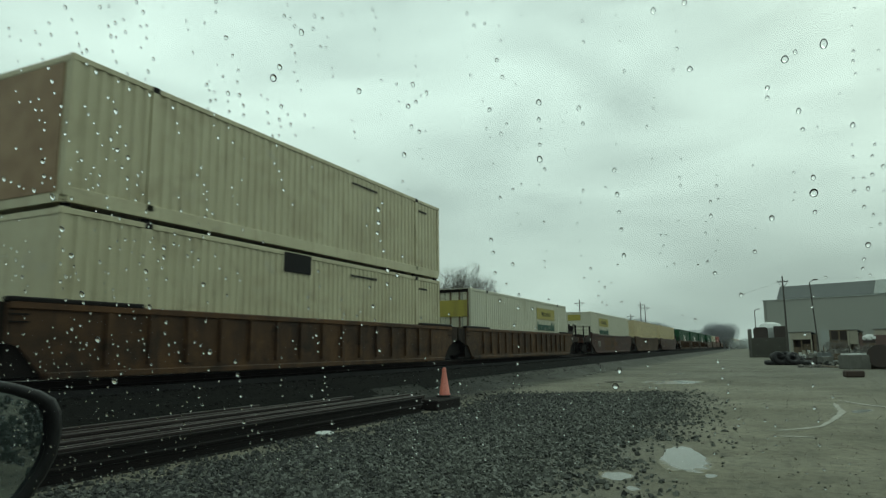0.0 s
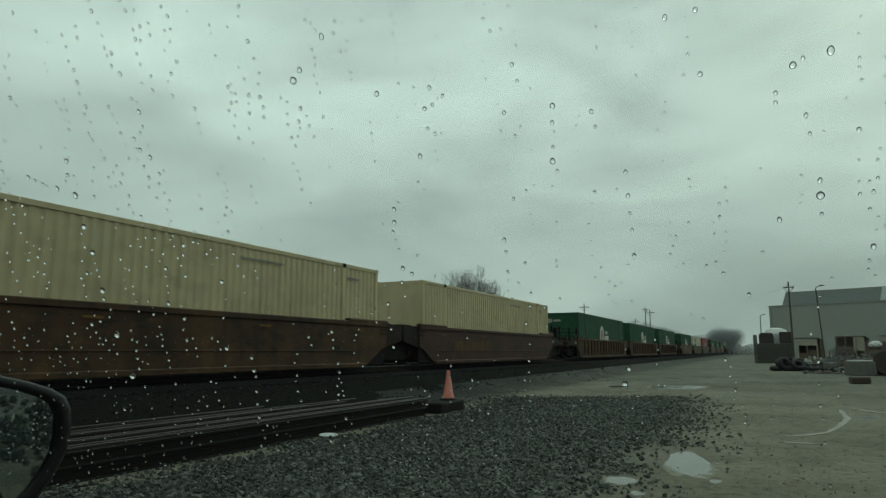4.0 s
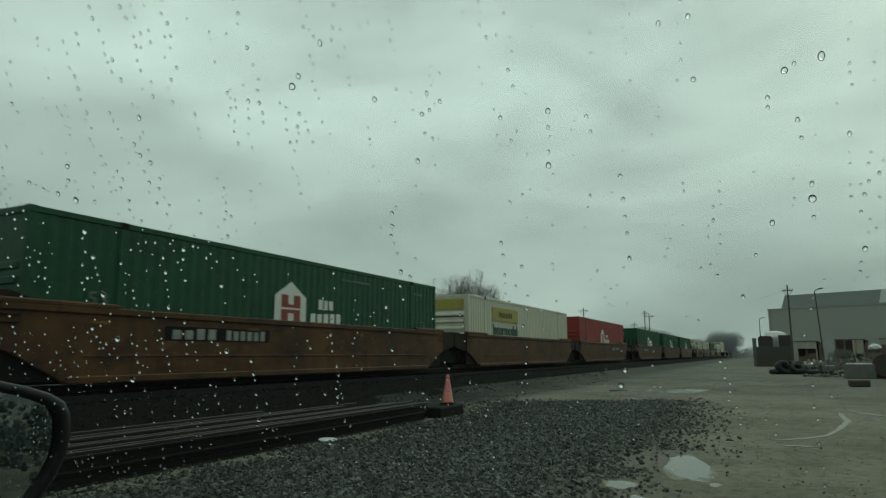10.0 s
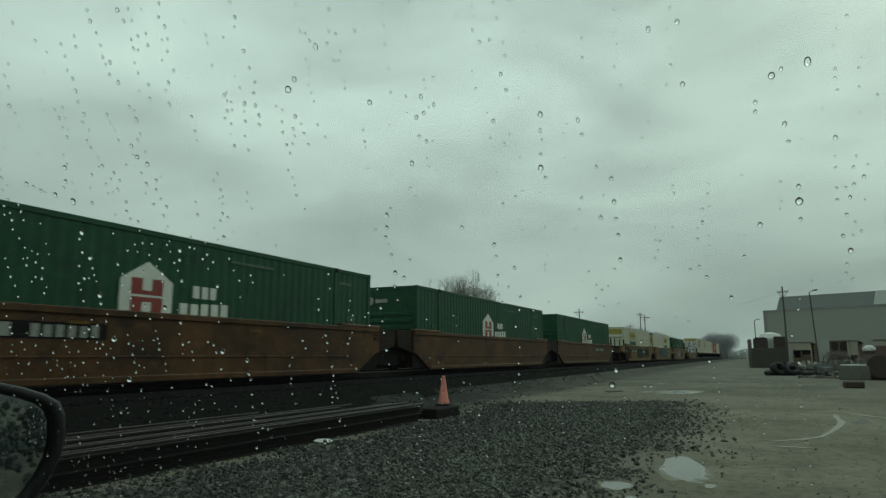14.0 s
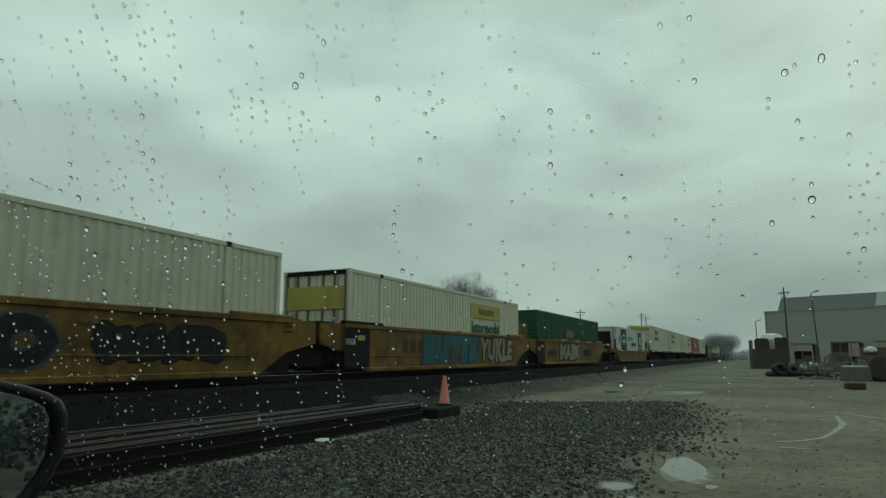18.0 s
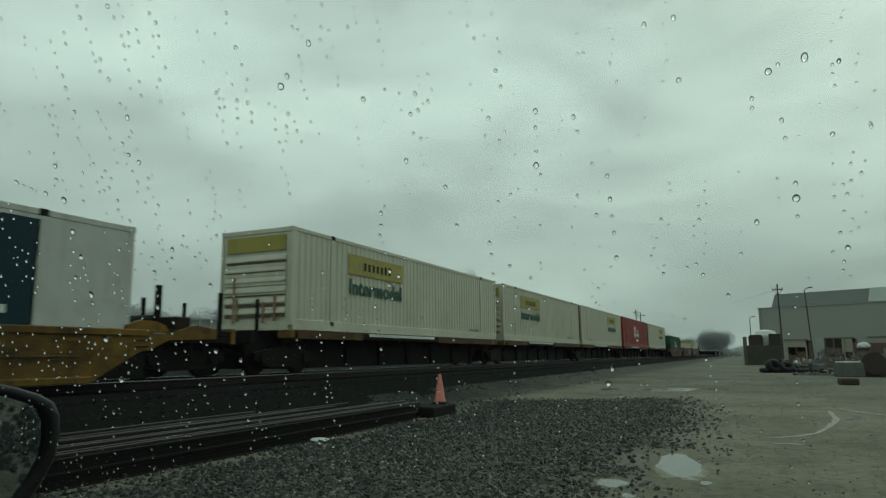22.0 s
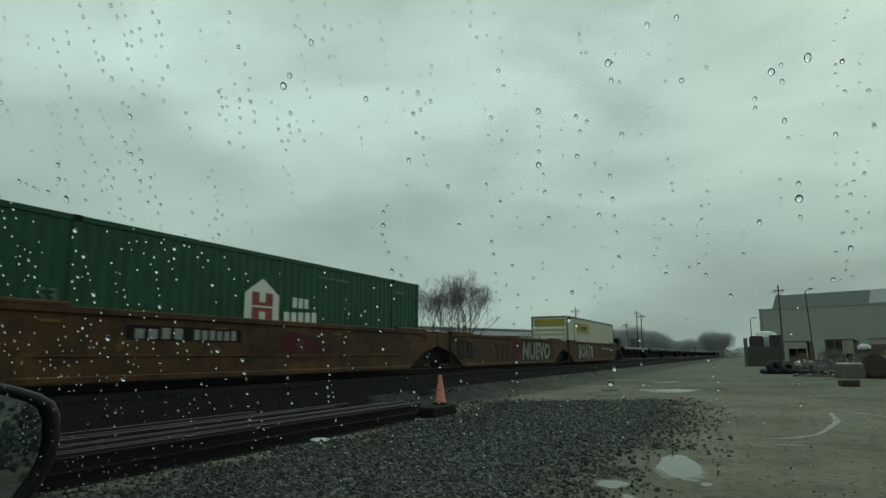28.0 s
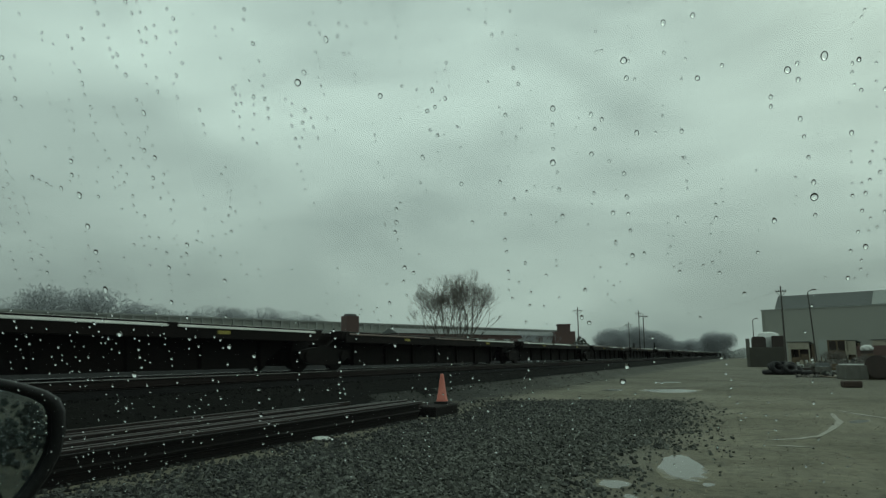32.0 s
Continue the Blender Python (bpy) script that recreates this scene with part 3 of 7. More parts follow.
track = tagged(new("railway_track"), "main railway track on dark ballast, polished rail heads", "track", kind="structure")
for dx in (-0.7525, 0.7525):
    bm = bmesh.new()
    prism(bm, rail_section(TRACK_X + dx, RAIL_Z - 0.18), -420, 900, "y")
    part("rail", bm, M_RAIL, track)
    part("rail_head", boxes((TRACK_X + dx - 0.038, TRACK_X + dx + 0.038, -420, 900, RAIL_Z - 0.016, RAIL_Z + 0.003)), M_RAILTOP, track)
bm = boxes((-1.3, 1.3, -0.115, 0.115, -0.09, 0.0))
tie_mesh = bpy.data.meshes.new("tie")
bm.to_mesh(tie_mesh)
bm.free()
tie_mesh.materials.append(M_TIE)
rnd = random.Random(4)
for i in range(150):
    shared("tie", tie_mesh, track, pose(TRACK_X, 4 + i * 0.53, RAIL_Z - 0.183, 0, 0, rnd.uniform(-1.2, 1.2)))


# ---- containers: origin at the middle of the bottom, long side along y ----
CL, CW, CH = 16.15, 2.59, 2.896


def corrugated(x, y0, y1, z0, z1, out, pitch=0.27, depth=0.036):
    bm = bmesh.new()
    pts, y, k = [], y0, int(round((y1 - y0) / pitch))
    w = (y1 - y0) / k
    for i in range(k):
        a = y0 + i * w
        pts += [(a, 0.0), (a + 0.36 * w, 0.0), (a + 0.50 * w, -depth), (a + 0.86 * w, -depth)]
    pts.append((y1, 0.0))
    v0 = [bm.verts.new((x + out * d, a, z0)) for a, d in pts]
    v1 = [bm.verts.new((x + out * d, a, z1)) for a, d in pts]
    b0 = [bm.verts.new((x - out * 0.05, a, z0)) for a in (y0, y1)]
    b1 = [bm.verts.new((x - out * 0.05, a, z1)) for a in (y0, y1)]
    for i in range(len(pts) - 1):
        bm.faces.new((v0[i], v0[i + 1], v1[i + 1], v1[i]))
    bm.faces.new((b0[0], b0[1], b1[1], b1[0]))
    bm.faces.new((v0[0], v1[0], b1[0], b0[0]))
    bm.faces.new((v0[-1], v1[-1], b1[1], b0[1]))
    bmesh.ops.recalc_face_normals(bm, faces=bm.faces[:])
    return bm


def container(m, label, front="louvre", pitch=0.27, smooth_side=False, deep=0.036):
    c = tagged(new("shipping_container"), label, "container", group="containers on the freight train")
    hx, hy = CW / 2, CL / 2
    for s in (1, -1):
        if smooth_side:
            part("side_panel", boxes(tuple(sorted((s * (hx - 0.012), s * (hx - 0.07)))) + (-hy + 0.12, hy - 0.12, 0.17, CH - 0.11)), m, c)
        else:
            part("side_panel", corrugated(s * (hx - 0.012), -hy + 0.12, hy - 0.12, 0.29, CH - 0.11, s, pitch, deep), m, c)
        xa, xb = sorted((s * hx, s * (hx - 0.09)))
        part("top_rail", rounded((xa, xb, -hy + 0.1, hy - 0.1, CH - 0.12, CH), r=0.012), m, c)
        part("bottom_rail", rounded((xa - 0.004 * (s < 0), xb + 0.004 * (s > 0), -hy + 0.1, hy - 0.1, 0.0, 0.30), r=0.012), m, c)
        for yy in (-hy, -6.1, 6.1, hy):
            ya, yb = (yy, yy + 0.16) if yy == -hy else ((yy - 0.16, yy) if yy == hy else (yy - 0.09, yy + 0.09))
            if abs(yy) == hy:
                part("corner_post", rounded((xa - 0.002, xb + 0.002, ya, yb, 0.12, CH - 0.1), r=0.015), m, c)
            else:
                part("lifting_post", boxes((xa - 0.004, xb + 0.004, ya, yb, 0.16, CH - 0.1)), m, c)
            part("corner_casting", rounded((xa - 0.008, xb + 0.008, ya - 0.008, yb + 0.008, CH - 0.13, CH + 0.008), r=0.01), M_IRON if abs(yy) < hy else m, c)
    part("roof_panel", boxes((-hx + 0.05, hx - 0.05, -hy + 0.05, hy - 0.05, CH - 0.05, CH - 0.012)), m, c)
    part("floor_panel", boxes((-hx + 0.05, hx - 0.05, -hy + 0.05, hy - 0.05, 0.05, 0.16)), m, c)
    # front wall at -y, doors at +y
    if front == "louvre":
        bm = boxes((-hx + 0.1, hx - 0.1, -hy + 0.03, -hy + 0.08, 0.1, CH - 0.1))
        for i in range(6):
            prism(bm, [(-hy + 0.03, 0.45 + i * 0.26), (-hy - 0.005, 0.48 + i * 0.26), (-hy - 0.005, 0.58 + i * 0.26), (-hy + 0.03, 0.61 + i * 0.26)], -hx + 0.2, hx - 0.2, "x")
        part("front_wall", bm, m, c)
    else:
        part("front_wall", boxes((-hx + 0.1, hx - 0.1, -hy + 0.02, -hy + 0.08, 0.1, CH - 0.1)), m, c)
    for s in (-1, 1):
        xa, xb = sorted((s * 0.015, s * (hx - 0.1)))
        d = part("door", rounded((xa, xb, hy - 0.09, hy - 0.03, 0.17, CH - 0.13), r=0.01), m, c)
        for k in (0.3, 0.85):
            part("lock_rod", tube(bmesh.new(), (s * k, hy - 0.012, 0.15), (s * k, hy - 0.012, CH - 0.12), 0.018, seg=8), M_GREYMETAL, d)
    part("door_header", boxes((-hx + 0.09, hx - 0.09, hy - 0.09, hy, CH - 0.13, CH - 0.01)), m, c)
    part("door_sill", boxes((-hx + 0.09, hx - 0.09, hy - 0.09, hy, 0.0, 0.17)), m, c)
    part("front_header", boxes((-hx + 0.09, hx - 0.09, -hy, -hy + 0.09, CH - 0.13, CH - 0.01)), m, c)
    part("front_sill", boxes((-hx + 0.09, hx - 0.09, -hy, -hy + 0.09, 0.0, 0.17)), m, c)
    return c


def small_marks(c, m, seed):
    """Unreadable small markings as plain bars, on both long sides."""
    for s in (1, -1):
        x = s * (CW / 2 + 0.002)
        part("marking", bars(9, 2.4 * s - 0.8, 2.4 * s + 0.8, 2.49, 2.56, x, seed=seed), m, c)
        part("marking", bars(4, 6.6 * s - 0.35, 6.6 * s + 0.35, 2.42, 2.50, x, seed=seed + 1), m, c)


def white_box(label, pitch=0.27, worded=True, end_half=1.06, deep=0.036):
    c = container(M_WHITE, label, pitch=pitch, deep=deep)
    for s in (1, -1):
        x, y = s * (CW / 2 + 0.004), -3.45
        p = part("sign_panel", rounded((x - 0.012, x + 0.012, y - 1.80, y + 1.80, 1.84, 2.50), r=0.006), M_SIGNY, c, "yellow company sign panel")
        part("sign_border", boxes((x + s * 0.012 - 0.003, x + s * 0.012 + 0.003, y - 1.74, y + 1.74, 1.88, 1.92), (x + s * 0.012 - 0.003, x + s * 0.012 + 0.003, y - 1.74, y + 1.74, 2.42, 2.46)), M_PADYELLOW, p)
        bar_parts("sign_bar", 7, y - 0.95, y + 0.95, 2.03, 2.31, x + s * 0.012, M_SPRAYDARK, p, 0.5, 3)
        for k in (-1.6, 1.05):
            part("sign_swoosh", prism(bmesh.new(), [(y + k, 1.98), (y + k + 0.5, 2.08), (y + k + 0.55, 2.34), (y + k + 0.3, 2.16)], x + s * 0.012 - 0.004, x + s * 0.012 + 0.004), M_PADYELLOW, p)
        if worded:
            letter_part("Intermodal", 3.45, 0.50, M_DARKGREEN, c, x, y, 1.45, 0 if s > 0 else 180, fat=0.03)
        part("marking", bars(8, 5.2 - 0.6, 5.2 + 0.6, 0.33, 0.43, x, seed=8), M_SPRAYGREY, c)
    # horizontal louvres with dark brown strips between on the front wall, rust run down from its hinges
    for k in range(6 if end_half > 1 else 3):
        z = 0.40 + k * 0.30
        part("louvre_gap", boxes((-1.07, 1.07, -CL / 2 - 0.004, -CL / 2 + 0.03, z - 0.035, z + 0.03)), M_TIMBER, c)
        part("louvre", prism(bmesh.new(), [(-CL / 2 + 0.02, z + 0.04), (-CL / 2 - 0.035, z + 0.06), (-CL / 2 - 0.035, z + 0.10), (-CL / 2 + 0.02, z + 0.24)], -1.08, 1.08, "x"), M_WHITE, c)
    for k, z0, z1 in ((-0.72, 0.2, 1.5), (-0.60, 0.3, 0.9), (0.35, 0.2, 0.8), (0.75, 0.25, 1.0)):
        part("rust_streak", boxes((k - 0.045, k + 0.045, -CL / 2 - 0.041, -CL / 2 - 0.034, z0, z1)), M_RUSTEND, c)
    part("end_sign", boxes((-end_half, end_half, -CL / 2 - 0.012, -CL / 2 + 0.02, 2.24, 2.68)), M_SIGNY, c, "faded yellow sign")
    # doors: grimy seams and gaskets, dark header, broad sign
    for k in (-1.12, -0.72, -0.28, 0.28, 0.72, 1.12):
        part("door_seam", boxes((k - 0.04, k + 0.04, CL / 2 - 0.028, CL / 2 + 0.006, 0.2, 2.72)), M_TIMBER, c)
    for z in (0.62, 1.12):
        part("door_hinge_band", boxes((-1.14, 1.14, CL / 2 - 0.028, CL / 2 + 0.009, z - 0.045, z + 0.045)), M_TIMBER, c)
    part("door_gasket", boxes((-1.16, 1.16, CL / 2 - 0.002, CL / 2 + 0.010, 2.72, 2.86)), M_IRON, c)
    part("end_sign", boxes((-1.1, 1.1, CL / 2 - 0.03, CL / 2 + 0.014, 1.62, 2.36)), M_SIGNY, c, "faded yellow sign")
    return c


def house_box(m, label, mark, hexagon=False, letters=9):
    c = container(m, label, pitch=0.30, deep=0.018)
    for s in (1, -1):
        x, y = s * (CW / 2 + 0.004), -0.8 * s
        a, b = x - 0.008, x + 0.008
        if hexagon:
            shape = [(y - 0.62, 1.22), (y, 0.92), (y + 0.62, 1.22), (y + 0.62, 1.95), (y, 2.25), (y - 0.62, 1.95)]
        else:
            shape = [(y - 0.66, 0.9), (y + 0.66, 0.9), (y + 0.66, 1.82), (y, 2.22), (y - 0.66, 1.82)]
        h = part("house_emblem", prism(bmesh.new(), shape, a, b), M_WHITEPAINT, c, "white emblem")
        o = x + s * 0.008
        q = 0.72 if hexagon else 1.0
        strips = ((-0.36, -0.14, 1.28, 1.92), (0.14, 0.36, 1.28, 1.92), (-0.14, 0.14, 1.53, 1.68)) if hexagon else ((-0.40, -0.12, 0.98, 1.47), (0.12, 0.40, 0.98, 1.47), (-0.40, -0.12, 1.52, 1.86), (0.12, 0.40, 1.52, 1.86), (-0.12, 0.12, 1.37, 1.47), (-0.12, 0.12, 1.52, 1.61))
        part("emblem_bar", boxes(*[(o - 0.005, o + 0.005, y + u * q, y + v * q, z0, z1) for u, v, z0, z1 in strips]), mark, h)
        bar_parts("name_bar", 3, min(s * 0.42, s * 1.2), max(s * 0.42, s * 1.2), 1.55, 1.86, x, M_WHITEPAINT, c, 0.3, 5)
        bar_parts("name_bar", letters - 4, min(s * 0.05, s * 1.6), max(s * 0.05, s * 1.6), 1.10, 1.46, x, M_WHITEPAINT, c, 0.3, 6)
        letter_part("53", 0.42, 0.28, M_FAINTMARK, c, x, -6.6 * s, 1.33, 0 if s > 0 else 180)
        letter_part("53", 0.42, 0.28, M_FAINTMARK, c, x, 6.9 * s, 1.33, 0 if s > 0 else 180)
    small_marks(c, M_FAINTMARK, 3)
    part("end_emblem", tube(bmesh.new(), (-0.75, -CL / 2 + 0.03, 2.35), (-0.75, -CL / 2 - 0.014, 2.35), 0.16, seg=12), M_DULLMARK, c)
    part("end_name_bar", boxes((-0.5, 0.0, -CL / 2 - 0.010, -CL / 2 + 0.03, 2.28, 2.42)), M_DULLMARK, c)
    return c


def reefer_box():
    c = container(M_REEFER, "white refrigerated container with navy panels and slogan", front="flat", smooth_side=True)
    hx, hy = CW / 2, CL / 2
    # cooling unit on the front wall
    part("cooling_unit", rounded((-1.0, 1.0, -hy - 0.35, -hy + 0.03, 0.35, 2.65), r=0.05), M_REEFER, c)
    part("cooling_grille", boxes((-0.55, 0.85, -hy - 0.37, -hy - 0.34, 1.35, 2.45)), M_BLACK, c)
    for sx in (-1.25, 1.25):
        part("guard_frame", rounded((sx - 0.05, sx + 0.05, -hy - 0.45, -hy - 0.35, 0.05, 2.85), r=0.01), M_REEFER, c)
    part("guard_frame", rounded((-1.25, 1.25, -hy - 0.45, -hy - 0.35, 2.75, 2.85), r=0.01), M_REEFER, c)
    for sx in (-1.25, 1.25):
        part("guard_brace", boxes((sx - 0.03, sx + 0.03, -hy - 0.4, -hy + 0.05, 2.76, 2.84)), M_REEFER, c)
        part("guard_brace", boxes((sx - 0.03, sx + 0.03, -hy - 0.4, -hy + 0.05, 0.06, 0.14)), M_REEFER, c)
    for s in (1,):
        x = s * (hx - 0.006)
        p = part("navy_panel", boxes((x - 0.01, x + 0.01, -5.8, -3.1, 0.35, 2.75)), M_NAVY, c, "navy company panel")
        bar_parts("panel_bar", 4, -5.2, -3.7, 1.45, 1.85, x + 0.012, M_WHITEPAINT, p, 0.3, 2)
        part("panel_swoosh", prism(bmesh.new(), [(-5.2, 2.05), (-4.4, 2.35), (-3.7, 2.1), (-3.9, 2.05), (-4.4, 2.2), (-5.0, 2.0)], x + 0.008, x + 0.018), M_WHITEPAINT, p)
        part("panel_bar", boxes((x + 0.008, x + 0.016, -5.3, -3.6, 1.28, 1.33)), M_CYAN, p)
        letter_part("DELIVERING", 3.0, 0.36, M_CYAN, c, x + 0.008, -1.0, 1.95)
        letter_part("THE FUTURE", 2.9, 0.36, M_NAVY, c, x + 0.008, 0.75, 1.40)
        p = part("navy_panel", boxes((x - 0.01, x + 0.01, 3.6, 6.05, 0.45, 2.70)), M_NAVY, c, "navy emblem panel")
        ring = tube(bmesh.new(), (x + 0.008, 4.83, 1.85), (x + 0.018, 4.83, 1.85), 0.48, seg=24)
        rp = part("emblem_disc", ring, M_WHITEPAINT, p)
        part("emblem_core", boxes((x + 0.016, x + 0.024, 4.62, 4.72, 1.6, 2.1), (x + 0.016, x + 0.024, 4.86, 4.96, 1.6, 2.1), (x + 0.016, x + 0.024, 4.62, 5.1, 1.80, 1.90)), M_NAVY, p)
        bar_parts("panel_bar", 6, 4.1, 5.6, 1.0, 1.15, x + 0.012, M_WHITEPAINT, p, 0.3, 4)
        part("marking", bars(6, -7.0, -6.3, 1.6, 2.1, x + 0.008, 0.3, 4), M_SPRAYGREY, c)
    return c


def tan_box(label):
    c = container(M_TAN, label, front="flat", pitch=0.24)
    small_marks(c, M_SPRAYGREY, 6)
    part("end_name_bar", bars(5, -0.2, 0.2, 2.3, 2.42, 0, 0.3, 4), M_SPRAYGREY, c)
    return c


# ---- railway cars: origin at rail height in the middle of the unit ----
def side_frame(bm, x, s):
    prism(bm, [(-1.25, 0.42), (-0.95, 0.28), (-0.45, 0.20), (0.45, 0.20), (0.95, 0.28), (1.25, 0.42), (1.25, 0.60), (0.85, 0.66), (0.4, 0.72), (-0.4, 0.72), (-0.85, 0.66), (-1.25, 0.60)], x - 0.07, x + 0.07)


WHEEL = lathe(bmesh.new(), [(0.10, -0.085), (0.40, -0.07), (0.46, -0.065), (0.46, 0.03), (0.49, 0.035), (0.49, 0.065), (0.40, 0.06), (0.12, 0.045)], 22)
WHEEL_MESH = bpy.data.meshes.new("wheel")
WHEEL.to_mesh(WHEEL_MESH)
WHEEL_MESH.materials.append(M_IRON)
WHEEL.free()
BOGIE = bmesh.new()
for sx in (-1.02, 1.02):
    side_frame(BOGIE, sx, 1)
box(BOGIE, -1.0, 1.0, -0.22, 0.22, 0.22, 0.78)
box(BOGIE, -0.5, 0.5, -1.3, 1.3, 0.18, 0.60)
for yy in (-0.89, 0.89):
    tube(BOGIE, (-1.1, yy, 0.46), (1.1, yy, 0.46), 0.075, seg=8)
    for sx in (-1.1, 1.1):
        tube(BOGIE, (sx - 0.05, yy, 0.46), (sx + 0.05, yy, 0.46), 0.15, seg=10)
BOGIE_MESH = bpy.data.meshes.new("bogie")
BOGIE.to_mesh(BOGIE_MESH)
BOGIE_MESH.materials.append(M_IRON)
BOGIE.free()


def add_bogie(car, y):
    b = shared("bogie", BOGIE_MESH, car, pose(0, y, 0))
    for yy in (-0.89, 0.89):
        shared("wheel", WHEEL_MESH, b, pose(0.78, yy, 0.49, 0, -90, 0))
        shared("wheel", WHEEL_MESH, b, pose(-0.78, yy, 0.49, 0, 90, 0))
    return b


def coupler(car, y0, y1):
    lo, hi = min(y0, y1), max(y0, y1)
    part("coupler", rounded((-0.11, 0.11, lo, hi, 0.72, 0.94), r=0.02), M_IRON, car)


def hand_wheel(car, x, y, z):
    bm = bmesh.new()
    for i in range(16):
        a, b = 2 * math.pi * i / 16, 2 * math.pi * (i + 1) / 16
        tube(bm, (x, y + 0.29 * math.cos(a), z + 0.29 * math.sin(a)), (x, y + 0.29 * math.cos(b), z + 0.29 * math.sin(b)), 0.022, seg=5, caps=False)
    for i in range(5):
        a = 2 * math.pi * i / 5
        tube(bm, (x, y, z), (x, y + 0.29 * math.cos(a), z + 0.29 * math.sin(a)), 0.016, seg=5)
    part("brake_wheel", bm, M_IRON, car)


def end_gear(c, sgn, ext, top, m):
    """The crowded platform over the outer bogie: shear plates, boxes, pipes, steps."""
    tone = m if m is M_YELLOW else M_GRIME
    def ys(a, b):
        return sorted((sgn * (ext + a), sgn * (ext + b)))
    for s in (1, -1):
        x0, x1 = sorted((s * 1.30, s * 1.36))
        pts = [(0.0, 0.62), (0.55, 0.86), (1.95, 0.90), (1.95, 1.12), (1.3, 1.2), (0.5, top - 0.06), (0.0, top)]
        part("shear_plate", prism(bmesh.new(), [(sgn * (ext + a), b) for a, b in pts], x0, x1), tone, c)
        part("end_hood", prism(bmesh.new(), [(sgn * (ext + a), b) for a, b in ((-0.55, top), (0.55, top - 0.05), (0.42, top + 0.11), (0.2, top + 0.19), (-0.2, top + 0.21), (-0.55, top + 0.10))], x0 - 0.02, x1 + 0.02), tone, c)
        part("crossover_step", boxes((x0, x1, *ys(1.2, 1.6), 0.42, 0.46)), M_IRON, c)
        for k in (1.2, 1.6):
            part("step_hanger", boxes((x0 + 0.01, x1 - 0.01, *ys(k - 0.02, k + 0.02), 0.44, 0.92)), M_IRON, c)
        part("placard", boxes((*sorted((s * 1.358, s * 1.364)), *ys(0.15, 0.45), 0.98, 1.14)), M_DULLMARK if s > 0 else M_IRON, c)
    part("reservoir", tube(bmesh.new(), (-0.9, sgn * (ext + 0.75), 1.27), (0.7, sgn * (ext + 0.75), 1.27), 0.17, seg=12), M_IRON, c)
    part("valve_box", rounded((0.35, 1.05, *ys(1.0, 1.45), 1.10, 1.40), r=0.03), M_GRIME, c)
    part("valve_box", rounded((-1.1, -0.45, *ys(0.95, 1.5), 1.10, 1.36), r=0.03), M_GRIME, c)
    part("brake_cylinder", tube(bmesh.new(), (1.0, sgn * (ext + 1.15), 0.72), (1.0, sgn * (ext + 1.85), 0.72), 0.13, seg=10), M_IRON, c)
    part("air_hose", tube(bmesh.new(), (0.42, sgn * (ext + 2.1), 0.8), (0.42, sgn * (ext + 2.5), 0.42), 0.03, seg=6), M_IRON, c)
    part("cut_lever", tube(bmesh.new(), (1.25, sgn * (ext + 2.16), 0.95), (0.1, sgn * (ext + 2.2), 0.9), 0.02, seg=6), M_IRON, c)


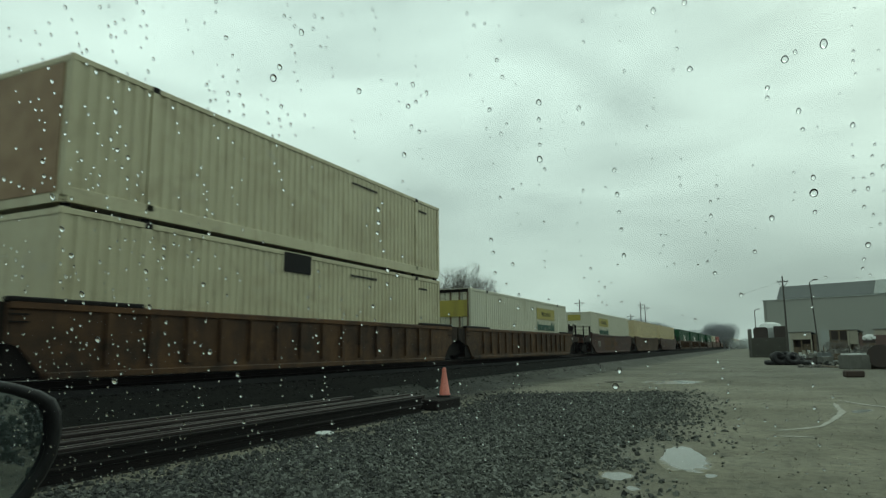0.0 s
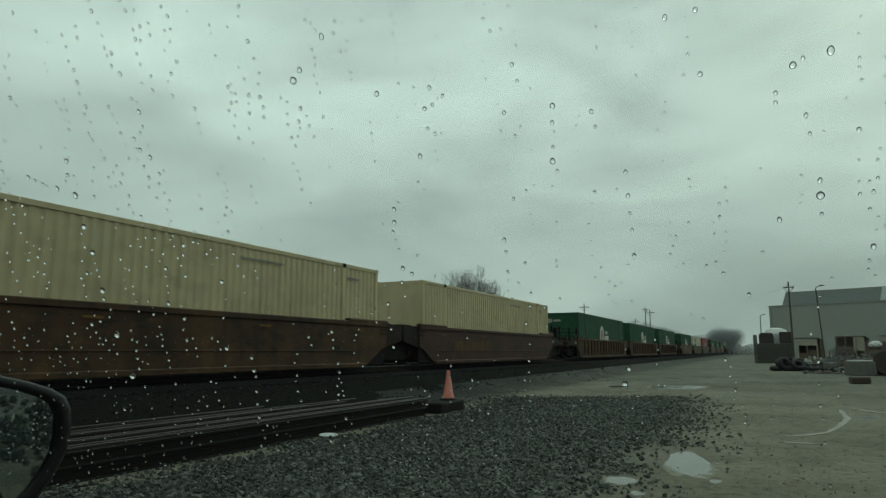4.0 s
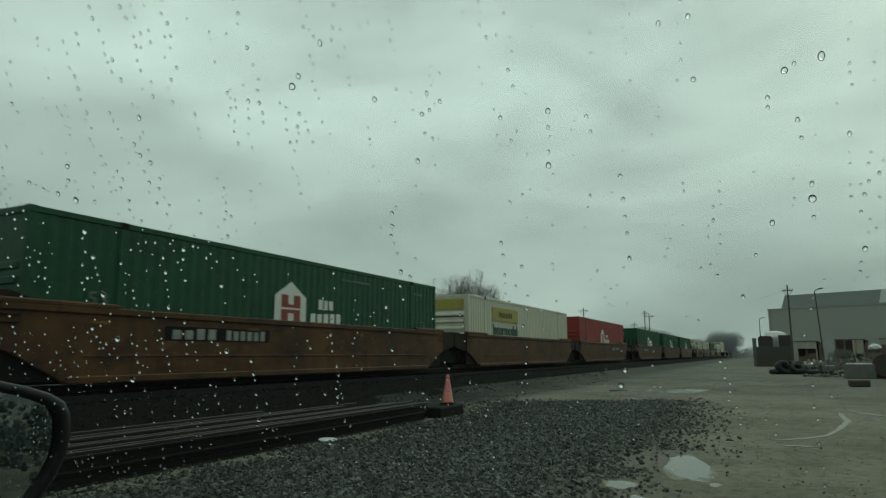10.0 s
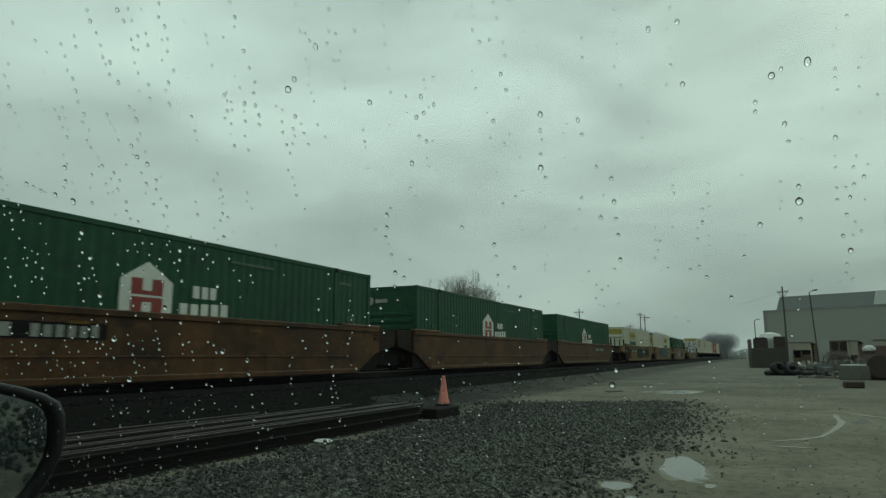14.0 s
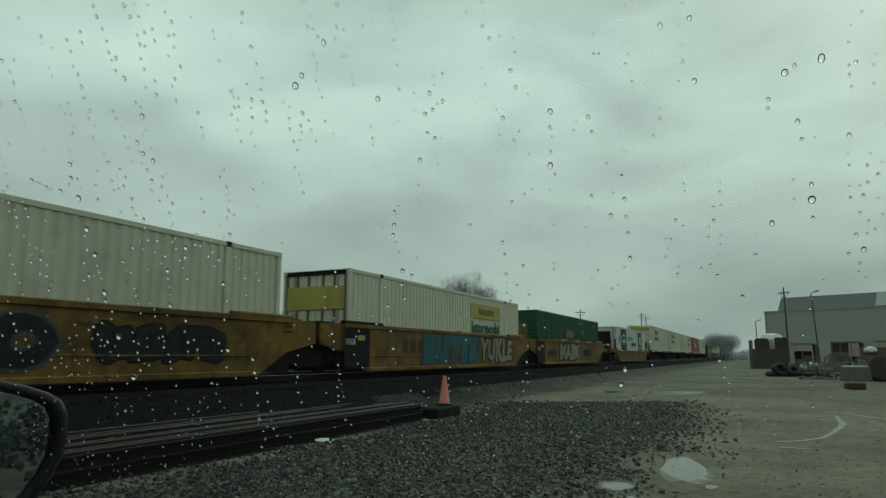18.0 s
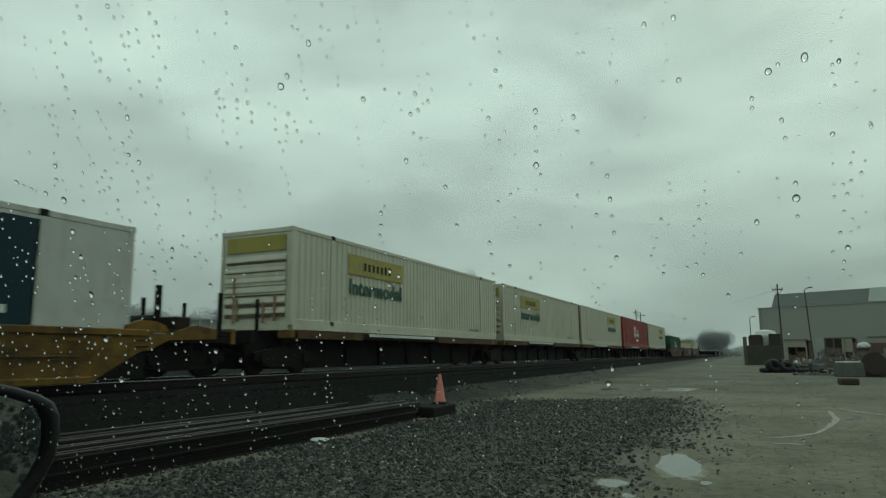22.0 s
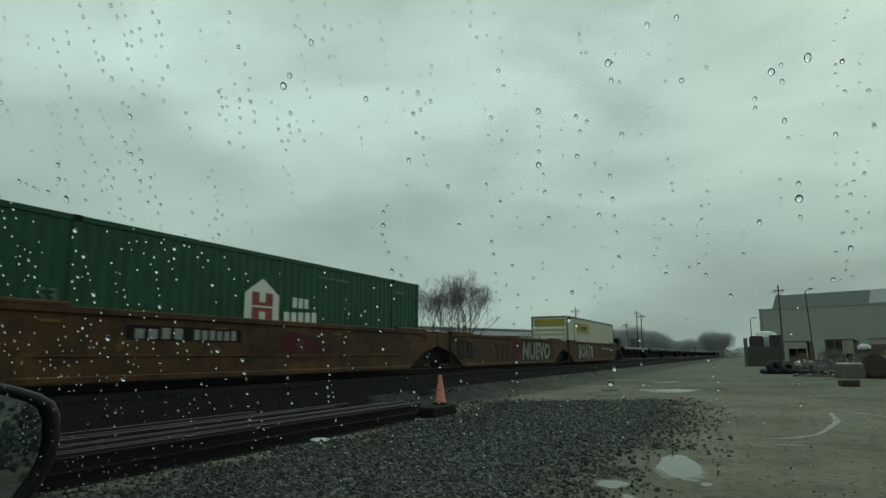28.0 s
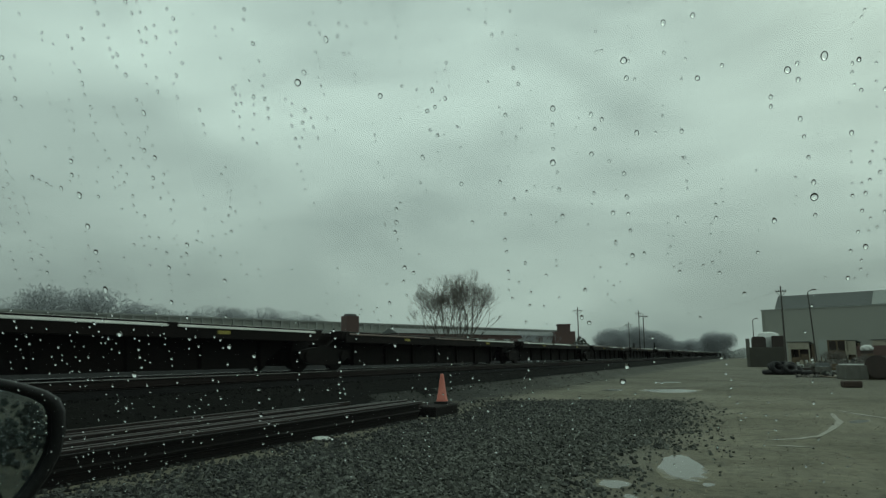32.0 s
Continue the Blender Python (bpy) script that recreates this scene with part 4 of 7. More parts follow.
def well_unit(m, label, ribs, lo_end, hi_end, low=False, number_y=None, posts=True, brake_hi=False, name="well_car", seat=0.006):
    """One trough of a double-stack car. Ends: 'joint' shares a bogie with its neighbour, 'coupler' has its own."""
    c = tagged(new(name), label, "freight car", group="cars of the freight train")
    top = 1.05 if low else (1.50 if m is M_YELLOW else (1.36 if ribs else 1.42))
    ext, cut = (8.95, 8.75) if ribs else (8.5, 8.2)
    base = 0.035
    rise = 0.66
    cut -= 0.55 if ribs else 1.0
    prof = [(-ext, rise), (-ext + 0.25, rise - 0.06), (-cut, base), (cut, base), (ext - 0.25, rise - 0.06), (ext, rise), (ext, top - 0.03), (ext - 0.1, top), (-ext + 0.1, top), (-ext, top - 0.03)]
    chord = M_OCHRE if m is M_BROWN and ribs else m
    for s in (1, -1):
        xo = 1.40 * s
        a, b = sorted((xo, xo - 0.10 * s))
        w = part("side_wall", prism(bmesh.new(), prof, a, b), m, c)
        a, b = sorted((xo + 0.05 * s, xo - 0.14 * s))
        part("top_chord", rounded((a, b, -ext + 0.02, ext - 0.02, top - 0.13, top + 0.012), r=0.02), chord, w)
        if not low:
            for sgn in (-1, 1):
                part("raised_end_chord", rounded((a - 0.004, b + 0.004, *sorted((sgn * 6.2, sgn * (ext + 0.02))), top - 0.02, top + 0.09), r=0.03), M_IRON if ribs or (m is M_YELLOW and sgn < 0) else m, w)
        for sgn in (-1, 1):
            # near-black plates added so the tapered openings stay dark
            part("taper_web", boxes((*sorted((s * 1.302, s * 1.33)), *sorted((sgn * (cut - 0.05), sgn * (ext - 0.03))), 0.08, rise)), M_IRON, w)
        part("bottom_chord", rounded((a, b, -cut, cut, base - 0.02, 0.15), r=0.02), m, w)
        a, b = sorted((xo - 0.02 * s, xo + 0.075 * s))
        if ribs:
            for i in range(15):
                y = -7.0 + i * 1.0
                part("rib", boxes((a, b, y - 0.07, y + 0.07, 0.25, top - 0.13)), m, w)
        else:
            part("side_stiffener", rounded((*sorted((xo - 0.02 * s, xo + 0.022 * s)), -cut + 0.3, cut - 0.3, 0.50, 0.54), r=0.008), m, w)
        if number_y is not None and s > 0:
            x = xo + 0.004
            p = part("number_board", boxes((x - 0.008, x + 0.008, number_y - 1.65, number_y + 1.65, 0.84, 1.14)), M_BLACK, w, "black board with car number as bars")
            bar_parts("number_bar", 4, number_y - 1.5, number_y - 0.15, 0.87, 1.11, x + 0.01, M_DULLMARK, w, 0.35, 2)
            bar_parts("number_bar", 6, number_y + 0.1, number_y + 1.5, 0.87, 1.11, x + 0.01, M_DULLMARK, w, 0.35, 3)
    if name == "well_car":
        for yy in (-7.4, 7.4):
            part("container_seat", boxes((-1.28, 1.28, yy - 0.3, yy + 0.3, 0.262, 0.262 + seat)), m, c)
    part("floor_frame", boxes((-1.3, 1.3, -8.1, -6.6, 0.18, 0.26), (-1.3, 1.3, -0.6, 0.6, 0.18, 0.26), (-1.3, 1.3, 6.6, 8.1, 0.18, 0.26), (-0.2, 0.2, -8.1, 8.1, 0.17, 0.25)), m, c)
    for sgn, kind in ((-1, lo_end), (1, hi_end)):
        y0, y1 = sorted((sgn * 8.2, sgn * (9.45 if kind == "joint" else 11.1)))
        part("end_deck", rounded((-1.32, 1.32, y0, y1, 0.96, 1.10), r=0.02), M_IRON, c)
        # near-black blocks added under the end deck to darken the bogie gap
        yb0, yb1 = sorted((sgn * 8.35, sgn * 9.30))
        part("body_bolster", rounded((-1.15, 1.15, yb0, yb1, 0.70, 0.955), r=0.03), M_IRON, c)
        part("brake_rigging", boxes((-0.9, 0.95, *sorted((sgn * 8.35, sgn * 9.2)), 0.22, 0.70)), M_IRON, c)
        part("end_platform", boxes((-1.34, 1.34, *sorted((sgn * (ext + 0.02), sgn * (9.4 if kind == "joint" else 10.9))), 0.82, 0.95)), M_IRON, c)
        for s in (1, -1):
            lx = s * 1.43
            for k in range(3):
                part("ladder_rung", boxes((lx - 0.015, lx + 0.015, sgn * (ext - 0.2) - 0.17, sgn * (ext - 0.2) + 0.17, top - 0.34 + k * 0.13 - 0.012, top - 0.34 + k * 0.13 + 0.012)), M_IRON, c)
        yb0, yb1 = sorted((sgn * 8.22, sgn * 8.30))
        part("bulkhead", boxes((-1.3, 1.3, yb0, yb1, 0.26, top - 0.05)), m, c)
        if kind == "joint":
            for s in (1, -1):
                x0, x1 = sorted((s * 1.29, s * 1.35))
                pts = [(0.0, 0.64), (9.62 - ext, 0.86), (9.62 - ext, top - 0.04), (0.0, top - 0.01)]
                part("shear_plate", prism(bmesh.new(), [(sgn * (ext + a), b) for a, b in pts], x0, x1), m if m is M_YELLOW or m is M_ORANGE else M_GRIME, c)
            part("joint_box", rounded((-1.1, 1.1, *sorted((sgn * (ext + 0.05), sgn * 9.3)), 1.10, top + 0.04), r=0.03), M_GRIME, c)
            part("joint_casting", rounded((-0.4, 0.4, *sorted((sgn * 9.3, sgn * 9.68)), 0.72, 1.0), r=0.03), M_IRON, c)
            if sgn > 0:
                add_bogie(c, 9.7)
        else:
            add_bogie(c, sgn * 9.75)
            part("end_sill", rounded((-1.35, 1.35, *sorted((sgn * 10.95, sgn * 11.1)), 0.78, 1.16), r=0.02), m, c)
            part("draft_sill", boxes((-0.25, 0.25, *sorted((sgn * 8.3, sgn * 11.0)), 0.62, 0.98)), M_IRON, c)
            coupler(c, sgn * 11.05, sgn * 11.78)
            for sx in (-1.28, 1.28):
                part("handrail_post", boxes((sx - 0.04, sx + 0.04, sgn * 10.6 - 0.04, sgn * 10.6 + 0.04, 1.08, 2.0)), M_IRON, c)
            end_gear(c, sgn, ext, top, m)
        if posts and kind == "coupler":
            for sx in (-1.30, 1.30):
                part("guide_post", rounded((sx - 0.055, sx + 0.055, sgn * 8.75 - 0.06, sgn * 8.75 + 0.06, 1.08, 2.02), r=0.012), M_IRON, c)
    if brake_hi:
        bm = tube(bmesh.new(), (0.55, 8.35, 1.70), (0.55, 9.75, 1.70), 0.25, seg=16)
        part("air_tank", bm, M_IRON, c)
        for yb in (8.8, 9.4):
            part("tank_bracket", boxes((0.3, 0.8, yb, yb + 0.1, 1.09, 1.52)), M_IRON, c)
        part("brake_stand", rounded((0.95, 1.17, 10.05, 10.35, 1.1, 1.95), r=0.03), M_IRON, c)
        hand_wheel(c, 1.24, 10.2, 1.78)
        part("handrail", tube(bmesh.new(), (1.28, 10.6, 1.75), (1.28, 9.9, 1.75), 0.022, seg=6), M_IRON, c)
    return c


def spine_unit(label, lo_end, hi_end, bright=False, deep=1.0, pale=(0, 1, 2)):
    c = tagged(new("spine_car"), label, "freight car", group="cars of the freight train")
    half = 8.6
    m = M_SPINE
    a, b = -half + 0.05, half - 0.05
    if lo_end == "coupler":
        a = -9.7
    if hi_end == "coupler":
        b = 9.7
    part("spine_beam", prism(bmesh.new(), [(a, 0.80), (a + 1.4, 0.72), (a + 2.3, 0.14), (b - 2.3, 0.14), (b - 1.4, 0.72), (b, 0.80), (b, 1.10), (a, 1.10)], -0.60, 0.60), m, c)
    for k in range(7):
        y = -6.3 + k * 2.1
        part("gusset", prism(bmesh.new(), [(y - 0.09, 0.16), (y + 0.09, 0.16), (y + 0.16, 0.98), (y - 0.16, 0.98)], -0.68, 0.68), M_IRON, c)
    for i in range(6):
        y = -7.4 + i * 2.96
        part("cross_bearer", prism(bmesh.new(), [(-1.32, 1.05), (-0.42, 0.72), (0.42, 0.72), (1.32, 1.05), (1.32, 1.17), (-1.32, 1.17)], y - 0.16, y + 0.16, "y"), M_YELLOW if (bright and i in (0, 5)) else m, c)
    for s in (-1, 1):
        x0, x1 = sorted((s * 1.34, s * 1.22))
        part("side_rail", rounded((x0, x1, -7.9, 7.9, deep, 1.20), r=0.015), m, c)
        if bright:
            e0, e1 = sorted((s * 1.335, s * 1.352))
            for k, (u, v) in enumerate(((-7.8, -4.4), (-4.0, 0.9), (1.3, 7.8))):
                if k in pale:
                    part("deck_edge", boxes((e0, e1, u, v, 1.10, 1.195)), M_GLINTEDGE, c, "wet pale deck edge")
                else:
                    part("deck_edge", boxes((e0, e1, u, v, 0.98, 1.19)), M_OCHRE, c, "rusty ochre deck edge")
                    part("yellow_clamp", boxes((e0 - 0.004, e1 + 0.004, v - 0.55, v - 0.2, 0.99, 1.18)), M_YELLOW, c)
        else:
            e0, e1 = sorted((s * 1.335, s * 1.355))
            for k, (u, v) in enumerate(((-7.7, -2.1), (-1.6, 2.4), (2.7, 7.7))):
                # pale segments are painted glints; the slanted face also catches more sky
                part("deck_edge", prism(bmesh.new(), [(s * 1.362, 1.10), (s * 1.362, 1.115), (s * 1.318, 1.206), (s * 1.30, 1.206), (s * 1.30, 1.10)], u, v, "y"), M_GLINTEDGE if k in pale else M_RUSTEDGE, c)
            q0, q1 = sorted((s * 1.336, s * 1.346))
            part("reflector", boxes((q0, q1, -4.1, -3.7, 0.98, 1.06)), M_SIGNY, c)
            part("reflector", boxes((q0, q1, 3.9, 4.3, 0.98, 1.06)), M_SIGNY, c)
        part("walkway", boxes((min(s * 0.6, s * 1.2), max(s * 0.6, s * 1.2), -7.6, 7.6, 1.145, 1.175)), m, c)
        for y in (-7.9, 7.9):
            part("container_pedestal", rounded((s * 1.1 - 0.22, s * 1.1 + 0.22, y - 0.2, y + 0.2, 0.98, 1.21), r=0.02), M_YELLOW if bright else m, c)
    for sgn, kind in ((-1, lo_end), (1, hi_end)):
        if kind == "joint":
            if sgn > 0:
                add_bogie(c, half)
        else:
            add_bogie(c, sgn * 8.0)
            coupler(c, sgn * 9.6, sgn * 10.4)
            part("end_sill", rounded((-1.3, 1.3, *sorted((sgn * 9.5, sgn * 9.66)), 0.8, 1.16), r=0.02), m, c)
            for sx in (-1.26, 1.26):
                part("handrail_post", boxes((sx - 0.035, sx + 0.035, sgn * 9.4 - 0.035, sgn * 9.4 + 0.035, 1.1, 1.95)), M_IRON, c)
    return c


# ---- the train ----
MOVING = []   # (thing, lateral place, place along the track at the start, height, turn)


def on_train(ob, y, z=0.0, turn=0):
    MOVING.append((ob, y, z, turn))
    ob.matrix_world = pose(TRACK_X, y, RAIL_Z + z, 0, 0, turn)
    return ob


HALF = 8.075
END = dict(A=23.97, B=43.36, C=66.82, D=86.4, E=105.78, F=129.21, G=148.65, H=168.05, I=191.53, J=210.92, K=230.4, L=253.93, M=273.4, N=292.7,
           O=316.2, P=335.66, Q=355.1, R=378.5, S=399.84, T=417.08, U=434.2, V=451.41, W=469.2, X=491.2, Y=510.5, Z=529.75)
MID = {k: v - HALF for k, v in END.items()}
IN_WELL, ON_SPINE = 0.27, 1.215

BROWN_LABEL = "rust-brown double-stack well car with ribbed sides"
OCHRE_LABEL = "ochre-brown smooth-sided double-stack well car"
car_spec = [
    ("A", M_BROWN, BROWN_LABEL, True, "joint", "joint", None, False),
    ("B", M_BROWN, BROWN_LABEL, True, "joint", "coupler", None, True),
    ("C", M_MAROON, "maroon rusty well car with faded markings", False, "coupler", "joint", None, False),
    ("D", M_BROWN, "dark brown weathered smooth well car", False, "joint", "joint", None, False),
    ("E", M_MAROON, "maroon well car with air tank on its end", False, "joint", "coupler", None, True),
    ("F", M_BROWN, BROWN_LABEL, True, "coupler", "joint", None, False),
    ("G", M_BROWN, BROWN_LABEL, True, "joint", "joint", None, False),
    ("H", M_BROWN, BROWN_LABEL, True, "joint", "coupler", None, True),
    ("I", M_OCHRE, OCHRE_LABEL, False, "coupler", "joint", -3.4, False),
    ("J", M_OCHRE, OCHRE_LABEL, False, "joint", "joint", None, False),
    ("K", M_OCHRE, OCHRE_LABEL, False, "joint", "coupler", 3.6, False),
    ("L", M_OCHRE, OCHRE_LABEL, False, "coupler", "joint", -3.4, False),
    ("M", M_OCHRE, OCHRE_LABEL, False, "joint", "joint", None, False),
    ("N", M_OCHRE, OCHRE_LABEL, False, "joint", "coupler", 3.6, False),
    ("O", M_YELLOW, "yellow well car covered in dark graffiti", False, "coupler", "joint", -3.5, False),
    ("P", M_YELLOW, "yellow well car with teal and grey graffiti", False, "joint", "joint", None, False),
    ("Q", M_YELLOW, "yellow well car with large bubble graffiti", False, "joint", "coupler", None, True),
    ("X", M_ORANGE, "orange-brown well car with black number board", False, "coupler", "joint", -3.3, False),
    ("Y", M_ORANGE, "empty rust-orange well car with white graffiti letters", False, "joint", "joint", None, False),
    ("Z", M_ORANGE, "rust-orange well car with grey graffiti on its side", False, "joint", "coupler", 3.6, True),
]
CARS = {}
for key, m, label, ribs, lo, hi, num, brake in car_spec:
    CARS[key] = on_train(well_unit(m, label, ribs, lo, hi, number_y=num, brake_hi=brake, seat=0.086 if key in "OP" else 0.006), MID[key])
CARS["R"] = on_train(well_unit(M_YELLOW, "low yellow single-unit well car", False, "coupler", "coupler", low=True, brake_hi=False), MID["R"])
for key in "STUVW":
    CARS[key] = on_train(spine_unit("dark articulated spine car under a container", "coupler" if key == "S" else "joint", "coupler" if key == "W" else "joint", True, pale=(1,)), MID[key])
y = MID["Z"] + 21.2
for g in range(4):
    for i in range(5):
        on_train(spine_unit("empty dark-brown articulated spine car", "coupler" if i == 0 else "joint", "coupler" if i == 4 else "joint", deep=0.86, pale=((0, 1, 2), (2,), (0, 1), (1,), (1, 2))[(i + 2 * g) % 5]), y)
        y += 17.2
    y += 2.3

WHITE_LABEL = "dirty white corrugated intermodal container with yellow sign"
white = white_box(WHITE_LABEL)
white_ribbed = white_box("dirty white deeply corrugated intermodal container with yellow sign", deep=0.055)
white_clean = white_box("off-white corrugated intermodal container with a small end sign", end_half=0.5, deep=0.045)
green = house_box(M_GREEN, "dark green corrugated container with white house emblem", M_REDMARK)
red_house = house_box(M_RED, "red corrugated container with white house emblem", M_REDMARK, letters=11)
red_hex = house_box(M_RED, "red corrugated container with white hexagon emblem", M_REDMARK, hexagon=True, letters=11)
tan = tan_box("tan corrugated intermodal container with rust streaks")
green_plain = container(M_GREEN, "dark green container with faded yellow patch", pitch=0.30)
part("faded_patch", boxes((CW / 2 - 0.004, CW / 2 + 0.008, -1.65, 0.1, 1.0, 1.95)), mat("faded_ochre_patch", (0.10, 0.075, 0.015), 0.6, (0.06, 0.06, 0.02), 4, 0.8), green_plain, "faded ochre patch with dark bars")
bar_parts("patch_bar", 4, -1.4, -0.1, 1.1, 1.5, CW / 2 + 0.010, M_SPRAYDARK, green_plain, 0.35, 7)
part("diamond_mark", prism(bmesh.new(), [(2.6, 1.9), (2.8, 2.1), (3.0, 1.9), (2.8, 1.7)], CW / 2 - 0.004, CW / 2 + 0.008), M_SPRAYGREY, green_plain)
part("end_patch", boxes((-0.8, 0.7, -CL / 2 - 0.012, -CL / 2 + 0.03, 1.3, 2.1)), mat("faded_end_patch", (0.12, 0.09, 0.02), 0.6, (0.07, 0.06, 0.02), 4, 0.8), green_plain)
small_marks(green_plain, M_SPRAYGREY, 12)

on_train(white_clean, MID["C"], IN_WELL)
on_train(white, MID["S"], ON_SPINE)
on_train(green, MID["F"], IN_WELL)
on_train(red_house, MID["K"], IN_WELL)
on_train(red_hex, MID["V"], ON_SPINE)
on_train(tan, MID["D"], IN_WELL)
on_train(green_plain, MID["Q"], IN_WELL)
on_train(reefer_box(), MID["R"], IN_WELL - 0.01)
for key in "GHILMNX":
    on_train(copy_thing(green, Matrix()), MID[key], IN_WELL)
on_train(copy_thing(tan, Matrix()), MID["E"], IN_WELL)
low_box = container(M_CREAMBOX, "cream corrugated container with a dark missing panel", front="flat", pitch=0.24)
small_marks(low_box, M_SPRAYDARK, 17)
# black patch stands for the dark inside of an opening
part("dark_patch", boxes((CW / 2 - 0.004, CW / 2 + 0.006, -1.65, -0.46, 2.33, 2.87)), M_BLACK, low_box, "black patch in place of a dark opening")
on_train(low_box, MID["A"], IN_WELL)
top_box = container(M_CREAMBOX, "weathered cream container stacked on another one", front="flat", pitch=0.27)
part("rusty_end_sheet", boxes((-1.1, 1.1, -CL / 2 - 0.004, -CL / 2 + 0.03, 0.2, CH - 0.15)), M_RUSTEND, top_box, "rust-stained end wall")
small_marks(top_box, M_SPRAYDARK, 15)
for sx in (-1.15, 1.15):
    for yy in (-7.9, -6.1, 6.1, 7.9):
        part("twist_lock", boxes((sx - 0.07, sx + 0.07, yy - 0.07, yy + 0.07, -0.098, 0.01)), M_IRON, top_box)
on_train(top_box, MID["A"], IN_WELL + CH + 0.10)
for key, turn, up in (("J", 0, 0.0), ("O", 0, 0.08), ("B", 180, 0.0), ("P", 180, 0.08)):
    on_train(copy_thing(white, Matrix()), MID[key], IN_WELL + up, turn)
plate_box = white_box("off-white plate-sided container with vertical seams and yellow sign", 1.08, False)
for child in plate_box.children:
    if child.name.split(".")[0] in ("top_rail", "front_header", "corner_post"):
        child.data.materials[0] = M_SPRAYGREY
    if child.name.split(".")[0] in ("louvre", "louvre_gap"):
        child.data.materials[0] = M_WHITE
on_train(plate_box, MID["Z"], IN_WELL)
on_train(white_ribbed, MID["T"], ON_SPINE)
for key in "UW":
    on_train(copy_thing(white, Matrix()), MID[key], ON_SPINE, 180)


# ---- graffiti, thin coats of paint on the cars' sides ----
def blob_letters(car, spans, z0, z1, m, edge, seed):
    """Fat rounded graffiti shapes with a dark edge; no readable words."""
    rnd = random.Random(seed)
    for y0, y1 in spans:
        cy, cz, hw, hh = (y0 + y1) / 2, (z0 + z1) / 2, (y1 - y0) / 2, (z1 - z0) / 2
        ph = [rnd.uniform(0, 6.3) for _ in range(3)]
        for grow, mm, x in ((1.14, edge, 1.404), (1.0, m, 1.412)):
            pts = []
            for i in range(26):
                a = 2 * math.pi * i / 26
                r = 1 + 0.13 * math.sin(2 * a + ph[0]) + 0.10 * math.sin(3 * a + ph[1]) + 0.07 * math.sin(5 * a + ph[2])
                ca, sa = math.cos(a), math.sin(a)
                k = 1 / max(abs(ca), abs(sa)) ** 0.6
                pts.append((cy + hw * grow * 1.0 * r * ca * k, min(1.20, max(0.32, cz + hh * grow * 0.9 * r * sa * k))))
            part("graffiti", prism(bmesh.new(), pts, x - 0.005, x + 0.004), mm, car)
        part("graffiti_stroke", boxes((1.414, 1.420, cy - hw * 0.12, cy + hw * 0.12, cz - hh * 0.35, cz + hh * 0.45)), edge, car)


def spans(y0, y1, n):
    w = (y1 - y0) / n
    return [(y0 + i * w, y0 + (i + 0.93) * w) for i in range(n)]


M_BLUEDARK = mat("blue_black_spray_paint", (0.016, 0.024, 0.034), 0.55, (0.03, 0.04, 0.05), 4, 0.8)


def sprayed(car, text, width, height, m, edge, y, z, lean=0.0, fat=0.09, bulge=0.0, halo=0.06):
    """Fat sprayed letters over a dark edge, leaning and swelling a little."""
    for grow, mm, x, f in ((0.08 + halo, edge, 1.412, fat + halo), (0.0, m, 1.419, fat)):
        me = lettering(text, width + grow, height + grow, f)
        for v in me.vertices:
            u = v.co.y / width
            v.co.y += lean * v.co.z + 0.03 * math.sin(9 * v.co.z + 3 * u)
            v.co.z *= 1 + bulge * math.sin(9.0 * u + 0.7)
        me.materials.append(mm)
        ob = new("graffiti", me)
        ob.parent = car
        ob.matrix_basis = pose(x, y, z)


sprayed(CARS["Q"], "MASK", 5.0, 1.02, M_SPRAYGREY, M_SPRAYDARK, -1.25, 0.80, 0.12, 0.075, 0.10)
blob_letters(CARS["Q"], spans(2.6, 4.6, 4), 0.5, 1.0, M_SPRAYDARK, M_OCHRE, 8)
blob_letters(CARS["Q"], spans(-6.2, -4.4, 3), 0.45, 0.95, M_SPRAYRED, M_OCHRE, 18)
sprayed(CARS["P"], "BUTTE", 5.2, 1.14, M_TEAL, M_BLUEDARK, -0.55, 0.80, 0.10, 0.075, 0.10, 0.15)
blob_letters(CARS["P"], [(-2.6, -1.9), (-0.2, 0.3), (1.5, 2.0)], 0.30, 0.62, M_SPRAYRED, M_BLUEDARK, 31)
sprayed(CARS["P"], "YUKLE", 4.3, 1.06, M_SPRAYGREY, M_BROWN, 4.5, 0.80, 0.16, 0.045, 0.12, 0.10)
bar_parts("faded_letter_bar", 3, -4.9, -3.1, 0.62, 1.12, 1.405, M_MAROON, CARS["P"], 0.3, 14)
bar_parts("faded_letter_bar", 3, -6.0, -3.2, 0.55, 1.05, 1.405, M_MAROON, CARS["Y"], 0.4, 15)
for yc, zc, rr in ((-7.4, 0.55, 0.36), (-6.7, 0.62, 0.42), (-5.95, 0.55, 0.36), (-6.3, 1.0, 0.22), (-7.1, 1.02, 0.2)):
    bm = bmesh.new()
    for k in range(20):
        a, b = 2 * math.pi * k / 20, 2 * math.pi * (k + 1) / 20
        tube(bm, (1.421, yc + rr * math.cos(a) * 1.15, zc + rr * math.sin(a)), (1.421, yc + rr * math.cos(b) * 1.15, zc + rr * math.sin(b)), 0.015, seg=4, caps=False)
    part("graffiti_ring", bm, M_OCHRE, CARS["O"])
blob_letters(CARS["O"], spans(-8.0, -5.6, 2), 0.25, 1.25, M_SPRAYDARK, M_SPRAYDARK, 5)
sprayed(CARS["O"], "OOO", 3.7, 1.0, M_SPRAYDARK, M_BLUEDARK, 0.0, 0.76, 0.05, 0.09, 0.08)
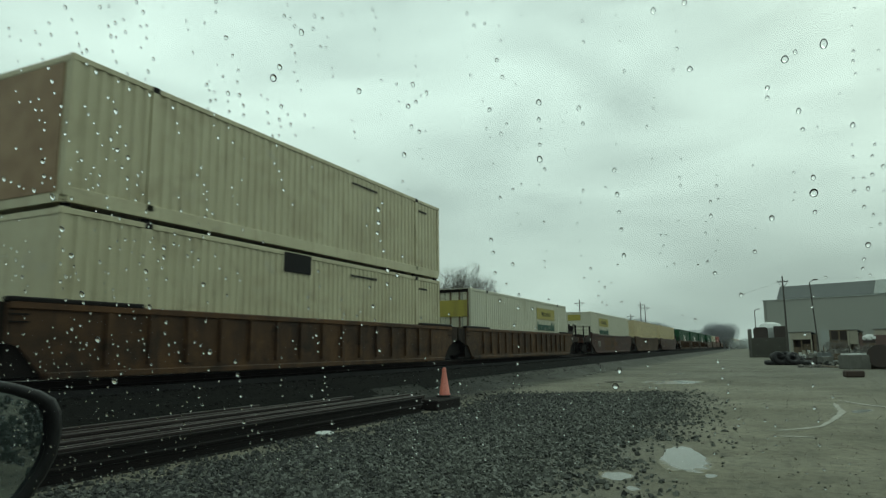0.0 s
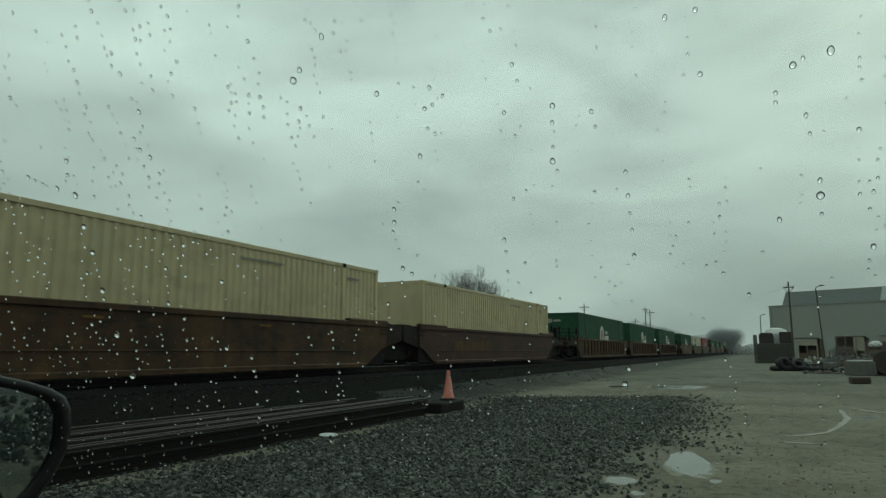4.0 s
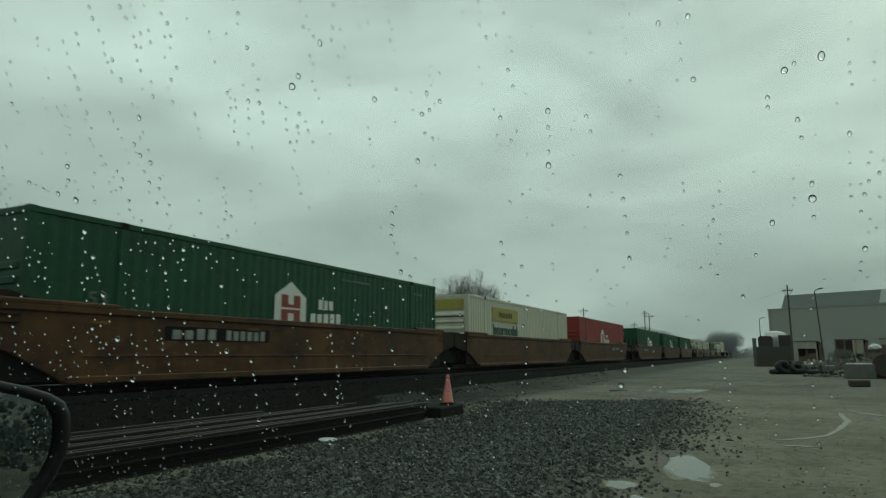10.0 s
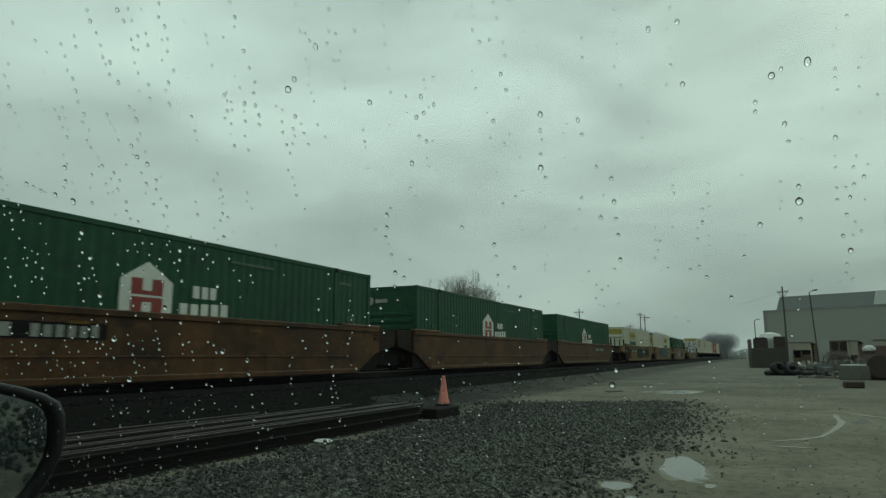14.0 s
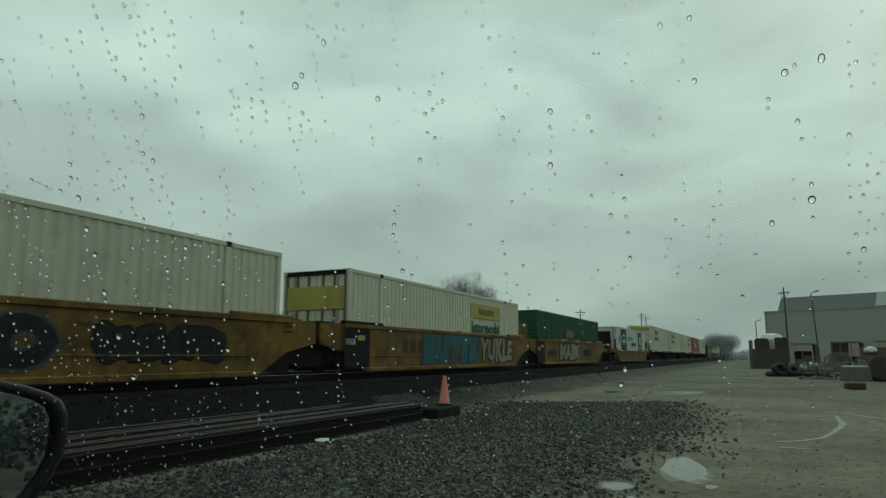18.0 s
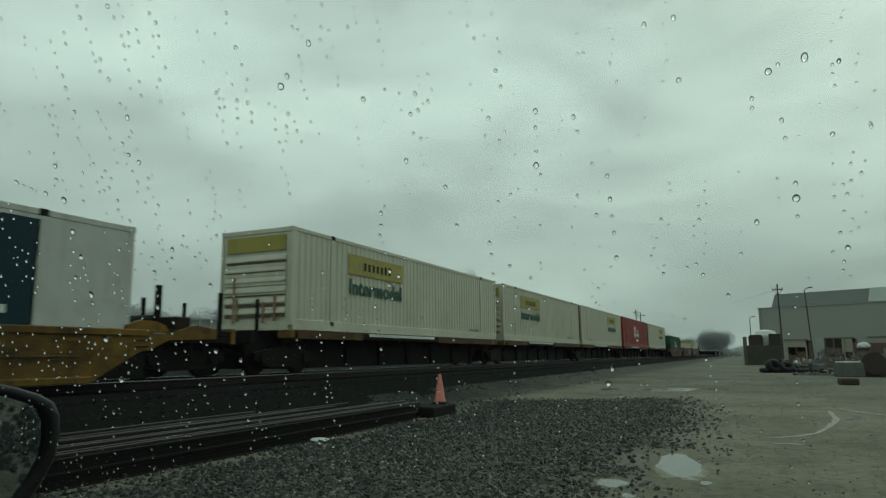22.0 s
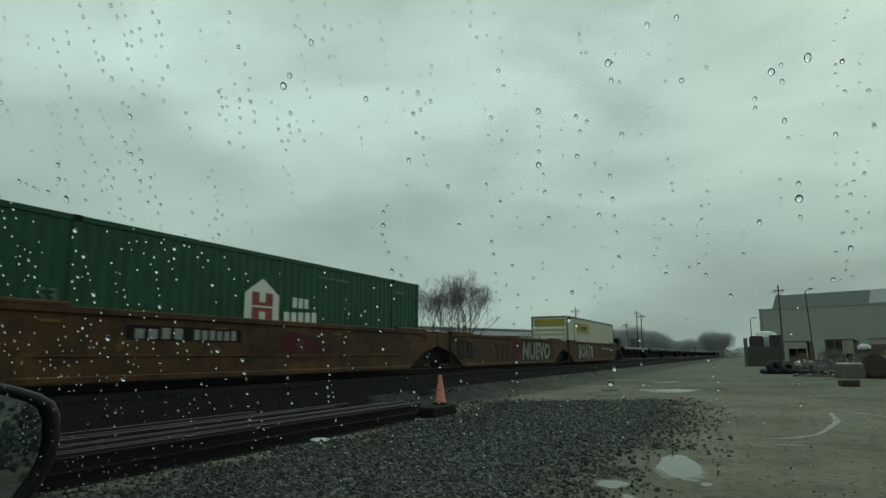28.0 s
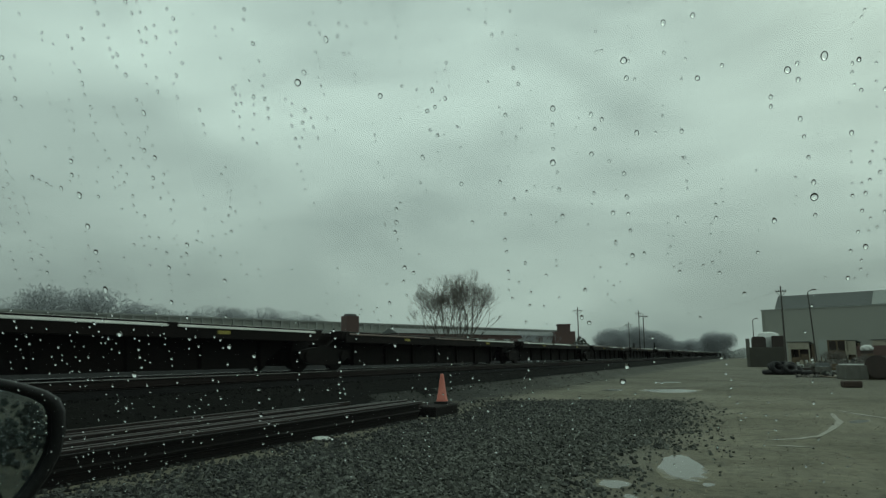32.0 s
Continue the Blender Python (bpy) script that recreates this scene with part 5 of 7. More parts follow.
blob_letters(CARS["O"], spans(2.6, 6.0, 4), 0.35, 1.2, M_SPRAYDARK, M_BLACK, 7)
sprayed(CARS["Z"], "BOATS", 4.7, 1.05, M_SPRAYGREY, M_SPRAYDARK, -3.4, 0.74, 0.12, 0.07, 0.05)
blob_letters(CARS["X"], [(-0.3, 1.8)], 0.36, 1.1, M_SPRAYRED, M_BROWN, 10)
part("graffiti", boxes((1.400, 1.408, -0.6, 7.0, 0.32, 1.2)), M_SPRAYRED, CARS["Y"])
sprayed(CARS["Y"], "TTT", 2.0, 0.55, M_SPRAYRED, M_MAROON, -2.2, 0.72, 0.05, 0.06, 0.05)
sprayed(CARS["Y"], "NUEVO", 5.3, 1.0, M_SPRAYGREY, M_SPRAYDARK, 3.5, 0.72, 0.14, 0.05, 0.04)
blob_letters(CARS["Y"], [(-7.9, -7.0), (-6.9, -6.1)], 0.3, 1.2, M_SPRAYDARK, M_BROWN, 19)
blob_letters(CARS["C"], spans(-2.6, 1.6, 5), 0.5, 0.95, M_ORANGE, M_MAROON, 11)
blob_letters(CARS["E"], spans(-5.5, -1.0, 4), 0.45, 0.95, M_OCHRE, M_MAROON, 12)
part("repainted_panel", boxes((1.399, 1.405, -3.9, 0.2, 0.18, 1.27)), M_ORANGE, CARS["C"], "orange-rust repainted side panel")
letter_part("53", 0.85, 0.42, M_DULLMARK, CARS["C"], 1.402, -5.9, 0.72)
for key in "OPQ":
    part("black_end_panel", boxes((1.398, 1.408, -8.46, -6.3 if key == "O" else -7.0, 0.16, 1.36)), M_BLACK, CARS[key])
    bar_parts("number_bar", 4, -8.4, -7.85, 0.86, 1.06, 1.41, M_DULLMARK, CARS[key], 0.35, 16)
    part("reflector", boxes((1.404, 1.412, -7.7, -7.3, 1.0, 1.16)), M_SIGNY, CARS[key])
for yy in (-2.6, 0.9, 4.2):
    part("wear_pad", rounded((1.30, 1.46, yy - 0.55, yy + 0.45, 1.50, 1.575), r=0.02), M_PADYELLOW, CARS["Q"])
for key in "CDEIJKLMNOPQRXYZ":
    for yy in (-6.8, -2.6, 2.2, 6.6):
        part("reflector", boxes((1.452, 1.458, yy, yy + 0.42, 1.12, 1.175) if key != "R" else (1.452, 1.458, yy, yy + 0.42, 0.80, 0.855)), M_YELLOW, CARS[key])


# ---- the yard: rail stack, cone, stones, puddles ----
stack = tagged(new("rail_stack"), "stack of long rusty rails lying on timber blocks", "rails")
rnd = random.Random(11)
for i in range(9):
    x = -7.38 - i * 0.175 - (0.0, 0.01, 0.03, 0.0, 0.02, 0.05, 0.01, 0.03, 0.02)[i]
    y1 = (14.2, 14.9, 14.7, 14.9, 14.2, 12.2, 11.4, 13.6, 10.6)[i]
    bm = bmesh.new()
    prism(bm, rail_section(x + rnd.uniform(-0.012, 0.012), 0.17 + 0.012 * i + (0.0, 0.012, -0.004, 0.02, 0.0, 0.025, 0.008, -0.004, 0.015)[i]), -3.0 + rnd.uniform(-0.4, 0.4), y1 + rnd.uniform(-0.3, 0.2), "y")
    # front rail near-black, for the shade on the stack's near face
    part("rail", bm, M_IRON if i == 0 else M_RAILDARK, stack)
for yy in (-2.0, 0.6, 3.2, 5.8, 8.4, 11.0, 13.4):
    part("timber_block", rounded((-9.0, -7.44, yy - 0.12, yy + 0.12, -0.02, 0.168), r=0.012), M_TIE, stack)
# lower rails added in near-black to fill the shadow gap below
for i, (x, y0, y1) in enumerate([(-7.335, -3.3, 14.3), (-7.50, -2.9, 14.4)] + [(-7.66 - 0.165 * k, -3.0, 14.0) for k in range(8)]):
    bm = bmesh.new()
    prism(bm, rail_section(x - 0.02, -0.01), y0, y1, "y")
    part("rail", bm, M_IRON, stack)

block = tagged(part("timber_block", rounded((-7.85, -7.12, 14.75, 16.1, -0.02, 0.25), r=0.03), M_TIE), "black tarred timber block under the traffic cone", "timber")

cone = tagged(new("traffic_cone"), "orange plastic traffic cone on a timber block", "cone")
bm = lathe(bmesh.new(), [(0.155, 0.0), (0.150, 0.03), (0.135, 0.05), (0.045, 0.66), (0.038, 0.70), (0.030, 0.705)], 24)
part("cone_body", bm, M_CONE, cone, smooth=True)
part("cone_base", rounded((-0.18, 0.18, -0.18, 0.18, -0.045, 0.006), r=0.012), M_RUBBER, cone)
cone.matrix_world = pose(-7.5, 15.95, 0.30, 1.5, 0, 12)

plate = tagged(part("metal_lid", lathe(bmesh.new(), [(0.01, 0.0), (0.23, 0.0), (0.24, 0.02), (0.2, 0.035), (0.01, 0.04)], 20), M_TARP), "pale round lid lying beside the rails", "lid")
plate.matrix_world = pose(-7.12, 10.1, 0.02, 2, 3, 0)
plate.scale = (0.7, 0.7, 0.7)


def inside_gravel(x, y):
    """The crushed-stone bed between the rail stack and the muddy lane."""
    edge = -1.55 + 0.35 * noise.noise(Vector((y * 0.5, 1.3, 0))) - max(0.0, (y - 14) * 0.10) + (min(0.0, y - 10.5)) * 0.15
    far = 20.5 + 0.55 * (x + 7.5) + 0.8 * noise.noise(Vector((x * 0.6, 4.4, 0)))
    left = -6.95 - 0.12 * max(0.0, y - 15) + 0.2 * noise.noise(Vector((y * 0.8, 7.7, 0)))
    d = min(edge - x, far - y, x - left)
    return d


def stone_mesh(rnd, verts, faces, x, y, z, s):
    """One crooked crushed stone of eight corners."""
    n = len(verts)
    q = Euler((rnd.uniform(0, 6.3), rnd.uniform(0, 6.3), rnd.uniform(0, 6.3))).to_matrix()
    sx, sy, sz = s * rnd.uniform(0.7, 1.3), s * rnd.uniform(0.7, 1.2), s * rnd.uniform(0.5, 0.9)
    for c in ((-1, -1, -1), (1, -1, -1), (1, 1, -1), (-1, 1, -1), (-0.7, -0.7, 1), (0.8, -0.6, 1), (0.7, 0.7, 1), (-0.6, 0.8, 1)):
        v = q @ Vector((c[0] * sx * rnd.uniform(0.6, 1.1), c[1] * sy * rnd.uniform(0.6, 1.1), c[2] * sz * rnd.uniform(0.6, 1.1)))
        verts.append((x + v.x, y + v.y, z + v.z))
    for f in ((3, 2, 1, 0), (4, 5, 6, 7), (0, 1, 5, 4), (1, 2, 6, 5), (2, 3, 7, 6), (3, 0, 4, 7)):
        faces.append([n + i for i in f])


def island_material(name, a, b, rough):
    m = mat(name, a, rough, b, 9, 0.6, 0.4, 60)
    n, l = m.node_tree.nodes, m.node_tree.links
    g = n.new("ShaderNodeNewGeometry")
    hs = n.new("ShaderNodeHueSaturation")
    r = n.new("ShaderNodeMapRange")
    r.inputs["To Min"].default_value, r.inputs["To Max"].default_value = 0.25, 1.75
    l.new(g.outputs["Random Per Island"], r.inputs["Value"])
    l.new(r.outputs[0], hs.inputs["Value"])
    p = n["Principled BSDF"]
    src = p.inputs["Base Color"].links[0].from_socket
    l.new(src, hs.inputs["Color"])
    l.new(hs.outputs["Color"], p.inputs["Base Color"])
    return m


M_GRAVEL = island_material("crushed_stone", (0.086, 0.088, 0.076), (0.042, 0.043, 0.038), 0.75)
M_GRAVEL.node_tree.nodes["Principled BSDF"].inputs["Specular IOR Level"].default_value = 0.25
rnd = random.Random(21)
verts, faces = [], []
count = 0
while count < 70000:
    y = 3.0 + 22 * rnd.random() ** 1.5
    x = rnd.uniform(-9.5, -0.4)
    d = inside_gravel(x, y) + 0.9 * noise.noise(Vector((x * 0.9, y * 0.9, 12.0))) * (1 if y > 7 else 0.4)
    patch = 0.5 + 0.9 * noise.noise(Vector((x * 1.4, y * 1.4, 30.0)))
    if d < -1.2 or rnd.random() > patch + 0.5 or (d < 1.2 and rnd.random() > 0.05 + 0.95 * max(0.0, (d + 0.6) / 1.8) ** 1.5):
        continue
    if any(math.hypot((x - px) / rx, (y - py) / ry) < 1.25 for px, py, rx, ry, _ in PUDDLES):
        continue
    s = rnd.choice((0.006, 0.008, 0.011, 0.014, 0.018, 0.022, 0.030)) * (1 + y * 0.012)
    stone_mesh(rnd, verts, faces, x, y, ground_height(x, y) + s * rnd.uniform(0.1, 0.6), s)
    count += 1
for k in range(2600):
    y, x = 3 + 45 * rnd.random() ** 1.4, rnd.uniform(-6, 9)
    if any(math.hypot((x - px) / rx, (y - py) / ry) < 1.3 for px, py, rx, ry, _ in PUDDLES):
        continue
    s = rnd.choice((0.005, 0.007, 0.009, 0.012, 0.016))
    stone_mesh(rnd, verts, faces, x, y, ground_height(x, y) + s * 0.2, s)
me = bpy.data.meshes.new("gravel")
me.from_pydata(verts, [], faces)
me.materials.append(M_GRAVEL)
me.materials.append(island_material("darker_crushed_stone", (0.040, 0.041, 0.037), (0.018, 0.018, 0.016), 0.8))
# darker stones grow more common towards the rail stack
pick = random.Random(22)
stone_tone = [1 if pick.random() < min(0.75, max(0.0, (-3.4 - verts[8 * k][0]) * 0.22)) else 0 for k in range(len(verts) // 8)]
me.polygons.foreach_set("material_index", [stone_tone[k // 6] for k in range(len(faces))])
tagged(new("gravel", me), "wet dark-grey crushed stone strewn beside the lane", "gravel", kind="stuff")


M_LITTER = island_material("mixed_scrap_litter", (0.062, 0.056, 0.048), (0.03, 0.027, 0.023), 0.8)
for node in M_LITTER.node_tree.nodes:
    if node.type == "MAP_RANGE" and abs(node.inputs["To Max"].default_value - 1.75) < 1e-4:
        node.inputs["To Min"].default_value, node.inputs["To Max"].default_value = 0.1, 3.2
# clods and pebbles of the lane's own mud
verts, faces = [], []
rnd = random.Random(24)
for k in range(11000):
    y = 3.5 + 46 * rnd.random() ** 1.4
    x = rnd.uniform(-6.8 + 0.02 * y, 3.0 + 0.25 * y)
    if any(math.hypot((x - px) / (rx + 0.1), (y - py) / (ry + 0.1)) < 1.15 for px, py, rx, ry, _ in PUDDLES):
        continue
    s = rnd.choice((0.004, 0.005, 0.006, 0.008, 0.011)) * (1 + 0.02 * y)
    stone_mesh(rnd, verts, faces, x, y, ground_height(x, y) + s * 0.1, s)
me = bpy.data.meshes.new("mud_clods")
me.from_pydata(verts, [], faces)
M_CLOD = island_material("wet_mud_clods", (0.210, 0.188, 0.140), (0.125, 0.112, 0.083), 0.9)
M_CLOD.node_tree.nodes["Principled BSDF"].inputs["Specular IOR Level"].default_value = 0.15
me.materials.append(M_CLOD)
tagged(new("mud_clods", me), "small wet clods and pebbles on the muddy lane", "clods", kind="stuff")

M_CLINKER = island_material("dark_clinker", (0.016, 0.016, 0.0145), (0.010, 0.010, 0.009), 0.9)
M_CLINKER.node_tree.nodes["Principled BSDF"].inputs["Specular IOR Level"].default_value = 0.1
verts, faces = [], []
rnd = random.Random(23)
for k in range(9000):
    y, x = 1 + 44 * rnd.random() ** 1.5, -10.9 + (1.7 if k % 3 else 2.8) * rnd.random() ** 1.5
    if (x > -9.0 and y < 15.0) or (y > 15.0 and k % 2):
        continue
    s = rnd.choice((0.010, 0.014, 0.018, 0.024, 0.030))
    stone_mesh(rnd, verts, faces, x, y, max(ground_height(x, y), 0.66 if x < -10.7 else 0.0) + s * 0.3, s)
me = bpy.data.meshes.new("clinker")
me.from_pydata(verts, [], faces)
me.materials.append(M_CLINKER)
tagged(new("clinker", me), "loose dark clinker and ballast on the track slope", "gravel", kind="stuff")


def puddle(x, y, rx, ry, turn, seed, label):
    rnd = random.Random(seed)
    ph = [rnd.uniform(0, 6.3) for _ in range(4)]
    pts = []
    for i in range(40):
        a = 2 * math.pi * i / 40
        r = 1 + 0.16 * math.sin(2 * a + ph[0]) + 0.12 * math.sin(3 * a + ph[1]) + 0.08 * math.sin(5 * a + ph[2]) + 0.05 * math.sin(9 * a + ph[3])
        pts.append((rx * r * math.cos(a), ry * r * math.sin(a)))
    ob = part("puddle", prism(bmesh.new(), pts, -0.05, 0.0, "z"), M_WATER)
    tagged(ob, label, "puddle", group="puddles in the yard", kind="structure")
    ob.matrix_world = pose(x, y, 0.003, 0, 0, turn)
    return ob


for i, (x, y, rx, ry, turn) in enumerate(PUDDLES):
    puddle(x, y, rx, ry, turn, i + 1, ("shallow rain puddle reflecting the grey sky", "small rain puddle on the muddy lane", "bright rain puddle in the muddy lane", "small rain puddle beside the crushed stone", "shallow rain puddle on the yard")[min(i, 4)])


def wet_rut(points, width, seed):
    """A shallow wheel rut holding a ribbon of rainwater, swelling and thinning along its way."""
    rnd = random.Random(seed)
    fine = []
    for a, b in zip(points, points[1:]):
        fine += [Vector(a).lerp(Vector(b), k / 6) for k in range(6)]
    fine.append(Vector(points[-1]))
    lo, hi = [], []
    for i, p in enumerate(fine):
        d = (fine[min(i + 1, len(fine) - 1)] - fine[max(i - 1, 0)]).normalized()
        e = min(1.0, 0.15 + i / 4, 0.15 + (len(fine) - 1 - i) / 4)
        lo.append(p + Vector((-d.y, d.x)) * width * e * rnd.uniform(0.25, 0.75))
        hi.append(p - Vector((-d.y, d.x)) * width * e * rnd.uniform(0.25, 0.75))
    bm = bmesh.new()
    rows = [[bm.verts.new((q.x, q.y, ground_height(q.x, q.y) + z)) for q, z in ((a, 0.008), (b, 0.008), (b, -0.03), (a, -0.03))] for a, b in zip(lo, hi)]
    for a, b in zip(rows, rows[1:]):
        for k in range(4):
            bm.faces.new((a[k], a[(k + 1) % 4], b[(k + 1) % 4], b[k]))
    bm.faces.new(rows[0])
    bm.faces.new(rows[-1][::-1])
    bmesh.ops.recalc_face_normals(bm, faces=bm.faces[:])
    tagged(part("puddle", bm, M_RUTWATER), "thin ribbon of rainwater in a wheel rut", "puddle", group="puddles in the yard", kind="structure")


wet_rut([(0.05, 13.4), (0.5, 13.8), (0.93, 14.5), (1.29, 15.9), (1.58, 17.6), (1.60, 19.0), (1.66, 20.3)], 0.12, 1)
wet_rut([(0.10, 12.6), (0.43, 12.7), (0.74, 12.6)], 0.12, 2)
wet_rut([(1.84, 21.6), (2.3, 19.9), (2.7, 19.1), (3.3, 18.6)], 0.14, 3)


# ---- far side of the yard: scrap, building, poles ----
heap = tagged(new("tyre_heap"), "heap of old black tyres on the mud", "tyres")
rnd = random.Random(31)


def tyre_mesh():
    bm = bmesh.new()
    R, r, a, b = 0.38, 0.17, 22, 8
    ring = [[bm.verts.new(((R + r * math.cos(2 * math.pi * j / b)) * math.cos(2 * math.pi * i / a), (R + r * math.cos(2 * math.pi * j / b)) * math.sin(2 * math.pi * i / a), 0.8 * r * math.sin(2 * math.pi * j / b))) for j in range(b)] for i in range(a)]
    for i in range(a):
        for j in range(b):
            bm.faces.new((ring[i][j], ring[(i + 1) % a][j], ring[(i + 1) % a][(j + 1) % b], ring[i][(j + 1) % b]))
    me = bpy.data.meshes.new("tyre")
    bm.to_mesh(me)
    bm.free()
    me.materials.append(M_RUBBER)
    return me


TYRE = tyre_mesh()
for x, y, z, rx, ry, rz, k in ((-0.55, -0.25, 0.50, 62, 12, 30, 1.05), (-0.75, 0.35, 0.45, 50, -20, 70, 0.95), (-0.1, 0.1, 0.22, 12, 8, 0, 1.0), (0.35, -0.2, 0.42, 35, -25, 50, 0.95), (0.9, 0.0, 0.24, 14, 10, 20, 0.9),
                                (0.45, 0.4, 0.55, 55, 15, 10, 0.85), (1.35, -0.15, 0.17, 6, -4, 0, 0.8), (-0.2, 0.2, 0.70, 22, -12, 0, 0.9), (0.95, 0.3, 0.40, 40, 20, 60, 0.8), (-1.15, 0.0, 0.16, 5, 6, 0, 0.85)):
    shared("tyre", TYRE, heap, pose(x, y, z, rx, ry, rz) @ Matrix.Diagonal((k, k, k * 1.5, 1)))
heap.matrix_world = pose(1.85, 57.0, 0.0)

hut = tagged(new("block_hut"), "dark block enclosure with a white dome tarp on top", "hut")
part("wall", rounded((-2.0, 2.0, -1.2, 1.2, 0.0, 2.75), r=0.04), mat("dark_mossy_block", (0.055, 0.052, 0.042), 0.8, (0.035, 0.034, 0.028), 1.2, 0.8, 0.3, 8), hut)
for i in range(4):
    part("block_course", boxes((-2.03, 2.03, -1.23, 1.23, 0.68 * i + 0.02, 0.68 * i + 0.60)), mat("dark_block", (0.06, 0.056, 0.045), 0.8, (0.035, 0.034, 0.028), 1.2, 0.8, 0.3, 8), hut)
for x0, x1, top, r in ((-1.75, -0.1, 4.25, 0.35), (0.55, 1.85, 4.35, 0.06)):
    arch = [(x0, 2.75), (x1, 2.75), (x1, top - r), (x1 - 0.3 * r, top - 0.3 * r), (x1 - r, top), (x0 + r, top), (x0 + 0.3 * r, top - 0.3 * r), (x0, top - r)]
    part("hopper", prism(bmesh.new(), arch, -1.0, 0.6, "y"), M_DARKTANK, hut)
part("side_bin", rounded((-2.4, -1.95, -1.0, 0.5, 0.0, 4.0), r=0.08), M_CONCRETE, hut, "pale grey bin beside the blocks")
bm = lathe(bmesh.new(), [(1.55, 2.8), (1.5, 4.3), (1.15, 4.9), (0.5, 5.12), (0.1, 5.15)], 7)
t = part("dome_tarp", bm, M_TARP, hut)
t.location = (0.2, 2.2, -0.1)
hut.matrix_world = pose(1.2, 92.5, 0)
hut.scale = (1.0, 1.0, 0.87)

slab = tagged(new("concrete_block"), "pale grey concrete block with a white board on top", "concrete block")
part("block", rounded((-1.0, 1.0, -0.7, 0.7, 0.0, 1.02), r=0.05), M_CONCRETE, slab)
part("top_board", rounded((-0.8, 0.75, -0.6, 0.6, 1.02, 1.10), r=0.015), M_TARP, slab, "white board")
slab.matrix_world = pose(5.2, 48.0, 0, 0, 0, 25)
slab.scale = (0.66, 0.8, 0.85)
bale = tagged(part("rusty_bale", rounded((-0.55, 0.55, -0.35, 0.35, 0.0, 0.32), r=0.06), mat("rusty_brown_scrap", (0.055, 0.032, 0.022), 0.8, (0.025, 0.017, 0.013), 6, 0.9, 0.4, 20)), "flat bale of rusty brown scrap", "scrap")
bale.matrix_world = pose(3.85, 36.2, 0, 0, 0, 12)
bale.scale = (0.7, 0.8, 0.95)

tank = tagged(new("steel_tank"), "dark rusty cylindrical steel tank lying on the ground", "tank")
part("drum", tube(bmesh.new(), (0, -1.6, 0.78), (0, 1.6, 0.78), 0.66, seg=28), M_DARKTANK, tank)
for yy in (-1.5, 0.0, 1.5):
    part("hoop", tube(bmesh.new(), (0, yy - 0.05, 0.78), (0, yy + 0.05, 0.78), 0.69, seg=28), M_DARKTANK, tank)
for yy in (-1.0, 1.0):
    part("cradle", prism(bmesh.new(), [(-0.6, 0.0), (0.6, 0.0), (0.6, 0.4), (0.3, 0.2), (-0.3, 0.2), (-0.6, 0.4)], yy - 0.15, yy + 0.15, "y"), M_TIMBER, tank)
tank.matrix_world = pose(6.85, 49.2, 0, 0, 0, -12)

rnd = random.Random(41)
for i in range(176):
    kind = i % 4
    y = rnd.uniform(50, 100) if i % 3 else rnd.uniform(50, 66)
    x = rnd.uniform(0.045 * y + 0.6, 0.16 * y + 2.0)
    if kind == 0:
        ob = tagged(part("plank", rounded((-0.9, 0.9, -0.09, 0.09, 0.0, 0.06), r=0.01), M_CREAM if i % 8 else M_TIMBER), "loose pale plank lying in the scrap yard", "plank", group="scrap in the yard")
        ob.matrix_world = pose(x, y, 0.02, 0, rnd.uniform(-5, -1), rnd.uniform(0, 180))
    elif kind == 1:
        s = rnd.uniform(0.25, 0.6)
        bm = boxes((-s, s, -s * 0.7, s * 0.7, 0.0, s * 1.1))
        bmesh.ops.bevel(bm, geom=bm.edges[:], offset=s * 0.12, segments=2, affect="EDGES")
        ob = tagged(part("scrap_crate", bm, rnd.choice((M_DARKTANK, M_TIMBER, M_CONCRETE, M_GREYMETAL))), "battered crate of scrap on the mud", "crate", group="scrap in the yard")
        ob.matrix_world = pose(x, y, 0, 0, 0, rnd.uniform(0, 90))
    elif kind == 2:
        ob = tagged(part("pipe", tube(bmesh.new(), (-1.2, 0, 0.10), (1.2, 0, 0.10), 0.09, seg=12), M_IRON), "length of old pipe on the ground", "pipe", group="scrap in the yard")
        ob.matrix_world = pose(x, y, 0, 0, 0, rnd.uniform(0, 180))
    else:
        verts, faces = [], []
        for k in range(22):
            stone_mesh(rnd, verts, faces, rnd.gauss(0, 0.5), rnd.gauss(0, 0.4), abs(rnd.gauss(0, 0.12)), rnd.uniform(0.06, 0.2))
        me = bpy.data.meshes.new("rubble_pile")
        me.from_pydata(verts, [], faces)
        me.materials.append(rnd.choice((M_CONCRETE, M_TARP, M_STONE, M_GRAVEL)))
        ob = tagged(new("rubble_pile", me), "small pile of broken rubble and rags", "rubble", group="scrap in the yard")
        ob.matrix_world = pose(x, y, 0.02)

# loose litter of scrap and rubble on the mud
verts, faces = [], []
rnd = random.Random(43)
for k in range(5200):
    y = 50 + 48 * rnd.random() ** 1.1
    x = rnd.uniform(0.035 * y + 0.5, 0.165 * y + 1.5)
    s = rnd.choice((0.025, 0.03, 0.04, 0.05, 0.065, 0.10))
    stone_mesh(rnd, verts, faces, x, y, s * rnd.uniform(0.1, 0.7), s)
me = bpy.data.meshes.new("scrap_litter")
me.from_pydata(verts, [], faces)
me.materials.append(M_LITTER)
tagged(new("scrap_litter", me), "litter of dark and pale scrap strewn over the mud", "litter", kind="stuff")

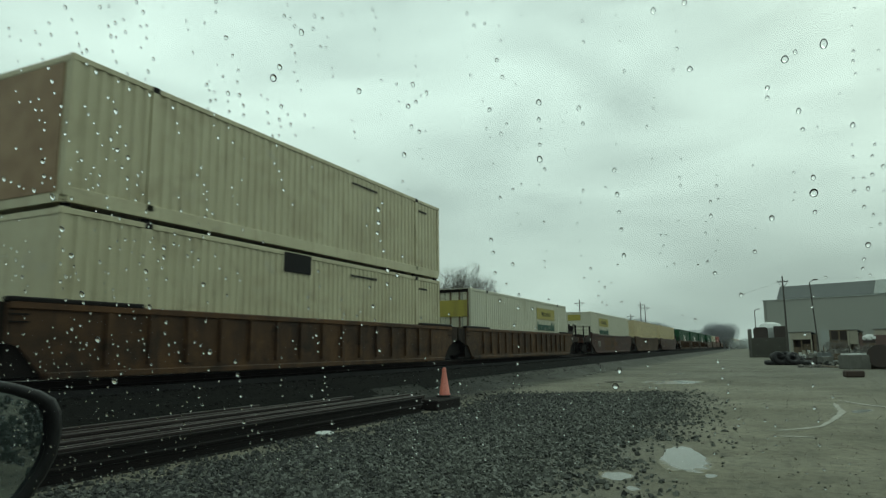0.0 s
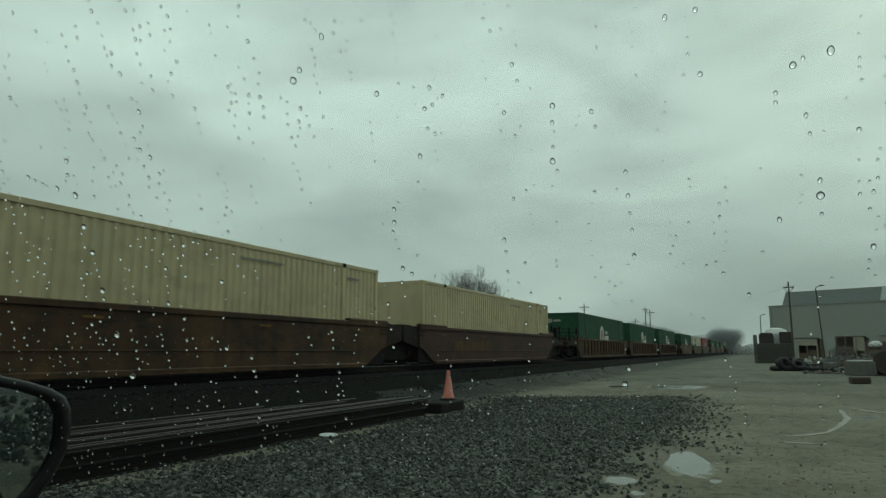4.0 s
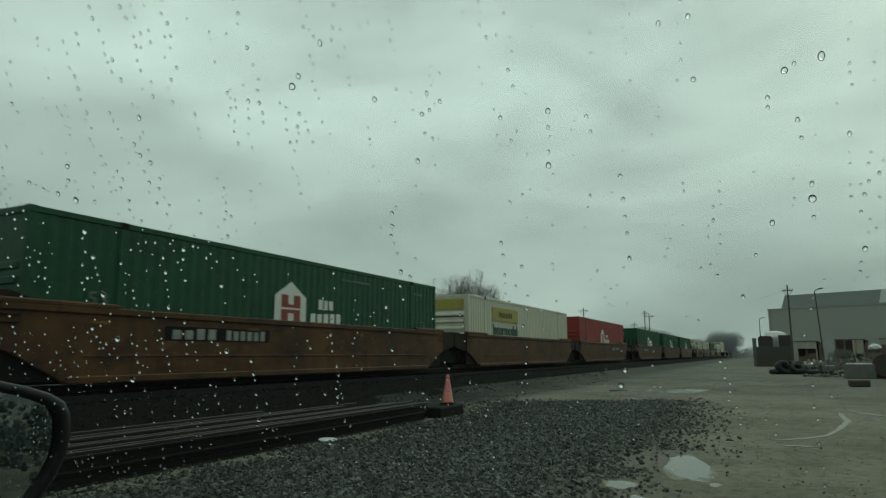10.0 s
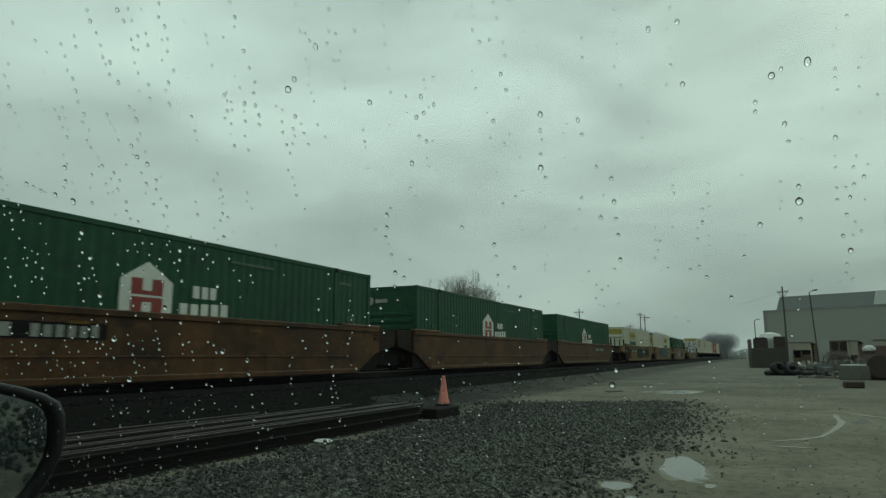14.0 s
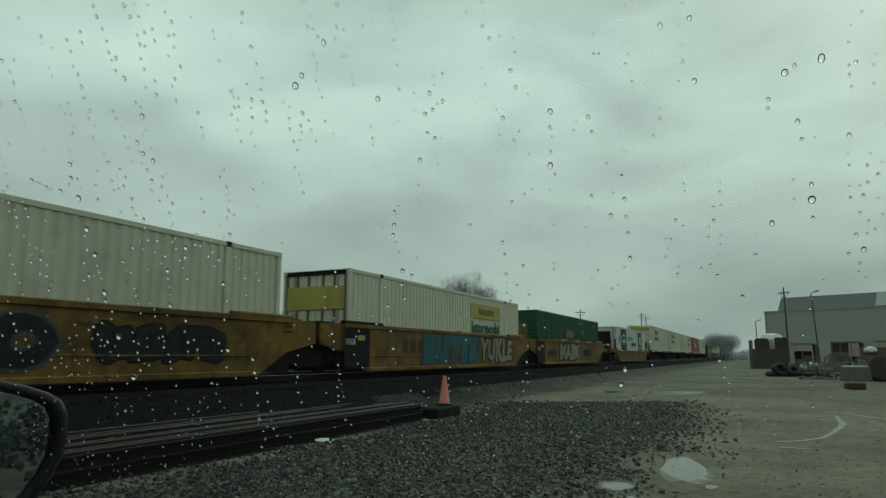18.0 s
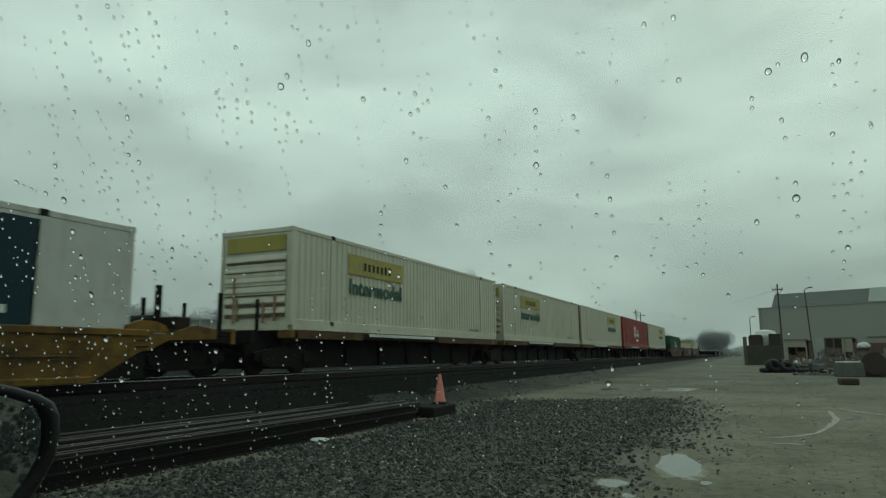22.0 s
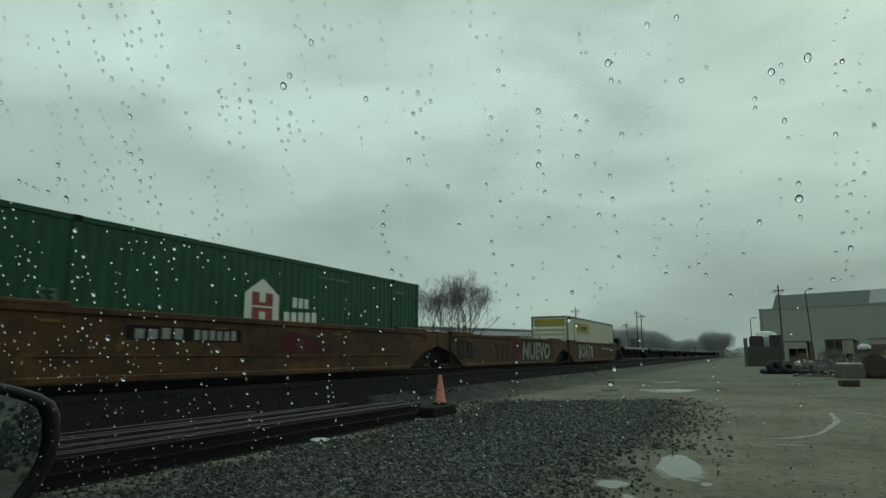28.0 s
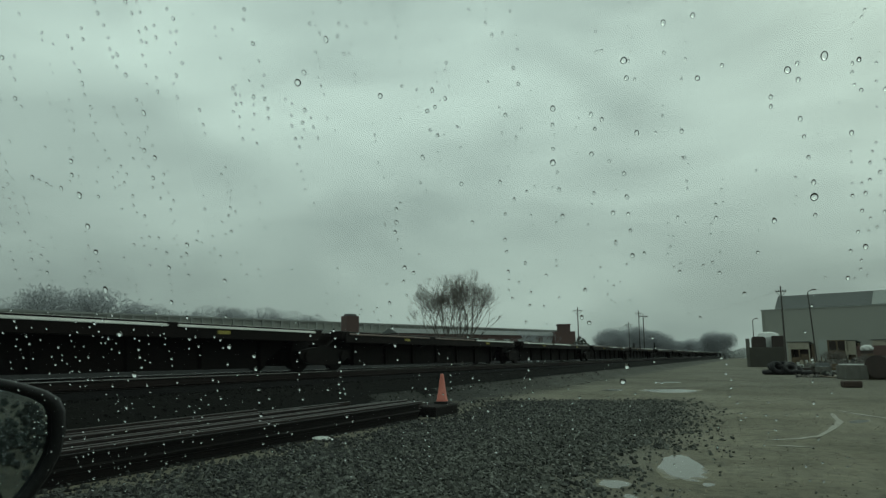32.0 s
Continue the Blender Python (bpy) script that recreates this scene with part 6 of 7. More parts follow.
# low sheds, boards and stalls along the warehouse: place, width, underside, top, depth
for x, w, z0, z1, m, label in ((6.2, 3.0, 2.3, 3.4, M_CREAM, "open-fronted shed with a pale cream fascia board"), (12.9, 1.3, 1.5, 3.55, M_CREAM, "narrow stall with leaning cream boards"), (16.7, 2.6, 2.8, 3.6, M_CREAM, "open-fronted shed with a pale cream fascia board"), (21.5, 4.2, 2.4, 3.5, M_CREAM, "long open shed with a faded cream fascia")):
    s = tagged(new("shed"), label, "shed", group="sheds by the warehouse")
    part("fascia", boxes((-w / 2, w / 2, -0.9, -0.82, z0, z1)), m, s)
    part("roof", prism(bmesh.new(), [(-1.05, z1), (1.7, z1 - 0.35), (1.7, z1 - 0.25), (-1.05, z1 + 0.10)], -w / 2 - 0.15, w / 2 + 0.15, "x"), M_ROOF, s)
    part("back_wall", boxes((-w / 2, w / 2, 1.5, 1.6, 0.0, z1 - 0.36)), M_DARKTANK, s)
    for sx in (-w / 2, w / 2 - 0.06):
        part("side_wall", boxes((sx, sx + 0.06, 0.2, 1.5, 0.0, z1 - 0.3)), M_TIMBER, s)
    for k in range(3):
        xk = -w / 2 + 0.08 + k * (w / 2 - 0.08)
        part("post", boxes((xk - 0.08, xk + 0.08, -0.82, -0.66, 0.0, z0 + 0.1)), M_TIMBER if k % 2 else M_CREAM, s)
    part("board_stack", boxes((-w * 0.4, w * 0.2, -0.6, 0.6, 0.0, 1.1), (w * 0.05, w * 0.42, -0.5, 0.5, 0.0, 1.6)), M_TIMBER, s)
    s.matrix_world = pose(x, 118.0 - 0.35 * (x - 6), 0, 0, 0, -20)
frame_shed = tagged(new("open_shed"), "brown timber shed with two dark open bays", "shed", group="sheds by the warehouse")
for xk in (-1.2, -0.05, 1.1):
    part("post", boxes((xk, xk + 0.2, -0.1, 0.1, 0.0, 3.5)), M_CREAM if xk > 0 else M_TIMBER, frame_shed)
part("beam", boxes((-1.25, 1.35, -0.12, 0.12, 3.5, 3.65)), M_TIMBER, frame_shed)
part("bay_back", boxes((-1.1, 1.2, 0.6, 0.7, 0.0, 3.5)), M_DARKTANK, frame_shed)
part("lower_boards", boxes((-1.0, 1.1, -0.06, 0.06, 1.0, 2.1)), M_TIMBER, frame_shed)
frame_shed.matrix_world = pose(10.8, 115.0, 0, 0, 0, -15)
low_wall = tagged(part("brick_wall", rounded((-2.4, 2.4, -0.2, 0.2, 0.0, 2.75), r=0.03), M_BRICK), "low dull red-brick wall among the scrap", "wall")
low_wall.matrix_world = pose(15.4, 112.0, 0, 0, 0, -15)
bag = tagged(new("tarpaulin_bundle"), "rumpled white tarpaulin bundle on a pallet stack", "tarpaulin")
bm = bmesh.new()
bmesh.ops.create_icosphere(bm, subdivisions=3, radius=1.0)
for v in bm.verts:
    v.co = Vector((v.co.x * 1.0, v.co.y * 0.7, max(-0.35, v.co.z * 0.62))) * (1 + 0.22 * noise.noise(v.co * 2.1))
bm.transform(Matrix.Translation((0, 0, 2.85)))
part("tarpaulin", bm, M_TARP, bag, "rumpled white sheet")
for k in range(5):
    part("pallet", boxes((-0.9, 0.9, -0.6, 0.6, k * 0.5 + 0.02, k * 0.5 + 0.47)), M_TIMBER if k % 2 else M_DARKTANK, bag)
bag.matrix_world = pose(13.9, 109.5, 0, 0, 0, -10)
bag.scale = (0.8, 0.8, 0.82)

# long low heap of pale rubble and rags before the sheds
verts, faces = [], []
rnd = random.Random(53)
for k in range(1500):
    a, b = rnd.uniform(-1, 1), rnd.gauss(0, 0.45)
    lift = max(0.05, 1.0 - b * b - 0.5 * a * a) * (0.85 + 0.5 * noise.noise(Vector((a * 4, b * 2, 2.0))))
    stone_mesh(rnd, verts, faces, 8.6 + 3.6 * a, 84 + 3.0 * b - 1.2 * a, lift * rnd.uniform(0.2, 1.0), rnd.uniform(0.05, 0.22))
me = bpy.data.meshes.new("rubble_heap")
me.from_pydata(verts, [], faces)
M_RUBBLE = island_material("mixed_pale_rubble", (0.13, 0.125, 0.11), (0.06, 0.057, 0.05), 0.8)
me.materials.append(M_RUBBLE)
tagged(new("rubble_heap", me), "long heap of pale rubble, rags and broken board", "rubble", kind="stuff")

# posts and racks among the clutter before the sheds
rnd = random.Random(52)
for i in range(16):
    h = rnd.uniform(0.9, 2.2)
    ob = tagged(part("post", rounded((-0.06, 0.06, -0.06, 0.06, 0.0, h), r=0.01), rnd.choice((M_POLE, M_TIMBER, M_TIMBER, M_CREAM))), "upright post standing among the scrap", "post", group="posts in the scrap yard")
    y = rnd.uniform(74, 112)
    ob.matrix_world = pose(rnd.uniform(0.045 * y, 0.2 * y), y, 0, rnd.uniform(-4, 4), rnd.uniform(-4, 4), 0)
for i in range(30):
    w, h = rnd.uniform(0.8, 2.2), rnd.uniform(0.35, 1.05)
    ob = tagged(new("stacked_board_rack"), "rack of leaning pale and dark boards", "rack", group="racks in the scrap yard")
    for k in range(4):
        part("board", boxes((-w / 2 + k * w / 4, -w / 2 + (k + 0.85) * w / 4, k * 0.06, k * 0.06 + 0.05, 0, h * rnd.uniform(0.6, 1.0))), rnd.choice((M_CREAM, M_TIMBER, M_DARKTANK, M_TARP)), ob)
    ob.matrix_world = pose(rnd.uniform(5.0, 20), rnd.uniform(84, 110), 0, 8, 0, rnd.uniform(-25, 10))

bld = tagged(new("warehouse"), "large grey-green metal warehouse with a raised dark roof", "warehouse")
# long wall runs from its near far-left corner towards the right
part("wall", boxes((0, 70, 0, 34, 0, 9.35)), M_SIDING, bld)
for i in range(70):
    part("siding_rib", boxes((i * 1.0 + 0.4, i * 1.0 + 0.46, -0.006, 0.0, 0.0, 9.3)), M_SIDING, bld)
part("eaves", boxes((-0.1, 70.2, -0.12, 34.2, 9.35, 9.5)), M_PALE, bld)
part("roof", prism(bmesh.new(), [(1.0, 9.6), (32, 9.6), (31, 12.0), (3.0, 12.0)], 2.0, 68, "x"), M_ROOF, bld)
part("roof_light", prism(bmesh.new(), [(0.95, 9.64), (0.85, 9.64), (2.85, 12.04), (2.95, 12.04)], 17.2, 60, "x"), M_PALE, bld)
part("downpipe", boxes((0.3, 0.40, -0.16, -0.02, 0, 9.3)), M_SIDING, bld)
part("loading_door", boxes((9, 13, -0.06, 0.0, 0, 4.0)), M_PALE, bld)
part("vent", boxes((1.6, 2.4, -0.08, 0.0, 7.2, 8.2)), M_SIDING, bld)
bld.matrix_world = pose(1.2, 133.3, 0, 0, 0, -21.8)


def utility_pole(x, y, h, arm=1.2, label="wet wooden utility pole with a cross arm"):
    p = tagged(new("utility_pole"), label, "pole", group="poles along the line")
    part("shaft", tube(bmesh.new(), (0, 0, 0), (0, 0, h), 0.12, 0.08, seg=10), M_POLE, p)
    part("cross_arm", rounded((-arm * 0.75, arm * 0.75, -0.05, 0.05, h - 0.72, h - 0.62), r=0.015), M_POLE, p)
    part("brace", tube(bmesh.new(), (-arm * 0.6, -0.08, h - 0.75), (0, -0.08, h - 1.4), 0.03, seg=5), M_POLE, p)
    part("brace", tube(bmesh.new(), (arm * 0.6, -0.08, h - 0.75), (0, -0.08, h - 1.4), 0.03, seg=5), M_POLE, p)
    for k in (-0.9, -0.4, 0.4, 0.9):
        part("insulator", tube(bmesh.new(), (arm * 0.75 * k, 0, h - 0.62), (arm * 0.75 * k, 0, h - 0.44), 0.05, 0.03, seg=7), M_GREYMETAL, p)
    p.matrix_world = pose(x, y, 0)
    return p


def street_lamp(x, y, h, lean=0.0):
    p = tagged(new("yard_lamp"), "tall dark yard lamp on a steel mast, unlit", "lamp", group="yard lamps")
    part("mast", tube(bmesh.new(), (0, 0, 0), (0, 0, h), 0.085, 0.06, seg=10), M_POLE, p)
    part("arm", tube(bmesh.new(), (0, 0, h), (0.5, -0.2, h + 0.22), 0.035, seg=8), M_POLE, p)
    part("lamp_head", rounded((0.35, 0.85, -0.35, -0.05, h + 0.14, h + 0.28), r=0.05), M_POLE, p)
    p.matrix_world = pose(x, y, 0, 0, lean, 0)
    return p


utility_pole(3.1, 89.5, 9.7, 0.8)
street_lamp(6.0, 85.2, 8.5, -2.4)
street_lamp(-0.3, 121.9, 7.2)
utility_pole(-28.9, 119.2, 10.0)
utility_pole(-23.7, 155, 11.4, 0.9)
utility_pole(-22.0, 150, 10.4, 1.4)
utility_pole(-28.5, 170, 9.5)


def wire(a, b, sag):
    cu = bpy.data.curves.new("overhead_wire", "CURVE")
    cu.dimensions, cu.bevel_depth, cu.bevel_resolution = "3D", 0.005, 1
    s = cu.splines.new("POLY")
    s.points.add(14)
    for i in range(15):
        k = i / 14
        p = Vector(a).lerp(Vector(b), k)
        s.points[i].co = (p.x, p.y, p.z - sag * 4 * k * (1 - k), 1)
    cu.materials.append(M_BLACK)
    return tagged(new("overhead_wire", cu), "thin black overhead wire between poles", "wire", group="overhead wires")


wire((-28.9, 119.2, 9.5), (-22.0, 150, 10.0), 0.7)
wire((-22.0, 150, 10.0), (3.1, 89.5, 9.2), 1.5)
wire((-23.7, 155, 10.9), (3.8, 89.5, 9.2), 1.2)
wire((3.1, 89.5, 9.2), (45, 60, 9.2), 1.0)


# ---- bare winter trees ----
def branch(bm, rnd, p, d, length, r, depth, maxdepth, spread):
    q = p + d * length
    tube(bm, p, q, r, r * 0.62, seg=6 if depth == 0 else (4 if depth < 3 else 3), caps=False)
    if depth >= maxdepth:
        return
    for _ in range(3 if depth < 4 else 2):
        axis = Vector((rnd.gauss(0, 1), rnd.gauss(0, 1), rnd.gauss(0, 0.5))).normalized()
        nd = (d + axis * spread * rnd.uniform(0.5, 1.1) + Vector((0, 0, 0.12))).normalized()
        branch(bm, rnd, p.lerp(q, rnd.uniform(0.7, 1.0)), nd, length * rnd.uniform(0.62, 0.85), r * 0.68, depth + 1, maxdepth, spread)


def bare_tree(x, y, h, seed, stems=1, depth=6, label="leafless winter tree with fine twigs", m=None, spread=0.55, r=None):
    rnd = random.Random(seed)
    t = tagged(new("tree"), label, "tree", group="leafless trees")
    m = m or M_BARK
    r = r or h * 0.018
    bm = bmesh.new()
    crown = bmesh.new()
    for s in range(stems):
        a = 2 * math.pi * s / max(1, stems) + rnd.uniform(-0.4, 0.4)
        lean = 0.30 if stems > 1 else 0.05
        d = Vector((lean * math.cos(a), lean * math.sin(a), 1)).normalized()
        p = Vector((0.3 * math.cos(a), 0.3 * math.sin(a), 0)) * (stems > 1)
        ln = h * 0.30
        tube(bm, p - Vector((0, 0, 0.1)), p + d * ln, r, r * 0.7, seg=8)
        for _ in range(4):
            axis = Vector((rnd.gauss(0, 1), rnd.gauss(0, 1), 0.2)).normalized()
            nd = (d + axis * spread * rnd.uniform(0.3, 1.0)).normalized()
            branch(crown, rnd, p + d * ln * rnd.uniform(0.75, 1.0), nd, h * 0.2 * rnd.uniform(0.8, 1.2), r * 0.55, 1, depth, spread)
    part("trunk", bm, m, t)
    part("crown", crown, m, t)
    t.matrix_world = pose(x, y, 0)
    return t




def dome_tree(x, y, h, half, seed, m, stems=9, thick=0.07, label="leafless many-stemmed tree with a rounded crown of fine twigs"):
    """Many upright stems fanning out and forking into twigs that end on a rounded crown."""
    rnd = random.Random(seed)
    t = tagged(new("tree"), label, "tree", group="leafless trees")
    trunk, crown = bmesh.new(), bmesh.new()
    def inside(p):
        return (p.x / half) ** 2 + (p.y / half) ** 2 + ((p.z - h * 0.55) / (h * 0.45)) ** 2 < rnd.uniform(0.75, 1.05) or p.z < h * 0.5
    def grow(p, d, ln, r, depth):
        q = p + d * ln
        if depth > 1 and not inside(q):
            q = p + d * ln * 0.45
            depth = max(depth, 6)
        tube(crown if depth > 0 else trunk, p, q, r, r * 0.72, seg=6 if depth < 2 else 3, caps=False)
        if depth >= 7:
            return
        for k in range(2 if depth < 3 else 3):
            e = (d + Vector((rnd.gauss(0, 0.42), rnd.gauss(0, 0.42), rnd.gauss(0.22, 0.22)))).normalized()
            grow(p.lerp(q, rnd.uniform(0.6, 1.0)), e, ln * rnd.uniform(0.62, 0.86), r * 0.66, depth + 1)
    for k in range(stems):
        a = 2 * math.pi * k / stems + rnd.uniform(-0.3, 0.3)
        lean = rnd.uniform(0.08, 0.72)
        grow(Vector((0.35 * math.cos(a), 0.35 * math.sin(a), -0.1)), Vector((lean * math.cos(a), lean * math.sin(a), 1)).normalized(), h * rnd.uniform(0.26, 0.34), thick, 0)
    part("trunk", trunk, m, t)
    part("crown", crown, m, t)
    t.matrix_world = pose(x, y, 0)
    return t


dome_tree(-24.5, 55.0, 9.6, 4.4, 3, M_BARK, stems=15, thick=0.06)
dome_tree(-19.6, 63.0, 4.6, 2.6, 6, M_HAZED_TWIGS, stems=7, thick=0.04, label="low leafless bush with fine twigs, haze in its colour")
bare_tree(7.2, 80.0, 2.6, 77, stems=6, depth=4, spread=0.8, r=0.04, label="low leafless shrub among the scrap")
bare_tree(9.6, 76.0, 2.0, 78, stems=6, depth=4, spread=0.8, r=0.035, label="low leafless shrub among the scrap")

# trees added behind the vehicle to put dark shapes in its mirror only
bare_tree(15.5, 4.6, 5.5, 81, stems=3, depth=6, spread=0.6, r=0.14, label="leafless tree added to put dark shapes in the mirror")
bare_tree(19.0, 2.4, 6.0, 82, stems=2, depth=6, spread=0.6, r=0.16, label="leafless tree added to put dark shapes in the mirror")
bare_tree(22.0, 6.4, 6.0, 83, stems=4, depth=6, spread=0.6, r=0.16, label="leafless tree added to put dark shapes in the mirror")


def hazy_tree(x, y, h, seed, m, limbs=750, thick=0.03, label="distant leafless tree with a rounded crown, haze in its colour"):
    """A rounded crown of a few lobes, filled with short upward sprays of fine twigs."""
    rnd = random.Random(seed)
    t = tagged(new("tree"), label, "tree", group="leafless trees")
    part("trunk", tube(bmesh.new(), (0, 0, -0.1), (0, 0, h * 0.5), h * 0.02, h * 0.012, seg=7), m, t)
    verts, faces = [], []
    lobes = [(rnd.uniform(-0.2, 0.2) * h, rnd.uniform(-0.2, 0.2) * h, rnd.uniform(0.5, 0.7) * h, rnd.uniform(0.22, 0.30) * h) for _ in range(5)]
    def sliver(p, q, w):
        side = (q - p).cross(Vector((rnd.gauss(0, 1), rnd.gauss(0, 1), rnd.gauss(0, 1)))).normalized() * w
        up = (q - p).cross(side).normalized() * w
        b = len(verts)
        verts.extend([tuple(p + side), tuple(p - side * 0.5 + up * 0.87), tuple(p - side * 0.5 - up * 0.87), tuple(q)])
        faces.extend([(b, b + 1, b + 3), (b + 1, b + 2, b + 3), (b + 2, b, b + 3)])
    for lx, ly, lz, lr in lobes:
        c = Vector((lx, ly, lz))
        sliver(Vector((0, 0, h * 0.36)), c, thick * 6)
        for _ in range(14):
            sliver(c - Vector((0, 0, lr * 0.5)), c + Vector((rnd.gauss(0, 1), rnd.gauss(0, 1), rnd.gauss(0.3, 0.8))).normalized() * lr * 0.9, thick * 3)
        for _ in range(limbs):
            d = Vector((rnd.gauss(0, 1), rnd.gauss(0, 1), rnd.gauss(0.1, 1))).normalized()
            p = c + d * lr * rnd.random() ** 0.42
            sliver(p, p + (d * 0.6 + Vector((rnd.gauss(0, 0.5), rnd.gauss(0, 0.5), rnd.gauss(0.3, 0.4)))).normalized() * lr * rnd.uniform(0.10, 0.26), thick)
    me = bpy.data.meshes.new("crown")
    me.from_pydata(verts, [], faces)
    me.materials.append(m)
    new("crown", me).parent = t
    t.matrix_world = pose(x, y, 0)
    return t


# distant woods: a few trees built once and copied, haze in their pale colour
protos = [hazy_tree(-150 - i * 9, 130 + i * 4, 14.0, 100 + i, M_HAZED_TWIGS, thick=0.05) for i in range(5)]
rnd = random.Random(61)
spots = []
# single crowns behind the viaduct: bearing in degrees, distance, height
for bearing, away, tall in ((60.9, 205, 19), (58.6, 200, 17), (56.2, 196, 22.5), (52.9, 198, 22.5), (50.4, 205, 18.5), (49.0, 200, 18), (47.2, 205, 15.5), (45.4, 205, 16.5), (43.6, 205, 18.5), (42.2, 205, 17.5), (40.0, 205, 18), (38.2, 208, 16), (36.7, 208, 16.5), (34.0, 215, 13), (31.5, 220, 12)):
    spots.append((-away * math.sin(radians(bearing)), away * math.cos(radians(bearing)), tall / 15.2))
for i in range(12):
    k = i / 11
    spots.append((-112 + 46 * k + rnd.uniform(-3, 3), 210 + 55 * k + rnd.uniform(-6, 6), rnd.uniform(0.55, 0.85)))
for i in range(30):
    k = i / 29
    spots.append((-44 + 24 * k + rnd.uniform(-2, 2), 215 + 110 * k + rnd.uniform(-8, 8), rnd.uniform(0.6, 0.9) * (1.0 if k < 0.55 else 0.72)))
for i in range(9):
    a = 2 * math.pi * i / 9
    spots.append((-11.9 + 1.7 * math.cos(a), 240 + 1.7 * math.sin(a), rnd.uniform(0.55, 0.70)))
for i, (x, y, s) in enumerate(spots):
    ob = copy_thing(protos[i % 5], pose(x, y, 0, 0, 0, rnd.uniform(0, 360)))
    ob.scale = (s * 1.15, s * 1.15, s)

# scrub along the horizon, haze put into its colour
verts, faces = [], []
rnd = random.Random(71)


def scrub(x, y, w, h, n, size):
    for _ in range(n):
        a, b = rnd.uniform(-w, w), rnd.random() ** 0.7
        stone_mesh(rnd, verts, faces, x + a, y + rnd.uniform(-2, 2), h * b * (1 - (a / w) ** 2 * 0.6), size * rnd.uniform(0.5, 1.2))


for i in range(60):
    k = i / 59
    scrub(-205 + 165 * k, 112 + 140 * k, 6, 7.0 - 3 * k + rnd.uniform(-2, 2), 45, 0.34)
for i in range(34):
    k = i / 33
    scrub(-42 + 30 * k, 205 + 130 * k, 3.5, 3.2 + rnd.uniform(-1, 1.5), 40, 0.28)
scrub(-11.9, 239, 3.8, 6.5, 150, 0.26)
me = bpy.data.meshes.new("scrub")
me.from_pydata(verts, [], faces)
me.materials.append(M_HAZED_TWIGS)
tagged(new("scrub", me), "scrub along the horizon, haze put into its grey colour", "scrub", kind="stuff")

# thicket added for the haze band closing the lane, haze in its colour
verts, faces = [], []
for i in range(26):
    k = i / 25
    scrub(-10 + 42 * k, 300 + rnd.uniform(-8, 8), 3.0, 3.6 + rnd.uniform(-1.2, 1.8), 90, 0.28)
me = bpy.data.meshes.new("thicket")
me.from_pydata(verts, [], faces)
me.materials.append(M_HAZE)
tagged(new("thicket", me), "thicket at the end of the lane, rain haze in its pale colour", "thicket", kind="stuff")

# dark bushes added behind the vehicle to mottle its mirror, seen only there
verts, faces = [], []
for i in range(16):
    scrub(rnd.uniform(9, 22), rnd.uniform(0.5, 8.5), 0.7, rnd.uniform(0.5, 1.7), 70, 0.09)
me = bpy.data.meshes.new("bushes")
me.from_pydata(verts, [], faces)
me.materials.append(M_EVERGREEN)
tagged(new("bushes", me), "scrubby bushes added to mottle the mirror with dark", "bushes", kind="stuff")

# evergreen beside the brick hut
verts, faces = [], []
scrub(0, 0, 1.6, 5.2, 260, 0.22)
me = bpy.data.meshes.new("evergreen_bush")
me.from_pydata(verts, [], faces)
me.materials.append(M_EVERGREEN)
ob = tagged(new("evergreen_bush", me), "dark evergreen bush beside the brick hut", "bush")
ob.matrix_world = pose(-33.5, 140, 0)

# ---- viaduct, brick buildings behind the line ----
via = tagged(new("viaduct"), "long pale concrete viaduct with a post-and-rail parapet", "viaduct")
VL = 168.0
part("deck", boxes((0, VL, 0, 6, 6.2, 7.4)), M_VIADUCT, via)
part("parapet_rail", boxes((0, VL, -0.1, 0.25, 9.35, 9.75)), M_VIADUCT, via)
part("parapet_base", boxes((0, VL, -0.1, 0.25, 7.4, 7.9)), M_VIADUCT, via)
for i in range(int(VL / 2.4)):
    part("parapet_post", boxes((i * 2.4, i * 2.4 + 0.5, -0.05, 0.2, 7.9, 9.35)), M_VIADUCT, via)
part("parapet_infill", boxes((0, VL, 0.3, 0.4, 7.9, 9.35)), M_SIDING, via)
for i in range(12):
    part("pier", boxes((i * 14 + 2, i * 14 + 4, 0.5, 5.5, 0, 6.2)), M_CONCRETE, via)
via.matrix_world = pose(-124.5, 74.0, 0, 0, 0, math.degrees(math.atan2(153.7, 64.7)))

hut2 = tagged(new("brick_signal_hut"), "small red-brick hut with a stepped gable", "hut")
part("wall", boxes((-2.4, 2.4, -2, 2, 0, 6.6)), M_BRICK, hut2)
part("gable", boxes((-1.3, 1.3, -2.05, 2.05, 6.6, 8.0)), M_BRICK, hut2)
part("cap", rounded((-1.5, 1.5, -2.2, 2.2, 8.0, 8.25), r=0.05), M_BRICK, hut2)
part("wing", prism(bmesh.new(), [(-12, 4.6), (-12, 0), (-2.4, 0), (-2.4, 6.0)], -1.8, 1.8, "y"), M_BRICK, hut2)
hut2.matrix_world = pose(-39.3, 148.2, 0, 0, 0, 20)

kiosk = tagged(new("viaduct_tower"), "dull red-brown brick tower beside the viaduct", "tower")
part("wall", boxes((-1.5, 1.5, -1.4, 1.4, 0, 10.0)), M_BRICK, kiosk)
part("cap", rounded((-1.1, 1.1, -1.0, 1.0, 10.0, 10.5), r=0.1), M_ROOF, kiosk)
kiosk.matrix_world = pose(-82.0, 126.0, 0, 0, 0, 60)

